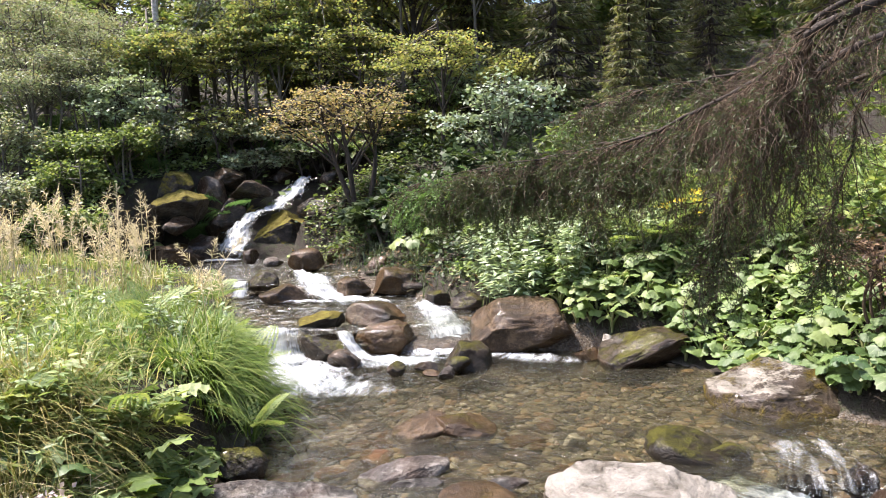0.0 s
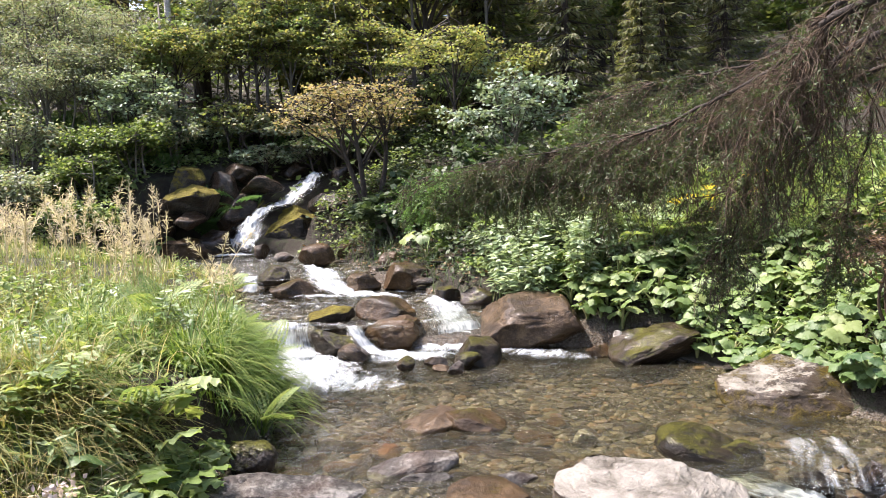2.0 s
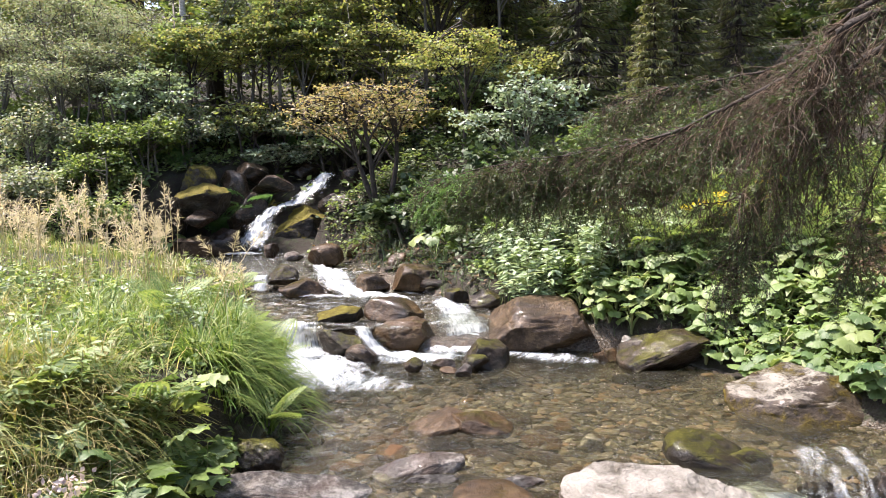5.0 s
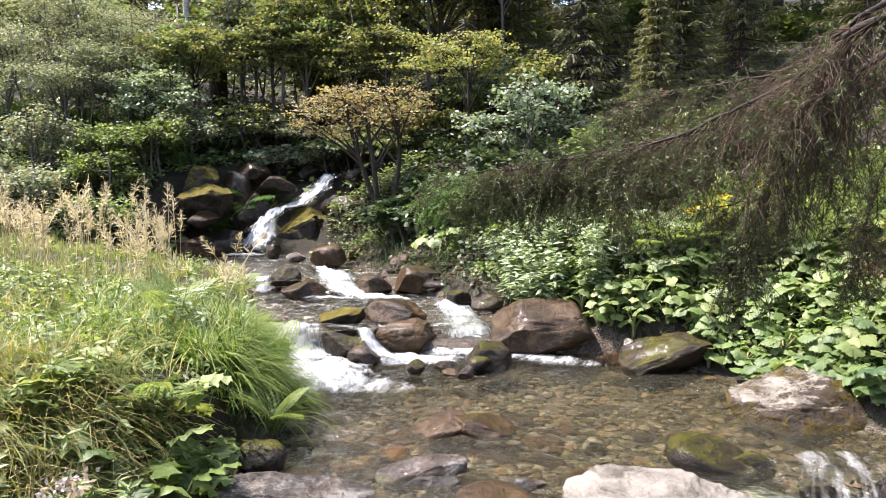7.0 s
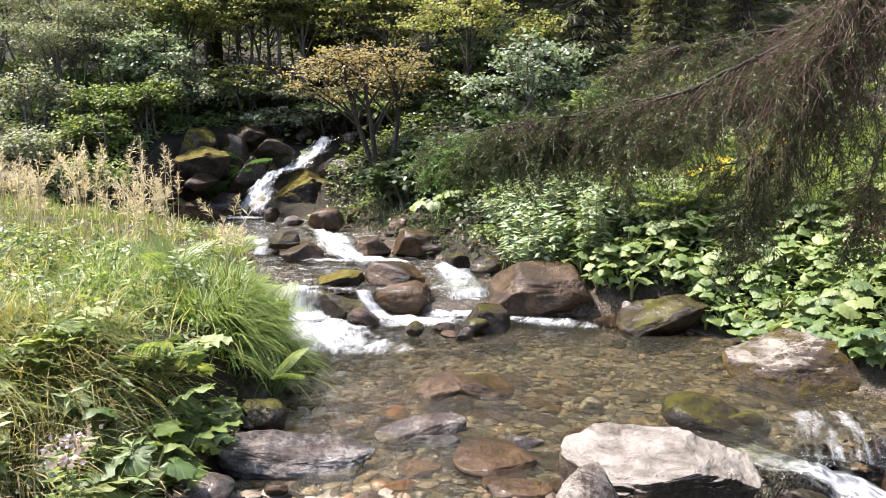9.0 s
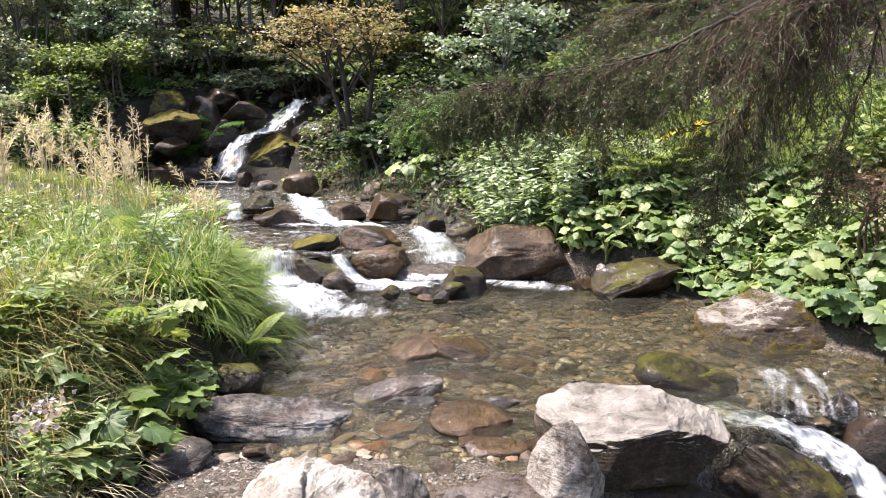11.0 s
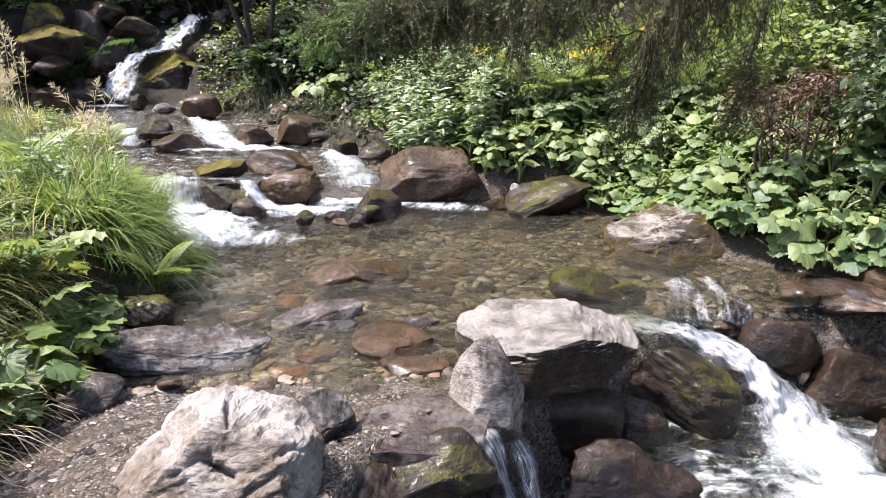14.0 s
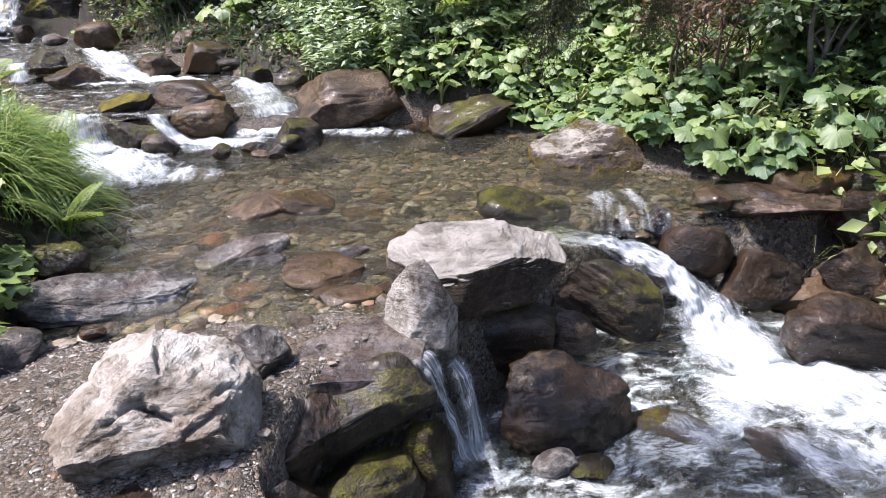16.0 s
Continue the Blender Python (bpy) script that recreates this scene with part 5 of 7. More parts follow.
pebbles("gravel", "brown gravel of the stream bed", M_BEDSTONE, 4200, (-1.3, 3.0, 3.3, 6.55), (0.015, 0.085), 22)
pebbles("gravel", "dark stones along the upper steps", M_BEDSTONE, 2000, (-5, 0.8, 7.7, 12.5), (0.03, 0.11), 23)


# ---------------------------------------------------------------- grass and herbs
def blades(count, region_fn, length, width, lean_fn, seed, segs=3):
    """Arching blades: where they stand, how long, and which way they bend."""
    r = np.random.default_rng(seed)
    x, y = region_fn(r, count)
    n = len(x)
    z = ground(x, y) - 0.02
    L = r.uniform(length[0], length[1], n)
    W = r.uniform(width[0], width[1], n)
    lx, ly = lean_fn(x, y, r)
    bend = np.sqrt(lx ** 2 + ly ** 2)
    t = np.linspace(0, 1, segs + 1)
    out = np.minimum(bend, 1.15)[:, None] * 0.8 * t[None] ** 1.35 * L[:, None]
    up = L[:, None] * (t[None] - 0.8 * np.minimum(bend, 1.6)[:, None] * t[None] ** 2.2)
    dx, dy = lx / (bend + 1e-6), ly / (bend + 1e-6)
    cx, cy, cz = x[:, None] + dx[:, None] * out, y[:, None] + dy[:, None] * out, z[:, None] + up
    w = W[:, None] * (1 - t[None] ** 1.5) * 0.5 + 0.0004
    a = r.uniform(0, 3.14, n)
    sx, sy = -dy * 0.7 + 0.5 * np.cos(a), dx * 0.7 + 0.5 * np.sin(a)
    va = np.stack([cx + sx[:, None] * w, cy + sy[:, None] * w, cz], -1)
    vb = np.stack([cx - sx[:, None] * w, cy - sy[:, None] * w, cz], -1)
    v = np.stack([va, vb], 2).reshape(n, -1, 3)
    k = 2 * (segs + 1)
    q = np.concatenate([np.array([[2 * i, 2 * i + 1, 2 * i + 3, 2 * i + 2]]) for i in range(segs)])
    sh = Shape()
    sh.add(v.reshape(-1, 3), (np.arange(n)[:, None, None] * k + q[None]).reshape(-1, 4))
    return sh


def bank_strip(y0, y1, d0, d1, side=-1, skew=1.0):
    def f(r, n):
        y = r.uniform(y0, y1, n)
        d = d0 + (d1 - d0) * r.uniform(0, 1, n) ** skew
        return (left_edge(y) - d if side < 0 else right_edge(y) + d), y
    return f


def towards_stream(amount, spread_):
    def f(x, y, r):
        d = np.clip(1.3 - (left_edge(y) - x), 0.15, 1.2)
        return amount * d * r.uniform(0.4, 1.2, len(x)) + spread_ * r.normal(size=len(x)), -0.25 * amount * d + spread_ * r.normal(size=len(x))
    return f


def tussocks(count, each, y0, y1, d0, d1, seed, size=0.05, pull=0.6, fall=(0.5, 1.5), side=-1):
    """Clumps whose blades fan out from the middle, and hang towards the water near the edge."""
    r = np.random.default_rng(seed)
    cy = r.uniform(y0, y1, count)
    cd = r.uniform(d0, d1, count)
    cx = left_edge(cy) - cd if side < 0 else right_edge(cy) + cd
    ang = r.uniform(0, 6.28, count * each)
    bend = r.uniform(fall[0], fall[1], count * each)
    who = np.repeat(np.arange(count), each)

    def where(_r, n):
        rad = size * r.uniform(0, 1, count * each)
        return cx[who] + np.cos(ang) * rad, cy[who] + np.sin(ang) * rad

    def lean(x, y, _r):
        p = pull * np.clip(1.2 - cd[who], 0.1, 1.1) * -side
        return np.cos(ang) * bend * 0.7 + p, np.sin(ang) * bend * 0.7 - 0.2 * pull

    return where, lean


def any_way(spread_):
    return lambda x, y, r: (spread_ * r.normal(size=len(x)), spread_ * r.normal(size=len(x)))


def stuff(name, shape, material, label, category):
    return tagged(part(name, shape, material), label, category, kind="stuff")


_a, _b = tussocks(190, 66, 4.35, 7.0, 0.04, 1.6, 30, 0.08, 0.36, (0.6, 1.9))
stuff("grass", blades(0, _a, (0.24, 0.56), (0.006, 0.016), _b, 31, 5), M_LUSH, "long green grass arching over the bank", "grass")
_a, _b = tussocks(60, 30, 2.2, 3.9, 0.5, 1.6, 230, 0.06, 0.15, (0.5, 1.4))
stuff("grass", blades(0, _a, (0.22, 0.5), (0.007, 0.016), _b, 231, 5), M_LUSH, "grass tussocks among leafy herbs on the bank", "grass")
_a, _b = tussocks(250, 44, 2.6, 7.6, 0.7, 5.5, 130, 0.09, 0.35, (0.7, 1.9))
_c, _d2 = tussocks(240, 26, 7.2, 11.6, 0.1, 5.0, 140, 0.06, 0.2, (0.5, 1.5))
stuff("grass", blades(0, _c, (0.18, 0.42), (0.007, 0.014), _d2, 141, 4), M_GRASS, "short yellow-green grass beside the upper pool", "grass")
stuff("grass", blades(0, _a, (0.25, 0.6), (0.007, 0.016), _b, 32, 4), M_GRASS, "tall yellow-green meadow grass", "grass")
stuff("dry_grass", blades(1300, bank_strip(2.1, 9.0, 0.3, 5.0), (0.3, 0.6), (0.003, 0.007), towards_stream(0.4, 0.4), 33, 4), M_STRAW, "straw-coloured dry grass among the green", "grass")
stuff("dry_grass", blades(900, bank_strip(2.2, 3.3, 0.0, 0.5), (0.25, 0.5), (0.004, 0.008), towards_stream(0.6, 0.4), 34, 4), M_STRAW, "yellowed grass hanging at the foot of the bank", "grass")
_a, _b = tussocks(90, 40, 2.2, 3.9, 0.08, 1.5, 530, 0.06, 0.1, (0.7, 1.6))
stuff("grass", blades(0, _a, (0.16, 0.38), (0.006, 0.014), _b, 531, 5), M_LUSH, "bright short grass on the front of the bank", "grass")
_a, _b = tussocks(120, 48, 2.3, 3.9, 0.32, 1.4, 330, 0.07, 0.3, (0.5, 1.6))
stuff("grass", blades(0, _a, (0.3, 0.58), (0.005, 0.011), _b, 331, 5), M_OLDGRASS, "ochre and green tussocks at the foot of the bank", "grass")
stuff("grass", blades(3000, bank_strip(8.5, 13.0, 0.3, 4.5), (0.15, 0.35), (0.005, 0.012), any_way(0.4), 35, 3), M_HERB, "rank grass under the shrubs", "grass")
stuff("grass", blades(1600, bank_strip(6.6, 11.5, 0.0, 1.2, side=1), (0.15, 0.45), (0.005, 0.012), any_way(0.5), 36, 3), M_DARKSHADED, "grass tufts on the stony shore", "grass")


def herb_layer(name, label, material, count, region_fn, height, leaf, seed, lump=1.2, tilt=0.5):
    """Low leafy plants: leaves in uneven mounds over the ground."""
    r = np.random.default_rng(seed)
    x, y = region_fn(r, count)
    n = len(x)
    p = np.stack([x, y, np.zeros(n)], 1)
    m = np.clip(0.55 + 0.6 * vnoise(p, lump, seed) + 0.3 * vnoise(p, lump * 3, seed + 1), 0.05, 1.3)
    h = height * m * r.uniform(0.15, 1, n) ** 0.6
    pos = np.stack([x, y, ground(x, y) + h], 1)
    a = r.uniform(0, 6.28, n)
    along = np.stack([np.cos(a), np.sin(a), r.normal(size=n) * 0.45 - 0.1], 1)
    up = np.stack([r.normal(size=n) * tilt, r.normal(size=n) * tilt, np.ones(n)], 1)
    L = r.uniform(leaf * 0.5, leaf, n)
    sh = Shape()
    (sh.slips if np.mean(y) > 9 else sh.leaves)(pos, along, up, L, L * r.uniform(0.4, 0.75, n))
    return stuff(name, sh, material, label, "herbs")


herb_layer("undergrowth", "leafy herbs growing through the grass of the bank", M_HERB, 5000, bank_strip(2.3, 7.5, 0.05, 3.5), 0.4, 0.07, 41)
herb_layer("undergrowth", "dark green undergrowth below the shrubs", M_GOUT, 16000, bank_strip(11.5, 16.0, 0.3, 7.0), 0.8, 0.12, 42)
herb_layer("undergrowth", "leafy undergrowth on the shaded slope", M_DARKSHADED, 17000, bank_strip(7.6, 15.0, 0.6, 6.0, side=1), 0.6, 0.12, 43)
herb_layer("undergrowth", "bright green herbs behind the broad leaves", M_GOUT, 14000, bank_strip(4.4, 10.0, 1.0, 7.0, side=1), 0.5, 0.12, 44)
herb_layer("undergrowth", "dense green herbs along the shore", M_GOUT, 6000, bank_strip(4.2, 8.6, 0.3, 1.4, side=1), 0.4, 0.08, 45)
herb_layer("undergrowth", "small green plants on the forest floor", M_SHADE, 13000, lambda r, n: (r.uniform(-18, 18, n), r.uniform(13.5, 34, n)), 0.8, 0.24, 46)
herb_layer("undergrowth", "leafy plants between the stones of the slope", M_DARKSHADED, 3500, bank_strip(7.5, 13.0, 0.15, 2.2, side=1), 0.3, 0.09, 48)
herb_layer("undergrowth", "small leafy plants on the bank beside the fall", M_SHADE, 2200, lambda r, n: (r.uniform(-2.3, -0.3, n), r.uniform(10.9, 13.4, n)), 0.4, 0.1, 49)
herb_layer("leaf_litter", "brown fallen leaves on the shaded shore", M_DEAD, 3500, bank_strip(7.5, 13.0, 0.0, 3.0, side=1), 0.06, 0.09, 47, tilt=0.3)


# ---------------------------------------------------------------- butterbur, ferns, flowers
def butterbur_leaf(seed, material):
    """A round, notched, shallowly lobed leaf, dished and wavy; about one metre across before scaling."""
    r = np.random.default_rng(seed)
    n = 35
    ang = np.linspace(-2.8, 2.8, n)
    rad = 0.5 * (1 + 0.09 * np.cos(ang * 5 + r.uniform(0, 6)) + 0.045 * np.cos(np.arange(n) * math.pi) + 0.03 * r.normal(size=n)) * (1 - 0.12 * np.abs(ang) / 2.75)
    ring2 = np.stack([np.cos(ang) * rad + 0.1, np.sin(ang) * rad, -0.1 * np.cos(ang * 3 + r.uniform(0, 6)) * 0.6 - 0.08 + 0.03 * r.normal(size=n)], 1)
    ring1 = np.stack([np.cos(ang) * rad * 0.55 + 0.05, np.sin(ang) * rad * 0.55, 0.02 + 0.035 * np.cos(np.arange(n) * math.pi)], 1)
    v = np.vstack([[[0, 0, 0]], ring1, ring2])
    i = np.arange(n - 1)
    tri = np.stack([0 * i, 1 + i, 2 + i], 1)
    quad = np.stack([1 + i, 1 + n + i, 2 + n + i, 2 + i], 1)
    me = make_mesh("leaf", v, [tri, quad])
    me.materials.append(material)
    return me


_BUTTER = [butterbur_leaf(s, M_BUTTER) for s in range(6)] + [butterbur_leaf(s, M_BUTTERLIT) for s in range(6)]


def stalk_mesh():
    sh = Shape()
    t = np.linspace(0, 1, 5)
    sh.tube(np.stack([t * 0, 0.12 * t * (1 - t), t], 1), 0.012 - 0.004 * t, 5)
    me = sh.mesh("stalk")
    me.materials.append(M_STEM)
    return me


_STALK = stalk_mesh()


def butterbur(x, y, leaves, height, size, seed):
    r = np.random.default_rng(seed)
    z = float(ground(x, y))
    e = tagged(new("butterbur_plant"), "broad round green butterbur leaves on the stream bank", "plant", "butterbur on the bank")
    e.matrix_basis = pose(x, y, z)
    for i in range(leaves):
        a = 6.28 * i / leaves + r.uniform(-0.5, 0.5)
        h = height * r.uniform(0.35, 1.0)
        reach = size * r.uniform(0.35, 0.8)
        tip = Vector((math.cos(a) * reach, math.sin(a) * reach, h))
        st = new("stalk", _STALK)
        st.parent = e
        st.matrix_basis = tip.to_track_quat("Z", "Y").to_matrix().to_4x4() @ Matrix.Diagonal((1, 1, tip.length, 1))
        # Beyond about y 5.5 mostly the copy with sunlight in its colour.
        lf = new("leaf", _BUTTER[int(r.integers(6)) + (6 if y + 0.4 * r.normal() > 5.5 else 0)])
        lf.parent = e
        s = size * r.uniform(0.7, 1.15)
        lf.matrix_basis = Matrix.Translation(tip) @ pose(0, 0, 0, r.normal() * 14, 22 + r.normal() * 14, math.degrees(a)) @ Matrix.Diagonal((s, s, s, 1))
    return e


_r = np.random.default_rng(77)
for _i in range(130):
    _y = 4.15 + 3.6 * _r.uniform(0, 1)
    _d = 0.06 + 1.8 * _r.uniform(0, 1) ** 1.4 + 0.2 * (_y > 6.3) + 0.14 * (4.5 < _y < 5.5)
    butterbur(float(right_edge(_y)) + _d, _y, int(_r.integers(8, 12)), 0.15 + 0.17 * min(_d, 1.2) + _r.uniform(0, 0.1), _r.uniform(0.11, 0.2), 500 + _i)
for _i, (_x, _y) in enumerate(((1.38, 7.25), (1.5, 7.0), (1.62, 6.95), (1.8, 6.8), (1.72, 7.2), (1.95, 7.0), (2.1, 6.75), (1.6, 7.45), (2.3, 6.65), (1.9, 7.35), (2.5, 6.5), (2.2, 7.1))):
    butterbur(_x, _y, 7, 0.22 + 0.03 * (_i % 4), 0.16 + 0.015 * (_i % 3), 1700 + _i)
for _i in range(60):
    _y = _r.uniform(5.5, 9.0)
    butterbur(float(right_edge(_y)) + _r.uniform(0.8, 3.6), _y, 6, _r.uniform(0.25, 0.45), _r.uniform(0.15, 0.23), 1600 + _i)
for _i in range(22):
    _x, _y = _r.uniform(3.4, 5.2), _r.uniform(3.9, 5.2)
    butterbur(_x, _y, 5, _r.uniform(0.3, 0.5), _r.uniform(0.17, 0.26), 700 + _i)
for _i, (_x, _y) in enumerate(((-1.55, 3.05), (-1.75, 3.3), (-1.35, 3.5), (-1.25, 3.15), (-5.4, 12.8), (-5.9, 12.9), (-5.2, 12.5), (-6.3, 13.2), (-0.2, 9.6), (0.1, 9.9))):
    butterbur(_x, _y, 4, 0.32, 0.22 if _y < 5 else 0.32, 800 + _i)


def lobed_leaf(material):
    """A long leaf along +x, one metre before scaling, cut into pointed side lobes."""
    m = 33
    s = np.linspace(0.0, 1, m)
    lobe = 0.5 + 0.5 * np.cos(s * 2 * math.pi * 3.5 + 0.6)
    tooth = 0.06 * (np.arange(m) % 2)
    w = (0.5 * np.sin(np.clip(s, 0, 1) ** 0.62 * math.pi) ** 0.6 + 0.01) * (0.42 + 0.58 * lobe + tooth)
    z = 0.18 * s - 0.38 * s ** 2
    mid = np.stack([s, 0 * s, z - 0.03], 1)
    a = np.stack([s + 0.14 * lobe * w * 2, w, z - 0.25 * w + 0.04 + 0.03 * np.sin(s * 22)], 1)
    b = np.stack([s + 0.14 * lobe * w * 2, -w, z - 0.25 * w + 0.04 + 0.03 * np.sin(s * 19 + 1)], 1)
    i = np.arange(m - 1)
    me = make_mesh("leaf", np.vstack([mid, a, b]), [np.stack([i, i + 1, i + m + 1, i + m], 1), np.stack([i + 1, i, i + 2 * m, i + 2 * m + 1], 1)])
    me.materials.append(material)
    return me


_LOBED = [lobed_leaf(M_GOUT), lobed_leaf(M_HERB)]


def hogweed(x, y, leaves, size, seed):
    r = np.random.default_rng(seed)
    e = tagged(new("hogweed_plant"), "bright green deeply lobed hogweed leaves on the bank", "plant", "hogweed on the bank")
    e.matrix_basis = pose(x, y, float(ground(x, y)))
    for i in range(leaves):
        a = 6.28 * i / leaves + r.uniform(-0.5, 0.5)
        tip = Vector((math.cos(a) * size * 0.35, math.sin(a) * size * 0.35, size * r.uniform(0.5, 1.15)))
        st = new("stalk", _STALK)
        st.parent = e
        st.matrix_basis = tip.to_track_quat("Z", "Y").to_matrix().to_4x4() @ Matrix.Diagonal((0.5, 0.5, tip.length, 1))
        lf = new("leaf", _LOBED[int(r.integers(2))])
        lf.parent = e
        s = size * r.uniform(0.7, 1.15)
        lf.matrix_basis = Matrix.Translation(tip) @ pose(0, 0, 0, r.normal() * 14, 5 + r.normal() * 16, math.degrees(a)) @ Matrix.Diagonal((s, s, s, 1))
    return e


for _i in range(24):
    _y = _r.uniform(2.3, 3.8) if _i < 18 else _r.uniform(3.6, 6.6)
    hogweed(float(left_edge(_y)) - _r.uniform(-0.02, 0.8 if _i < 18 else 1.8), _y, 5, _r.uniform(0.11, 0.2), 1800 + _i)
for _i, (_x, _y) in enumerate(((-1.34, 3.8), (-1.26, 3.55), (-1.42, 3.62), (-1.3, 3.95), (-1.22, 3.4), (-1.5, 3.9), (-1.36, 3.35), (-1.45, 4.1))):
    hogweed(_x, _y, 6, 0.2 + 0.02 * (_i % 3), 1850 + _i)


def frond_mesh(material, pairs=13):
    """One fern frond along +x, one metre long: a rachis that arches, with toothed side leaflets."""
    sh = Shape()
    t = np.linspace(0, 1, 10)
    line = lambda s: np.stack([s * 0.95, 0 * s, 0.22 * s - 0.42 * s ** 2.2], -1)
    sh.tube(line(t), 0.008 * (1 - t) + 0.001, 4)
    s = np.linspace(0.12, 0.98, pairs)
    w = 0.26 * np.sin(np.clip((s * 1.02), 0, 1) ** 0.75 * math.pi) ** 0.7 + 0.02
    for sgn in (1, -1):
        base = line(s)
        tip_dir = np.stack([0.45 + 0 * s, sgn + 0 * s, -0.25 + 0 * s], 1)
        tip_dir /= np.linalg.norm(tip_dir, axis=1)[:, None]
        for k in range(3):
            u = (k + 0.3) / 3
            pos = base + tip_dir * (w * u)[:, None]
            for q in (1, -1):
                al = tip_dir * 0.6 + np.array([q * 0.8, 0, -0.1])
                sh.slips(pos, al, np.tile((0, 0, 1.0), (pairs, 1)), w * 0.36 * (1 - 0.5 * u), 0.038)
        sh.slips(base, tip_dir, np.tile((0, 0, 1.0), (pairs, 1)), w, 0.018)
    me = sh.mesh("frond")
    me.materials.append(material)
    return me


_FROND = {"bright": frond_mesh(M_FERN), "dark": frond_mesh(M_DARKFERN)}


def fern(x, y, fronds, size, tone, seed, label, lift=0.0):
    r = np.random.default_rng(seed)
    e = tagged(new("fern"), label, "fern")
    e.matrix_basis = pose(x, y, float(ground(x, y)) + lift)
    for i in range(fronds):
        s = size * r.uniform(0.75, 1.1)
        f = new("frond", _FROND[tone])
        f.parent = e
        f.matrix_basis = pose(0, 0, 0, r.normal() * 10, -r.uniform(25, 62), 360 * i / fronds + r.uniform(-20, 20)) @ Matrix.Diagonal((s, s, s, 1))
    return e


for _i in range(26):
    _x, _y = _r.uniform(1.5, 5.5), _r.uniform(7.3, 9.8)
    fern(_x, _y, 8, _r.uniform(0.6, 1.0), "bright", 900 + _i, "bright green fern behind the broad leaves", 0.12)
for _i, (_x, _y) in enumerate(((2.3, 7.3), (2.7, 7.5), (3.1, 7.1), (2.5, 7.8), (3.5, 6.9), (3.0, 7.7))):
    fern(_x, _y, 8, 0.6, "bright", 980 + _i, "bright green fern among broad leaves", 0.3)
for _i in range(16):
    _x, _y = _r.uniform(-8.5, -3.6), _r.uniform(13.2, 16)
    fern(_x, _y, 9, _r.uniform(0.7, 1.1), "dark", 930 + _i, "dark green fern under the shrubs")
for _i, (_x, _y) in enumerate(((-1.05, 4.45), (-1.5, 3.75), (-1.35, 5.6), (-1.8, 6.4), (-2.2, 7.2), (-2.0, 5.2))):
    fern(_x, _y, 6, 0.42, "bright", 960 + _i, "small yellow-green fern on the grassy bank", 0.22)


def stalked_herb(x, y, stems, height, material, seed, name, label, leaf=0.1, flowers=None, category="plant"):
    """Upright leafy stems, with flower heads if given."""
    r = np.random.default_rng(seed)
    e = tagged(new(name), label, category)
    z = float(ground(x, y))
    e.matrix_basis = pose(x, y, z)
    st, lv, heads = Shape(), Shape(), []
    for _ in range(stems):
        a, b = r.uniform(-0.22, 0.22, 2)
        h = height * r.uniform(0.7, 1.1)
        t = np.linspace(0, 1, 6)
        line = np.stack([a * t * h * 1.4, b * t * h * 1.4, t * h], 1) + np.array([r.normal() * 0.06, r.normal() * 0.06, 0])
        st.tube(line, 0.005 * (1 - 0.7 * t), 4)
        n = 26
        u = r.uniform(0.2, 1, n)
        pos = np.stack([np.interp(u, t, line[:, i]) for i in range(3)], 1)
        ang = r.uniform(0, 6.28, n)
        al = np.stack([np.cos(ang), np.sin(ang), 0.5 - r.uniform(0, 0.9, n)], 1)
        lv.leaves(pos, al, np.tile((0, 0, 1.0), (n, 1)) + r.normal(size=(n, 3)) * 0.3, leaf * r.uniform(0.6, 1.1, n), leaf * 0.32)
        if flowers:
            n = 40
            fl = Shape()
            fl.leaves(np.tile(line[-1], (n, 1)) + r.normal(size=(n, 3)) * np.array([0.04, 0.04, 0.014]), unit(n) + (0, 0, 0.5), unit(n), 0.03, 0.02)
            heads.append(fl)
    tagged(part("stem", st, M_STEM, e), kind="stuff")
    tagged(part("foliage", lv, material, e), kind="stuff")
    for fl in heads:
        tagged(part("flower_head", fl, flowers, e), kind="stuff")
    return e


for _i in range(30):
    _x, _y = _r.uniform(0.4, 2.5), _r.uniform(7.3, 8.9)
    stalked_herb(_x, _y, 7, _r.uniform(0.5, 0.75), M_PALEHERB, 1000 + _i, "mugwort_plant", "silvery green mugwort on the stony shore", 0.14)
for _i, (_x, _y) in enumerate(((1.8, 7.65), (2.75, 7.15), (2.6, 7.35), (3.4, 7.6))):
    stalked_herb(_x, _y, 3, 0.7, M_HERB, 1030 + _i, "ragwort_plant", "yellow-flowered ragwort among green herbs", 0.1, M_FLOWER)
for _i in range(24):
    _y = _r.uniform(2.4, 3.8)
    stalked_herb(float(left_edge(_y)) - _r.uniform(0.0, 0.7), _y, 4, _r.uniform(0.2, 0.42), M_GOUT, 1300 + _i, "goutweed_plant", "light green leafy goutweed on the bank", 0.08)
for _i in range(30):
    _y = _r.uniform(3.8, 7.5)
    stalked_herb(float(left_edge(_y)) - _r.uniform(0.3, 2.6), _y, 3, _r.uniform(0.3, 0.5), M_FERN if _i % 3 else M_PALEHERB, 1350 + _i, "meadow_herb", "yellow-green leafy meadow herb among grass", 0.08)
stalked_herb(-1.55, 2.5, 2, 0.32, M_HERB, 1042, "bellflower_plant", "small blue-flowered plant in the bank grass", 0.07, M_BLUE)
stalked_herb(-1.42, 2.72, 2, 0.5, M_HERB, 1041, "thistle_plant", "faded thistle with downy pinkish heads", 0.09, M_THISTLE)


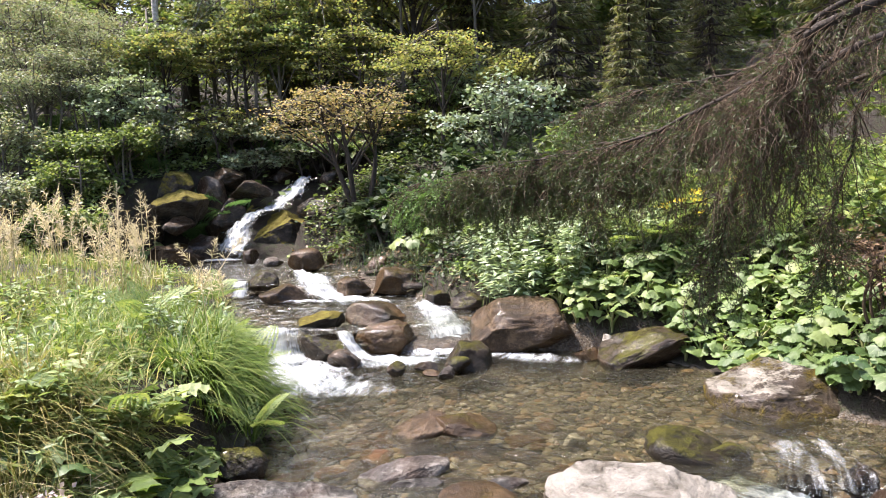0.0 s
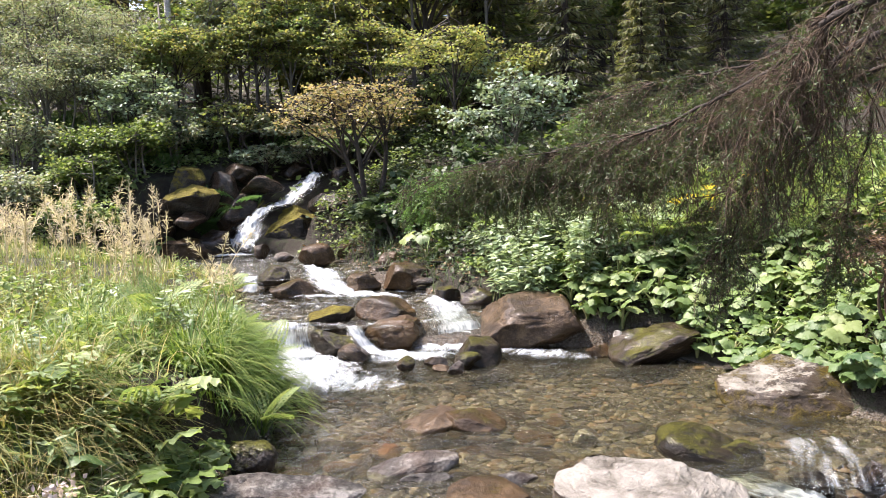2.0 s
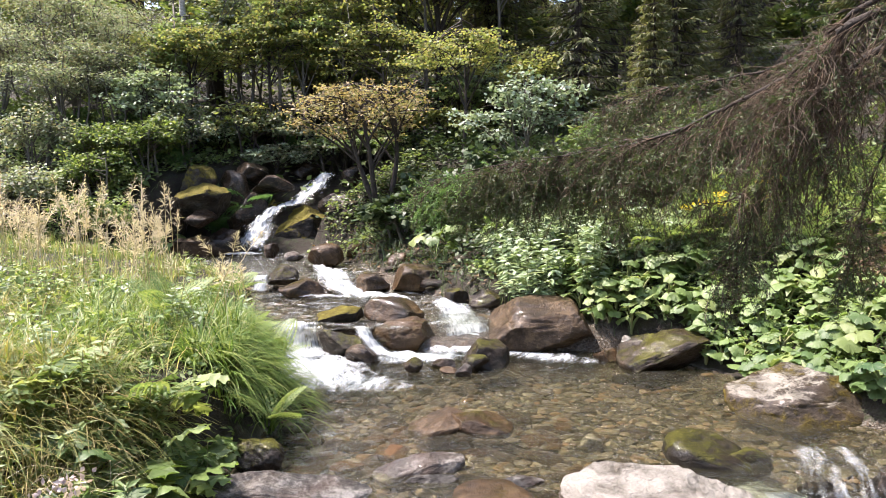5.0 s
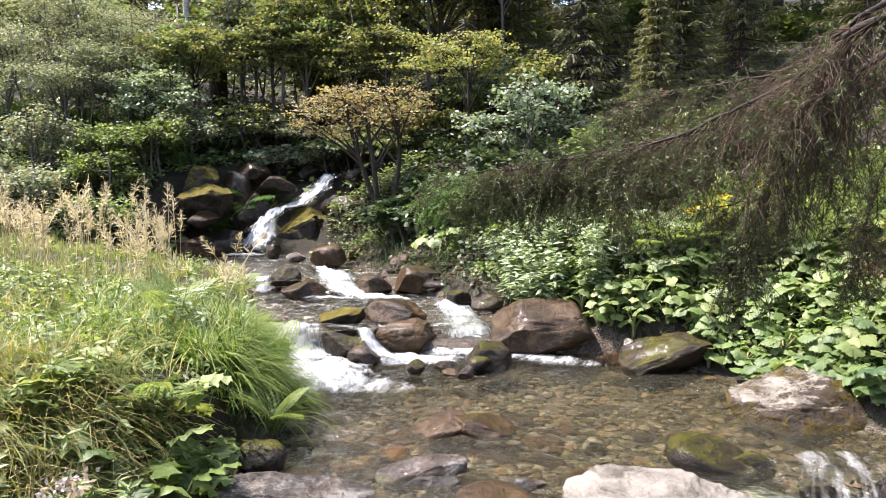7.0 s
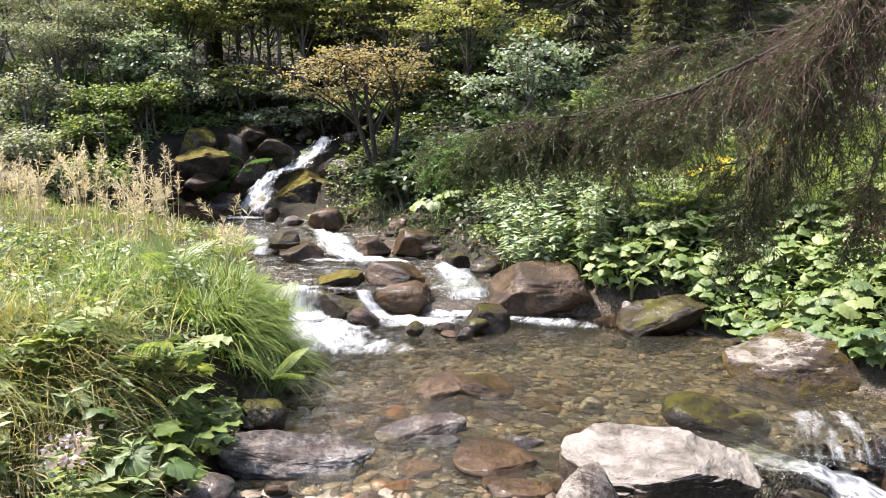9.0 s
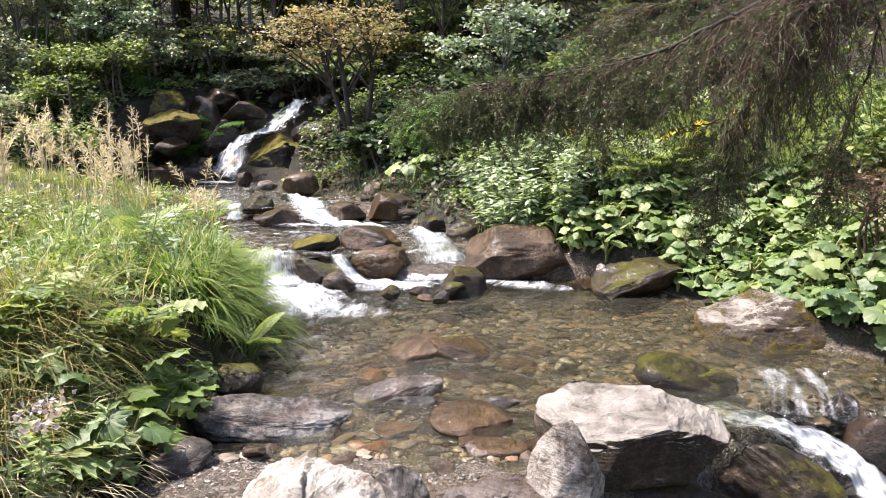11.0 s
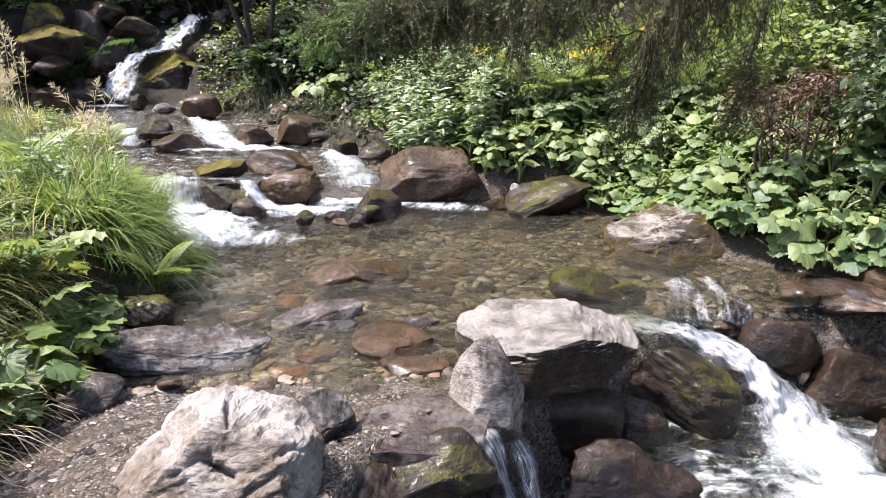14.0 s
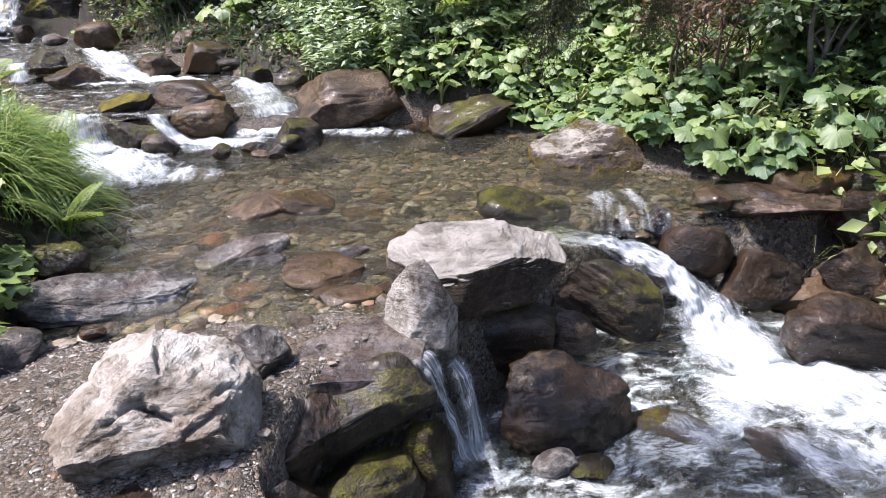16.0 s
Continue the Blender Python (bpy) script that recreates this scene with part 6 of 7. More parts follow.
def plume_grass(x, y, stems, height, seed):
    r = np.random.default_rng(seed)
    e = tagged(new("reed_grass"), "dry reed grass with pale feathery plumes", "grass")
    e.matrix_basis = pose(x, y, float(ground(x, y)))
    st, pl = Shape(), Shape()
    for _ in range(stems):
        a, b = r.normal(size=2) * 0.16
        h = height * r.uniform(0.75, 1.1)
        t = np.linspace(0, 1, 7)
        line = np.stack([a * h * t ** 2 + r.normal() * 0.1, b * h * t ** 2 + r.normal() * 0.1, h * t], 1)
        st.tube(line, 0.003, 3)
        n = 44
        u = r.uniform(0.74, 1.0, n)
        pos = np.stack([np.interp(u, t, line[:, i]) for i in range(3)], 1)
        al = unit(n) * 0.8 + np.array([a, b, 0.5])
        pl.slips(pos, al, unit(n), 0.075 * (1.12 - u) / 0.3 + 0.012, 0.006)
    part("stem", st, M_STRAW, e)
    part("plume", pl, M_PLUME, e, "pale feathery plumes")
    return e


for _i in range(34):
    _y = _r.uniform(6.0, 8.8)
    plume_grass(float(left_edge(_y)) - _r.uniform(0.9, 3.9), _y, 5, _r.uniform(0.65, 1.2), 1100 + _i)
for _i, (_x, _y) in enumerate(((-1.62, 5.3), (-1.9, 6.2), (-1.75, 5.0), (-2.3, 7.4), (-2.05, 6.8))):
    plume_grass(_x, _y, 2, 0.75, 1150 + _i)


# ---------------------------------------------------------------- shrubs and trees
def broadleaf(name, label, x, y, stems, height, centre, radius, nleaf, leaf, leaf_mat, bark, seed, flat=0.35, category="shrub", stem_r=0.03, lean=(0, 0), width=0.6, z=None, full=1.0, limbs=18):
    """A shrub or tree: stems that fork into limbs and twigs, and sprays of leaves round the twigs."""
    r = np.random.default_rng(seed)
    e = tagged(new(name), label, category)
    e.matrix_basis = pose(x, y, float(ground(x, y)) - 0.05 if z is None else z)
    wood, lv = Shape(), Shape()
    centre, radius = np.array(centre, dtype=float), np.array(radius, dtype=float)
    ends = []
    for s in range(stems):
        a = 6.28 * s / stems + r.uniform(-0.4, 0.4)
        foot = np.array([math.cos(a), math.sin(a), 0]) * (0.12 if stems > 1 else 0) * r.uniform(0.4, 1.4)
        top = centre + radius * np.array([math.cos(a) * 0.35, math.sin(a) * 0.35, 0.45]) * (1 if stems > 1 else 0.2) + r.normal(size=3) * 0.08
        if stems == 1:
            top = np.array([lean[0], lean[1], height])
        mid = foot * 0.5 + top * 0.5 + r.normal(size=3) * 0.1 - np.array([0, 0, 0.05])
        line = curve([foot, mid, top], 12)
        wood.tube(line, stem_r * (1 - 0.75 * np.linspace(0, 1, 12)), 7)
        nl = int(limbs / max(1, stems) ** 0.6)
        for _ in range(nl):
            u = r.uniform(0.35, 1.0)
            start = np.array([np.interp(u, np.linspace(0, 1, 12), line[:, i]) for i in range(3)])
            d = unit(1)[0]
            d[2] = abs(d[2]) * 0.8 - 0.15
            end = centre + radius * d * r.uniform(0.45, 1.0) ** 0.5
            m = (start + end) / 2 + np.array([0, 0, 0.12 * radius[2]])
            limb = curve([start, m, end], 8)
            wood.tube(limb[::7] if y < 0 else limb[[0, 2, 4, 7]], (stem_r * 0.4 * (1 - 0.85 * np.linspace(0, 1, 8)))[::7] if y < 0 else (stem_r * 0.4 * (1 - 0.85 * np.linspace(0, 1, 8)))[[0, 2, 4, 7]], 4)
            for _ in range(6):
                q = limb[int(r.integers(3, 8))]
                tip = q + unit(1)[0] * np.array([1, 1, flat]) * radius.mean() * r.uniform(0.15, 0.42)
                wood.tube(np.stack([q, tip]), [stem_r * 0.12, stem_r * 0.03], 3)
                ends.append((q, tip))
    per = max(1, int(nleaf / len(ends)))
    for q, tip in ends:
        n = int(per * r.uniform(0.5, 1.5) * full)
        u = r.uniform(0.25, 1.1, n)[:, None]
        spread_ = radius.mean() * 0.085
        pos = q + (tip - q) * u + r.normal(size=(n, 3)) * spread_ * np.array([1, 1, max(0.12, flat)])
        al = (tip - q) / (np.linalg.norm(tip - q) + 1e-6) * 0.6 + unit(n) * np.array([1, 1, 0.5]) + np.array([0, 0, -0.25])
        up = np.tile((0, 0, 1.0), (n, 1)) + r.normal(size=(n, 3)) * 0.45
        L = leaf * r.uniform(0.6, 1.15, n)
        (lv.slips if y > 6 or y < 3 else lv.leaves)(pos, al, up, L, L * width * (1.3 if y > 6 or y < 3 else 1.0))
    part("trunk", wood, bark, e)
    part("crown", lv, leaf_mat, e)
    return e


# behind the fall, from the meadow to the shaded slope
for _i, (_x, _y, _h, _w) in enumerate(((-9.6, 14.4, 2.9, 1.5), (-7.8, 14.0, 2.9, 1.4), (-6.9, 14.3, 2.8, 1.3), (-10.8, 14.0, 3.6, 1.7), (-8.4, 15.2, 3.9, 1.7), (-6.9, 15.0, 3.6, 1.3), (-13.2, 14.6, 3.4, 1.7))):
    broadleaf("willow_shrub", "grey-green willow shrub with small silvery leaves", _x, _y, 6, _h, (0, 0, _h * 0.5), (_w, _w * 0.9, _h * 0.52), 9500, 0.058, M_WILLOW, M_GREYBARK, 1200 + _i, flat=0.3, width=0.45)
for _i, (_x, _y, _h) in enumerate(((-7.2, 11.6, 1.3), (-8.2, 11.2, 1.5), (-6.4, 12.4, 1.2), (-9.4, 11.8, 1.7), (-7.6, 12.6, 1.7), (-5.8, 13.2, 1.2), (-10.4, 12.2, 1.9), (-5.4, 13.9, 1.4), (-6.6, 12.9, 1.2), (-7.9, 12.0, 1.1), (-9.0, 11.0, 1.1), (-6.2, 11.6, 0.8))):
    broadleaf("leafy_shrub", "low dark green shrub beside the stream", _x, _y, 5, _h, (0, 0, _h * 0.6), (0.85, 0.75, _h * 0.5), 3400, 0.07, (M_WILLOW, M_WILLOW, M_HERB)[_i % 3], M_GREYBARK, 1220 + _i, flat=0.6)
broadleaf("birch_tree", "slender birch with a pale trunk", -6.15, 16.0, 1, 8.0, (0, 0, 6.6), (1.6, 1.5, 2.2), 1200, 0.08, M_YELLOW, M_PALEBARK, 1231, category="tree", stem_r=0.1)
for _i, (_x, _y, _h, _c) in enumerate(((-2.4, 16.6, 5.4, 3.4), (-0.3, 15.8, 5.2, 3.2), (-4.0, 19.0, 6.5, 3.6))):
    broadleaf("maple_tree", "young maple with yellowing green leaves", _x, _y, 1, _h, (0, 0, _c), (2.0, 1.7, 2.0), 8500, 0.068, (M_YELLOW, M_SHADE)[_i > 1], M_BARK, 1240 + _i, flat=0.16, category="tree", stem_r=0.085, width=0.8, limbs=40)
for _i, (_x, _y, _h, _c) in enumerate(((-4.0, 15.3, 3.0, 1.9), (-1.6, 14.6, 3.4, 2.2), (0.2, 13.4, 2.8, 1.8), (-5.6, 15.0, 2.8, 1.8))):
    broadleaf("maple_tree", "slender maple sapling with thin yellow-green leaves", _x, _y, 1, _h, (0, 0, _c), (1.4, 1.1, 1.1), 3600, 0.06, M_YELLOW, M_BARK, 2700 + _i, flat=0.12, category="tree", stem_r=0.04, width=0.8, limbs=26)
broadleaf("maple_tree", "small maple in orange and yellow autumn leaf", -1.3, 12.2, 3, 2.2, (-0.2, -0.1, 1.6), (1.45, 1.15, 1.05), 5200, 0.052, M_MAPLE, M_BARK, 1250, flat=0.2, category="tree", stem_r=0.06, width=0.8, limbs=26)
broadleaf("leafy_shrub", "pale silver-leaved shrub on the slope", 1.3, 11.6, 4, 2.2, (0.0, 0, 1.55), (1.2, 0.9, 1.05), 2300, 0.075, M_SILVER, M_GREYBARK, 1251, flat=0.3, width=0.8, limbs=12)
for _i, (_x, _y, _h) in enumerate(((-0.2, 11.3, 1.0), (0.3, 10.3, 0.9), (0.9, 10.8, 1.3), (-0.8, 11.0, 0.8), (2.5, 11.0, 1.5), (3.8, 10.5, 1.5), (5.2, 10.4, 1.6), (6.8, 9.8, 1.7))):
    # The first four shrubs carry the tree shade in their leaf colour.
    broadleaf("leafy_shrub", "green leafy shrub on the shaded bank", _x, _y, 4, _h, (0, 0, _h * 0.55), (0.8, 0.7, _h * 0.5), 2600, 0.12, M_DARKSHADED if _i < 4 else M_HERB, M_GREYBARK, 1260 + _i, flat=0.4, width=0.75)
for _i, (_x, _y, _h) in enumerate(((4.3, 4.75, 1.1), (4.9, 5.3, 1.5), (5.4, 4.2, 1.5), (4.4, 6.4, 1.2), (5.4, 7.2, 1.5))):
    broadleaf("leafy_shrub", "green bramble shrub at the edge of the wood", _x, _y, 5, _h, (0, 0, _h * 0.55), (0.75, 0.7, _h * 0.5), 3200, 0.09, M_HERB if _i > 2 else M_DARKSHADED, M_GREYBARK, 1280 + _i, flat=0.5, width=0.6)
broadleaf("dead_shrub", "withered shrub with curled brown leaves", 3.55, 5.2, 9, 1.1, (0, -0.05, 0.72), (0.8, 0.5, 0.5), 1500, 0.055, M_DEAD, M_TWIG, 1290, flat=0.8, stem_r=0.017, limbs=26, width=0.42)


for _i in range(13):
    _x, _y = -6.6 + 8.2 * (_i + _r.uniform(-0.3, 0.3)) / 12, _r.uniform(15.0, 16.4)
    _h = 2.8 + 3.2 * (_x + 7) / 8.6 + _r.uniform(-0.3, 0.5)
    broadleaf("maple_tree", "young maple with thin layers of yellow-green leaves", _x, _y, 1, _h, (0, 0, _h * 0.55), (1.2, 0.9, _h * 0.42), 4200, 0.075, (M_YELLOW, M_GOUT, M_YELLOW, M_WILLOW)[_i % 4], M_GREYBARK, 2900 + _i, flat=0.14, category="tree", stem_r=0.05, width=0.8, limbs=26)
for _i in range(26):
    _x, _y = _r.uniform(-6.2, 2.4), _r.uniform(13.7, 15.6)
    _h = _r.uniform(0.9, 2.3)
    if -5.0 < _x < -2.0:
        _y, _h = _y * 0.4 + 9.0, _h * 0.7
    broadleaf("leafy_shrub", "thin young growth in the shade of the trees", _x, _y, 3, _h, (0, 0, _h * 0.55), (0.8, 0.7, _h * 0.5), 1500, 0.08, (M_GOUT, M_WILLOW, M_PALEHERB, M_YELLOW)[_i % 4], M_BARK, 2600 + _i, flat=0.25, width=0.7)
for _i in range(30):
    _x, _y = (_r.uniform(-14, 14), _r.uniform(16.0, 21.0)) if _i > 7 else (_r.uniform(-7, 0.5), _r.uniform(18.0, 20.5))
    _h = _r.uniform(2.2, 4.5)
    broadleaf("sapling_tree", "young broadleaf sapling under the spruces", _x, _y, 2, _h, (0, 0, _h * 0.65), (1.3, 1.2, _h * 0.42), 2100, 0.14, (M_SHADE, M_YELLOW, M_HERB)[_i % 3], M_GREYBARK, 1400 + _i, flat=0.25, category="tree", width=0.75)


def spruce_mesh(height, reach, seed, first=0.08, rows=28, per=8, fine=1.0):
    """Trunk, limbs and needle sprays of a spruce: whorls of drooping limbs with hanging side twigs."""
    r = np.random.default_rng(seed)
    trunk, nd = Shape(), Shape()
    t = np.linspace(0, 1, 14)
    trunk.tube(np.stack([0.06 * np.sin(t * 5 + seed), 0.06 * np.cos(t * 4), t * height], 1), 0.017 * height * (1 - t) ** 0.8 + 0.01, 9)
    for k in range(rows):
        u = first + (0.985 - first) * (k / rows)
        z = height * u
        ln = reach * (1 - u) ** 0.75 * (0.6 if u < first + 0.1 else 1)
        for j in range(per):
            if r.uniform() < 0.12:
                continue
            a = 6.28 * (j / per) + r.uniform(-0.3, 0.3) + k
            L = ln * r.uniform(0.65, 1.1)
            s = np.linspace(0, 1, 7)
            out = np.array([math.cos(a), math.sin(a), 0])
            side = np.array([-math.sin(a), math.cos(a), 0])
            line = np.array([0, 0, z]) + out * (s * L)[:, None] + np.array([0, 0, 1.0]) * (L * (-0.42 * s + 0.22 * s ** 2))[:, None]
            trunk.tube(line[::3], 0.02 * (1 - s[::3]) + 0.004, 3)
            n = int((9 + 9 * L) * fine)
            q = r.uniform(0.15, 1.0, n)
            pos = np.stack([np.interp(q, s, line[:, i]) for i in range(3)], 1)
            sg = r.choice([-1, 1], n)[:, None]
            reach_ = r.uniform(0, 0.34, (n, 1)) * L * (1.05 - q[:, None])
            pos = pos + side * sg * reach_ + out * reach_ * 0.5 - np.array([0, 0, 1.0]) * (reach_ * r.uniform(0.2, 0.9, (n, 1)))
            al = out * r.uniform(0.3, 1.2, (n, 1)) + side * sg * r.uniform(0.0, 0.8, (n, 1)) + np.array([0, 0, -1.0]) * r.uniform(0.0, 1.1, (n, 1))
            up = np.tile((0, 0, 1.0), (n, 1)) + r.normal(size=(n, 3)) * 0.6
            nd.slips(pos, al, up, r.uniform(0.15, 0.37, n) / fine ** 0.4, r.uniform(0.045, 0.093, n) / fine ** 0.6)
    a, b = trunk.mesh("trunk"), nd.mesh("crown")
    a.materials.append(M_BARK)
    b.materials.append(M_SPRUCE)
    return a, b


_SPRUCES = [spruce_mesh(17, 2.6, 1, 0.05), spruce_mesh(15, 2.3, 2, 0.12), spruce_mesh(19, 2.4, 3, 0.3, 24, 8), spruce_mesh(17, 2.9, 6, 0.05, 24, 7, 0.55), spruce_mesh(19, 3.0, 7, 0.08, 24, 7, 0.55)]
_SMALL = [spruce_mesh(6.0, 1.6, 4, 0.04, 22, 9, 4.0), spruce_mesh(4.2, 1.3, 5, 0.04, 18, 9, 4.0)]


def spruce(x, y, k, label, scale=1.0, turn=0.0, small=False):
    e = tagged(new("spruce_tree"), label, "tree", "spruce wood")
    e.matrix_basis = pose(x, y, float(ground(x, y)) - 0.1, 0, 0, turn) @ Matrix.Diagonal((scale, scale, scale, 1))
    trunk, crown = (_SMALL if small else _SPRUCES)[k]
    part("trunk", trunk, None, e)
    part("crown", crown, None, e)
    return e


def wood(r):
    spots = []
    tries = 0
    while len(spots) < 66 and tries < 9000:
        tries += 1
        y = 16.0 + 24 * r.uniform(0, 1) ** 1.1
        x = r.uniform(-0.85, 0.85) * (y + 3)
        if any((x - a) ** 2 + (y - b) ** 2 < 4.0 for a, b in spots):
            continue
        if y < 18.5 and -7.5 < x < -1 or y < 21 and x < -7:
            continue
        spots.append((x, y))
    for i, (x, y) in enumerate(spots):
        k = 2 if (x > 3 and y < 30 and i % 3) else int(r.integers(2))
        if y > 27:
            k = 3 + k % 2
        spruce(x, y, k, "tall dark spruce of the wood behind the stream" if k != 2 else "tall spruce with a bare lower trunk", r.uniform(0.85, 1.2), r.uniform(0, 360))
    # Trees out of view, added to close the clearing and cut sky light.
    for x, y in ((-12, -20), (-6, -16.5), (2.5, -15), (7, -12.5), (11, -15), (9.5, -8), (13.5, -4), (9.6, -2.5), (8.8, 2.0), (13, 4), (9.8, 5.6), (12, 9), (16, 7), (17, 0), (-17.5, -12), (-24, -5), (-27, 3), (-29, 9.5), (-32, 16), (0.5, -21), (15, -10)):
        spruce(x, y, 3 + int(r.integers(2)), "unseen tall spruce added round the clearing to block sky", r.uniform(0.9, 1.1), r.uniform(0, 360))
    for x, y in ((4.3, 19.5), (5.6, 23.0), (3.0, 24.0), (6.6, 20.0)):
        spruce(x, y, int(r.integers(2)), "tall dark spruce of the wood behind the stream", r.uniform(0.95, 1.15), r.uniform(0, 360))
    for x, y, k, s in ((0.9, 16.2, 0, 1.0), (2.6, 14.6, 0, 0.95), (4.6, 14.8, 1, 1.0), (6.2, 15.6, 0, 0.8), (8.0, 14.0, 1, 1.0), (-9.8, 18.8, 0, 1.2), (3.6, 12.8, 1, 0.7), (10.2, 12.6, 0, 0.9)):
        spruce(x, y, k, "young spruce with drooping branches on the slope", s, r.uniform(0, 360), True)


wood(np.random.default_rng(5))


# ---------------------------------------------------------------- the spruce bough over the water
def hanging_spruce():
    """A spruce beside the path; its low boughs hang out over the stream, bare and brown inside, needled at the ends."""
    r = np.random.default_rng(17)
    e = tagged(new("spruce_tree"), "old spruce with long bare drooping boughs over the water", "tree")
    e.matrix_basis = pose(5.2, 1.4, float(ground(5.2, 1.4)) - 0.1)
    foot = np.array([5.2, 1.4, float(ground(5.2, 1.4)) - 0.1])
    tr = Shape()
    t = np.linspace(0, 1, 12)
    tr.tube(np.stack([0.05 * np.sin(t * 5), 0.05 * np.cos(t * 4), t * 14.0], 1), 0.24 * (1 - t) ** 0.8 + 0.01, 12)
    part("trunk", tr, M_BARK, e)
    part("crown", spruce_mesh(14, 2.4, 9, 0.32, 20, 7, 0.6)[1], None, e)

    def bough(pts, r0, branches, hang, seed, green=0.5, tuft=0.88, start=0.22):
        """A limb with side branches that sweep on and droop, each with twigs, some still needled."""
        q = np.random.default_rng(seed)
        line = curve(np.array(pts) - foot, 50)
        s = np.linspace(0, 1, 50)
        limb, tw, nd, fresh = Shape(), Shape(), Shape(), Shape()
        line = line + np.cumsum(q.normal(size=(50, 3)) * 0.005, axis=0) * s[:, None]
        limb.tube(line, r0 * (1 - s) ** 1.4 + 0.0015, 8)
        for k in range(branches):
            u = start + (1 - start) * (k + q.uniform(0, 1)) / branches
            at = np.array([np.interp(u, s, line[:, i]) for i in range(3)])
            tang = line[min(49, int(u * 49) + 1)] - line[max(0, int(u * 49) - 1)]
            tang /= np.linalg.norm(tang)
            side = np.cross(tang, (0, 0, 1.0))
            sg = 1 if q.uniform() < 0.5 else -1
            L = np.interp(u, (0, 0.5, 0.7, 0.85, 1.0), hang) * q.uniform(0.45, 1.15)
            go = tang * q.uniform(0.1, 1.0) + side * sg * q.uniform(0.05, 0.6) + np.array([0, 0, q.uniform(-0.9, 0.12)])
            go /= np.linalg.norm(go)
            n = 10
            v = np.linspace(0, 1, n)[:, None]
            sag = q.uniform(0.2, 1.1)
            bl = at + go * (v * L * (1 - 0.35 * v * sag)) + np.array([0, 0, -1.0]) * (v ** 1.7 * L * 0.75 * sag) + np.cumsum(q.normal(size=(n, 3)) * 0.013, axis=0) * v
            tw.tube(bl, (0.0011 + 0.0022 * L) * (1 - v[:, 0]) ** 0.8 + 0.0006, 3)
            alive = q.uniform() < green + 1.1 * (u - 0.7)
            m = int(7 + 30 * L)
            for j in range(m):
                w = 0.12 + 0.88 * (j + q.uniform(0, 1)) / m
                b = np.array([np.interp(w, v[:, 0], bl[:, i]) for i in range(3)])
                i0 = min(n - 1, int(w * (n - 1)) + 1)
                ax = bl[i0] - bl[i0 - 1]
                ax /= np.linalg.norm(ax) + 1e-9
                out = np.cross(ax, q.normal(size=3))
                out /= np.linalg.norm(out) + 1e-9
                dd = ax * 0.5 + out * 0.95 + np.array([0, 0, -q.uniform(0.0, 0.55)])
                dd /= np.linalg.norm(dd)
                l2 = q.uniform(0.05, 0.17) * (0.7 + 0.5 * L) * (1.15 - 0.5 * w)
                end = b + dd * l2 + np.array([0, 0, -0.25 * l2])
                tw.tube(np.stack([b, b + dd * l2 * 0.55, end]), [0.0011, 0.0008, 0.0005], 3)
                if alive and q.uniform() < 0.85 or q.uniform() < 0.12:
                    nn = int(l2 * (380 if green < 0.9 else 700))
                    f = q.uniform(0.05, 1, nn)[:, None]
                    al = dd * 0.8 + unit(nn)
                    bright = u > tuft and q.uniform() < 0.7
                    (fresh if bright else nd).slips(b + (end - b) * f, al, unit(nn), q.uniform(0.011, 0.02, nn), 0.0032)
        ob = part("limb", limb, M_LIMB, e)
        tagged(part("twigwork", tw, M_TWIG, ob, "bare brown hanging twigs"), kind="stuff")
        tagged(part("needle_cover", nd, M_NEEDLE, ob, "sparse dark green needles"), kind="stuff")
        if fresh.n:
            tagged(part("shoot_tip", fresh, M_TIP, ob, "fresh green shoots at the tip"), kind="stuff")

    # the long bough, its upper fork, and the ones that hang lower
    bough([(5.2, 1.5, 3.5), (3.2, 1.7, 2.8), (1.9, 1.86, 2.32), (1.19, 2.0, 2.05), (1.13, 2.05, 2.0), (1.08, 2.1, 1.96), (1.04, 2.18, 1.92), (0.96, 2.3, 1.88), (0.85, 2.42, 1.83), (0.72, 2.55, 1.8), (0.54, 2.7, 1.78), (0.31, 2.9, 1.75), (0.05, 3.15, 1.69)], 0.015, 200, (0.32, 0.32, 0.26, 0.2, 0.14), 41, 0.4, 0.9)
    bough([(5.2, 1.5, 3.8), (3.2, 1.8, 3.0), (1.9, 2.05, 2.42), (1.31, 2.2, 2.13), (1.24, 2.25, 2.08), (1.18, 2.35, 2.01), (1.15, 2.45, 1.99), (1.07, 2.6, 1.98), (0.94, 2.75, 1.98), (0.84, 2.9, 1.97), (0.71, 3.0, 1.93)], 0.011, 120, (0.3, 0.3, 0.3, 0.26, 0.14), 42, 0.4, 0.97)
    bough([(5.2, 1.5, 3.2), (3.3, 1.8, 2.6), (1.9, 2.0, 2.2), (1.26, 2.1, 1.99), (1.19, 2.2, 1.87), (1.12, 2.3, 1.76), (1.08, 2.4, 1.65), (1.05, 2.45, 1.49), (1.03, 2.48, 1.34)], 0.016, 70, (0.26, 0.28, 0.24, 0.18, 0.1), 43, 0.2, 2.0)
    bough([(5.2, 1.5, 3.1), (3.4, 1.9, 2.5), (2.1, 2.2, 2.12), (1.43, 2.3, 1.93), (1.34, 2.4, 1.76), (1.29, 2.5, 1.65), (1.17, 2.55, 1.59), (1.01, 2.6, 1.52)], 0.014, 46, (0.24, 0.26, 0.24, 0.17, 0.1), 44, 0.25, 2.0)
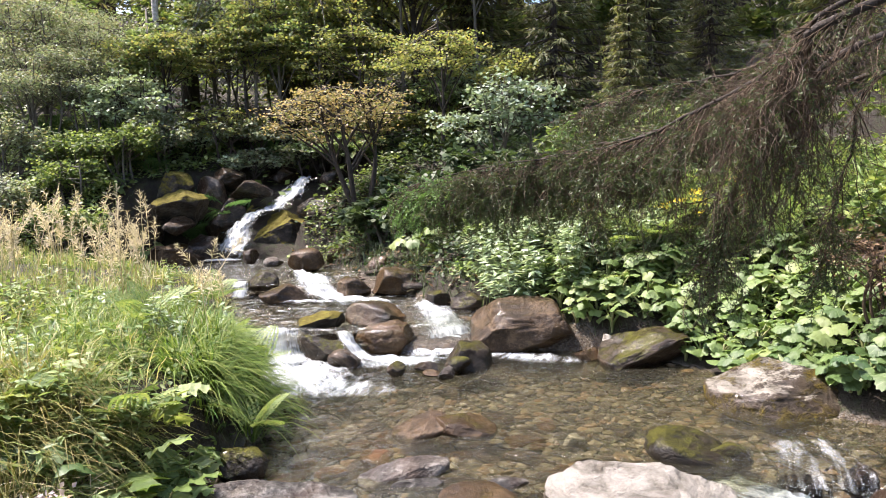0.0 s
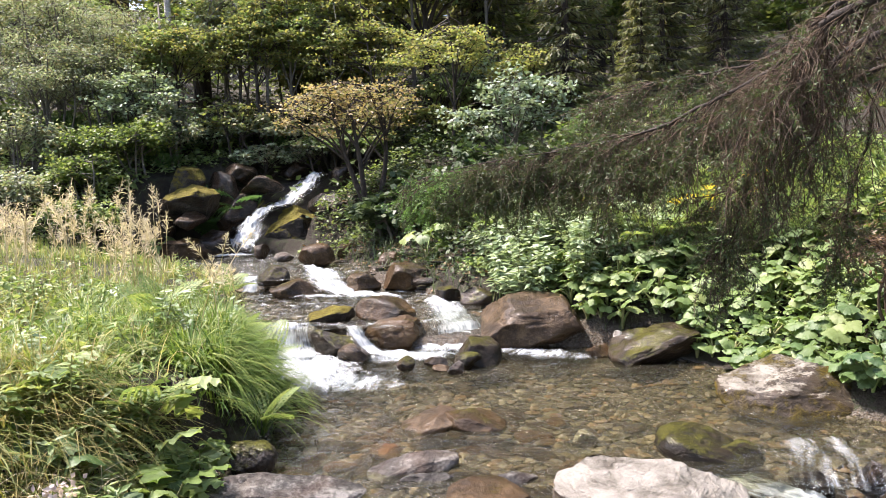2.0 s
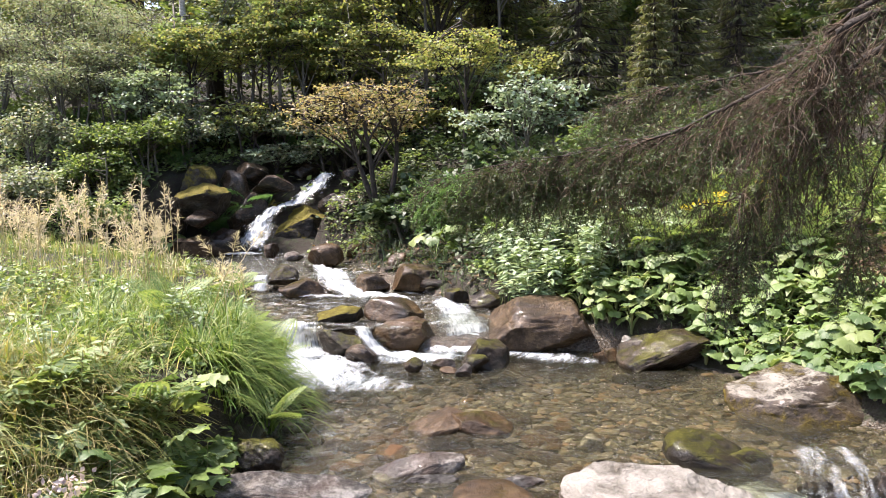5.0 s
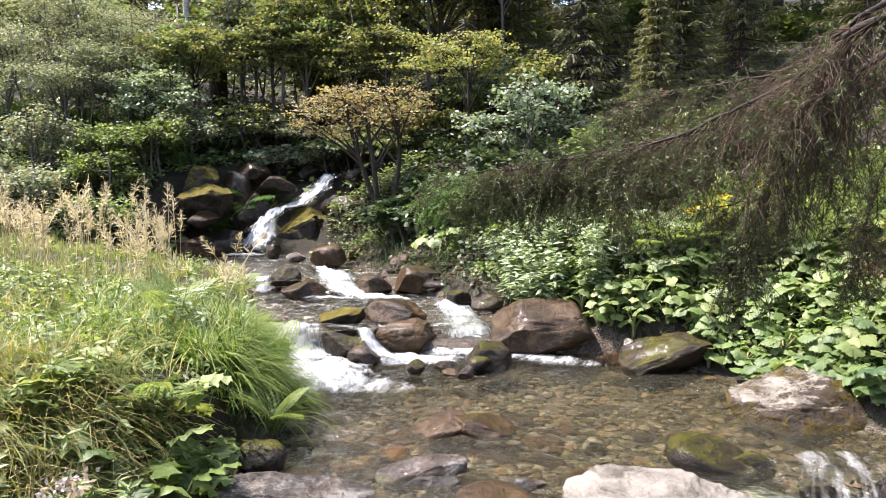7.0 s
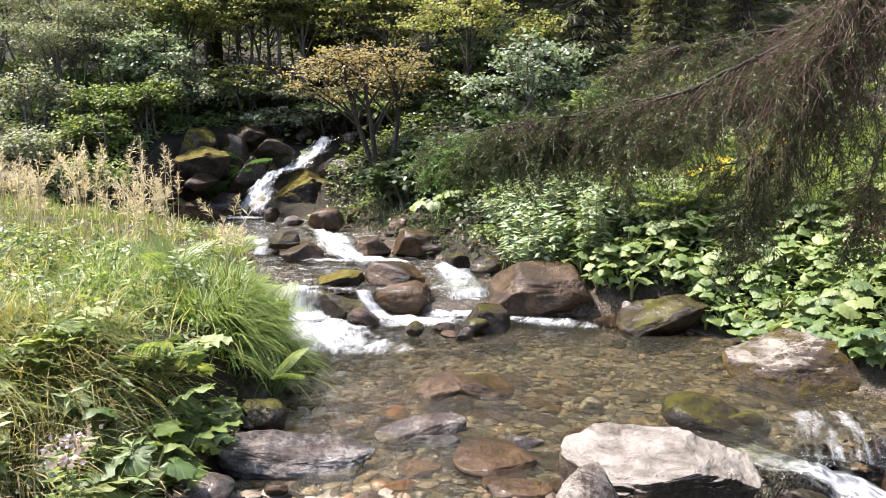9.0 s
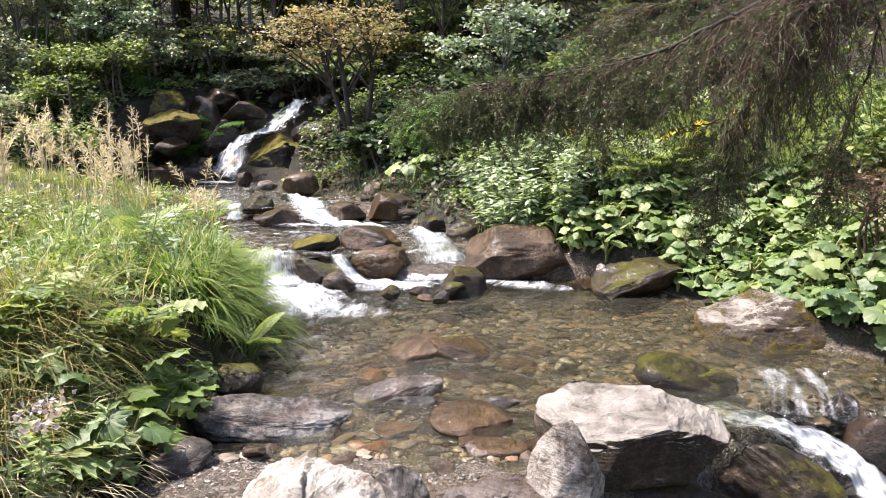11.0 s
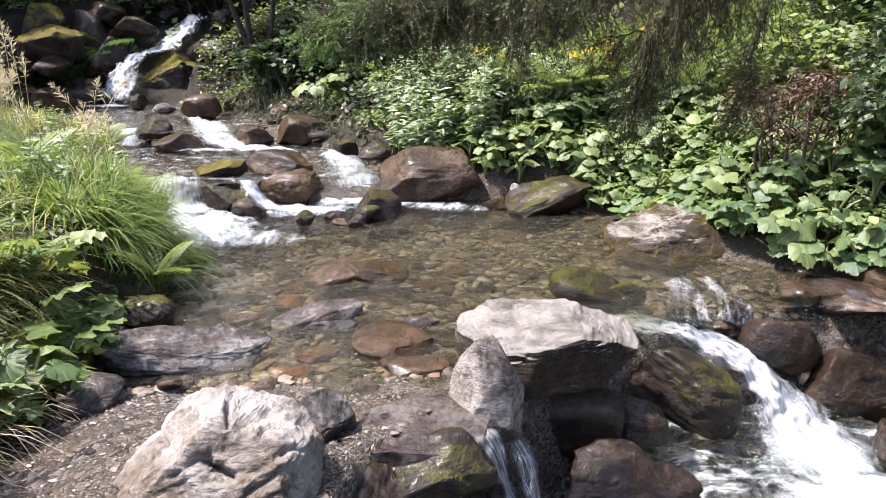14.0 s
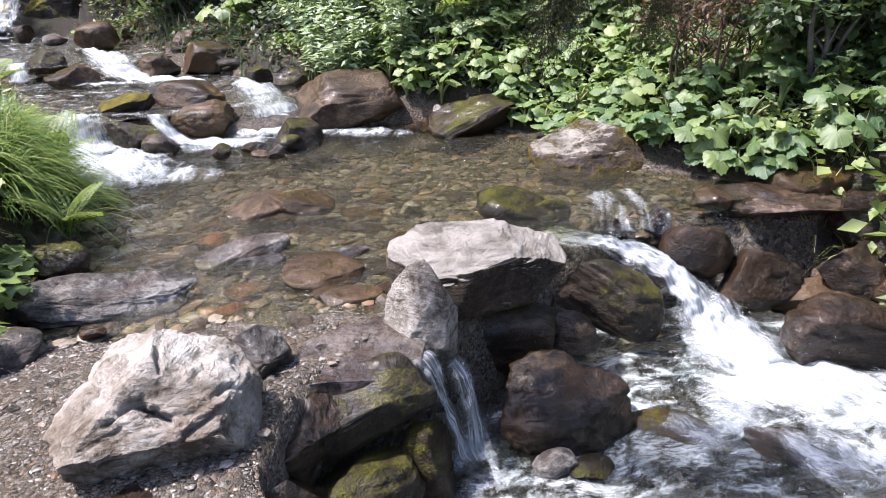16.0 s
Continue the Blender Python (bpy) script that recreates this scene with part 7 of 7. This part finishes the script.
    bough([(5.2, 1.5, 3.0), (3.6, 1.9, 2.45), (2.2, 2.2, 2.16), (1.49, 2.3, 1.98), (1.44, 2.4, 1.76), (1.43, 2.5, 1.59), (1.43, 2.55, 1.44)], 0.014, 38, (0.24, 0.26, 0.24, 0.18, 0.1), 45, 0.25, 2.0)
    bough([(0.94, 2.48, 1.83), (0.8, 2.6, 1.8), (0.54, 2.75, 1.76), (0.31, 2.9, 1.72), (0.04, 3.1, 1.66)], 0.007, 110, (0.2, 0.2, 0.18, 0.15, 0.09), 46, 0.95, 0.85, 0.05)
    bough([(1.05, 2.6, 1.78), (0.93, 2.7, 1.74), (0.73, 2.85, 1.69), (0.47, 3.0, 1.66), (0.2, 3.1, 1.64)], 0.006, 60, (0.18, 0.17, 0.15, 0.12, 0.07), 47, 0.95, 2.0, 0.05)


hanging_spruce()


# ---------------------------------------------------------------- the meadow behind
_a, _b = tussocks(300, 16, -7.0, 2.2, 0.0, 4.5, 430, 0.08, 0.3, (0.4, 1.4))
stuff("grass", blades(0, _a, (0.22, 0.55), (0.008, 0.018), _b, 431, 3), M_GRASS, "long meadow grass on the open bank", "grass")
_a, _b = tussocks(240, 16, -7.0, 4.2, 0.0, 3.6, 440, 0.08, 0.3, (0.4, 1.4), 1)
stuff("grass", blades(0, _a, (0.2, 0.5), (0.008, 0.018), _b, 441, 3), M_GRASS, "long grass along the shaded bank", "grass")
herb_layer("undergrowth", "mixed green herbs of the meadow", M_HERB, 11000, bank_strip(-12.0, 2.4, 0.0, 9.0, skew=1.6), 0.35, 0.16, 442)
herb_layer("undergrowth", "leafy herbs under the edge of the wood", M_SHADE, 11000, bank_strip(-12.0, 4.4, 0.1, 9.0, side=1, skew=1.6), 0.5, 0.18, 443)
herb_layer("undergrowth", "low green growth at the foot of the wood", M_SHADE, 6000, lambda r, n: (r.uniform(-26, 22, n), r.uniform(-26, -8, n)), 0.5, 0.3, 444)
for _i in range(16):
    _y = _r.uniform(-6, 3.6)
    butterbur(float(right_edge(_y)) + _r.uniform(0.2, 1.6), _y, 5, _r.uniform(0.25, 0.4), _r.uniform(0.16, 0.27), 2100 + _i)
for _i in range(34):
    _y = _r.uniform(-11, 0.4)
    _x = float(channel(_y)) + _r.uniform(-0.5, 0.2) if _i % 2 else float(right_edge(_y)) + _r.uniform(-0.5, 0.3)
    _s = _r.uniform(0.25, 0.75)
    boulder("boulder", "grey-brown boulder at the edge of the stream", _x, _y, float(ground(_x, _y)), _s, _s * 0.6, _s * 0.85, (M_ROCK, M_GREY, M_MOSSY)[_i % 3], turn=_r.uniform(0, 360), seed=2200 + _i, detail=3, category="boulder")
for _i in range(110):
    _y = _r.uniform(-7, 1.5)
    _x = float(left_edge(_y)) + _r.uniform(0.0, 1.0) ** 1.3 * (float(channel(_y)) - float(left_edge(_y)))
    if (_x - 0.2) ** 2 + (_y - 0.3) ** 2 < 0.3:
        continue
    _s = _r.uniform(0.08, 0.3) if _i % 6 else _r.uniform(0.3, 0.6)
    boulder("cobble", "loose grey-brown cobble on the gravel bar", _x, _y, float(ground(_x, _y)), _s, _s * 0.45, _s * 0.8, (M_ROCK, M_GREY, M_RED, M_PEBBLE)[_i % 4], turn=_r.uniform(0, 360), seed=2400 + _i, detail=2, category="cobble")
for _i, (_x, _y, _h) in enumerate(((-6.5, -6.0, 1.6), (-8.5, -3.0, 1.8), (-5.5, -10.0, 2.0), (6.8, -5.0, 1.8), (6.2, -1.0, 1.6), (6.6, 2.4, 1.9), (5.0, -9.0, 1.8), (-9.5, 3.5, 1.4))):
    broadleaf("leafy_shrub", "green shrub at the edge of the clearing", _x, _y, 5, _h, (0, 0, _h * 0.55), (0.9, 0.85, _h * 0.5), 1800, 0.13, (M_SHADE, M_HERB)[_i % 2], M_GREYBARK, 2300 + _i, flat=0.5, width=0.6)
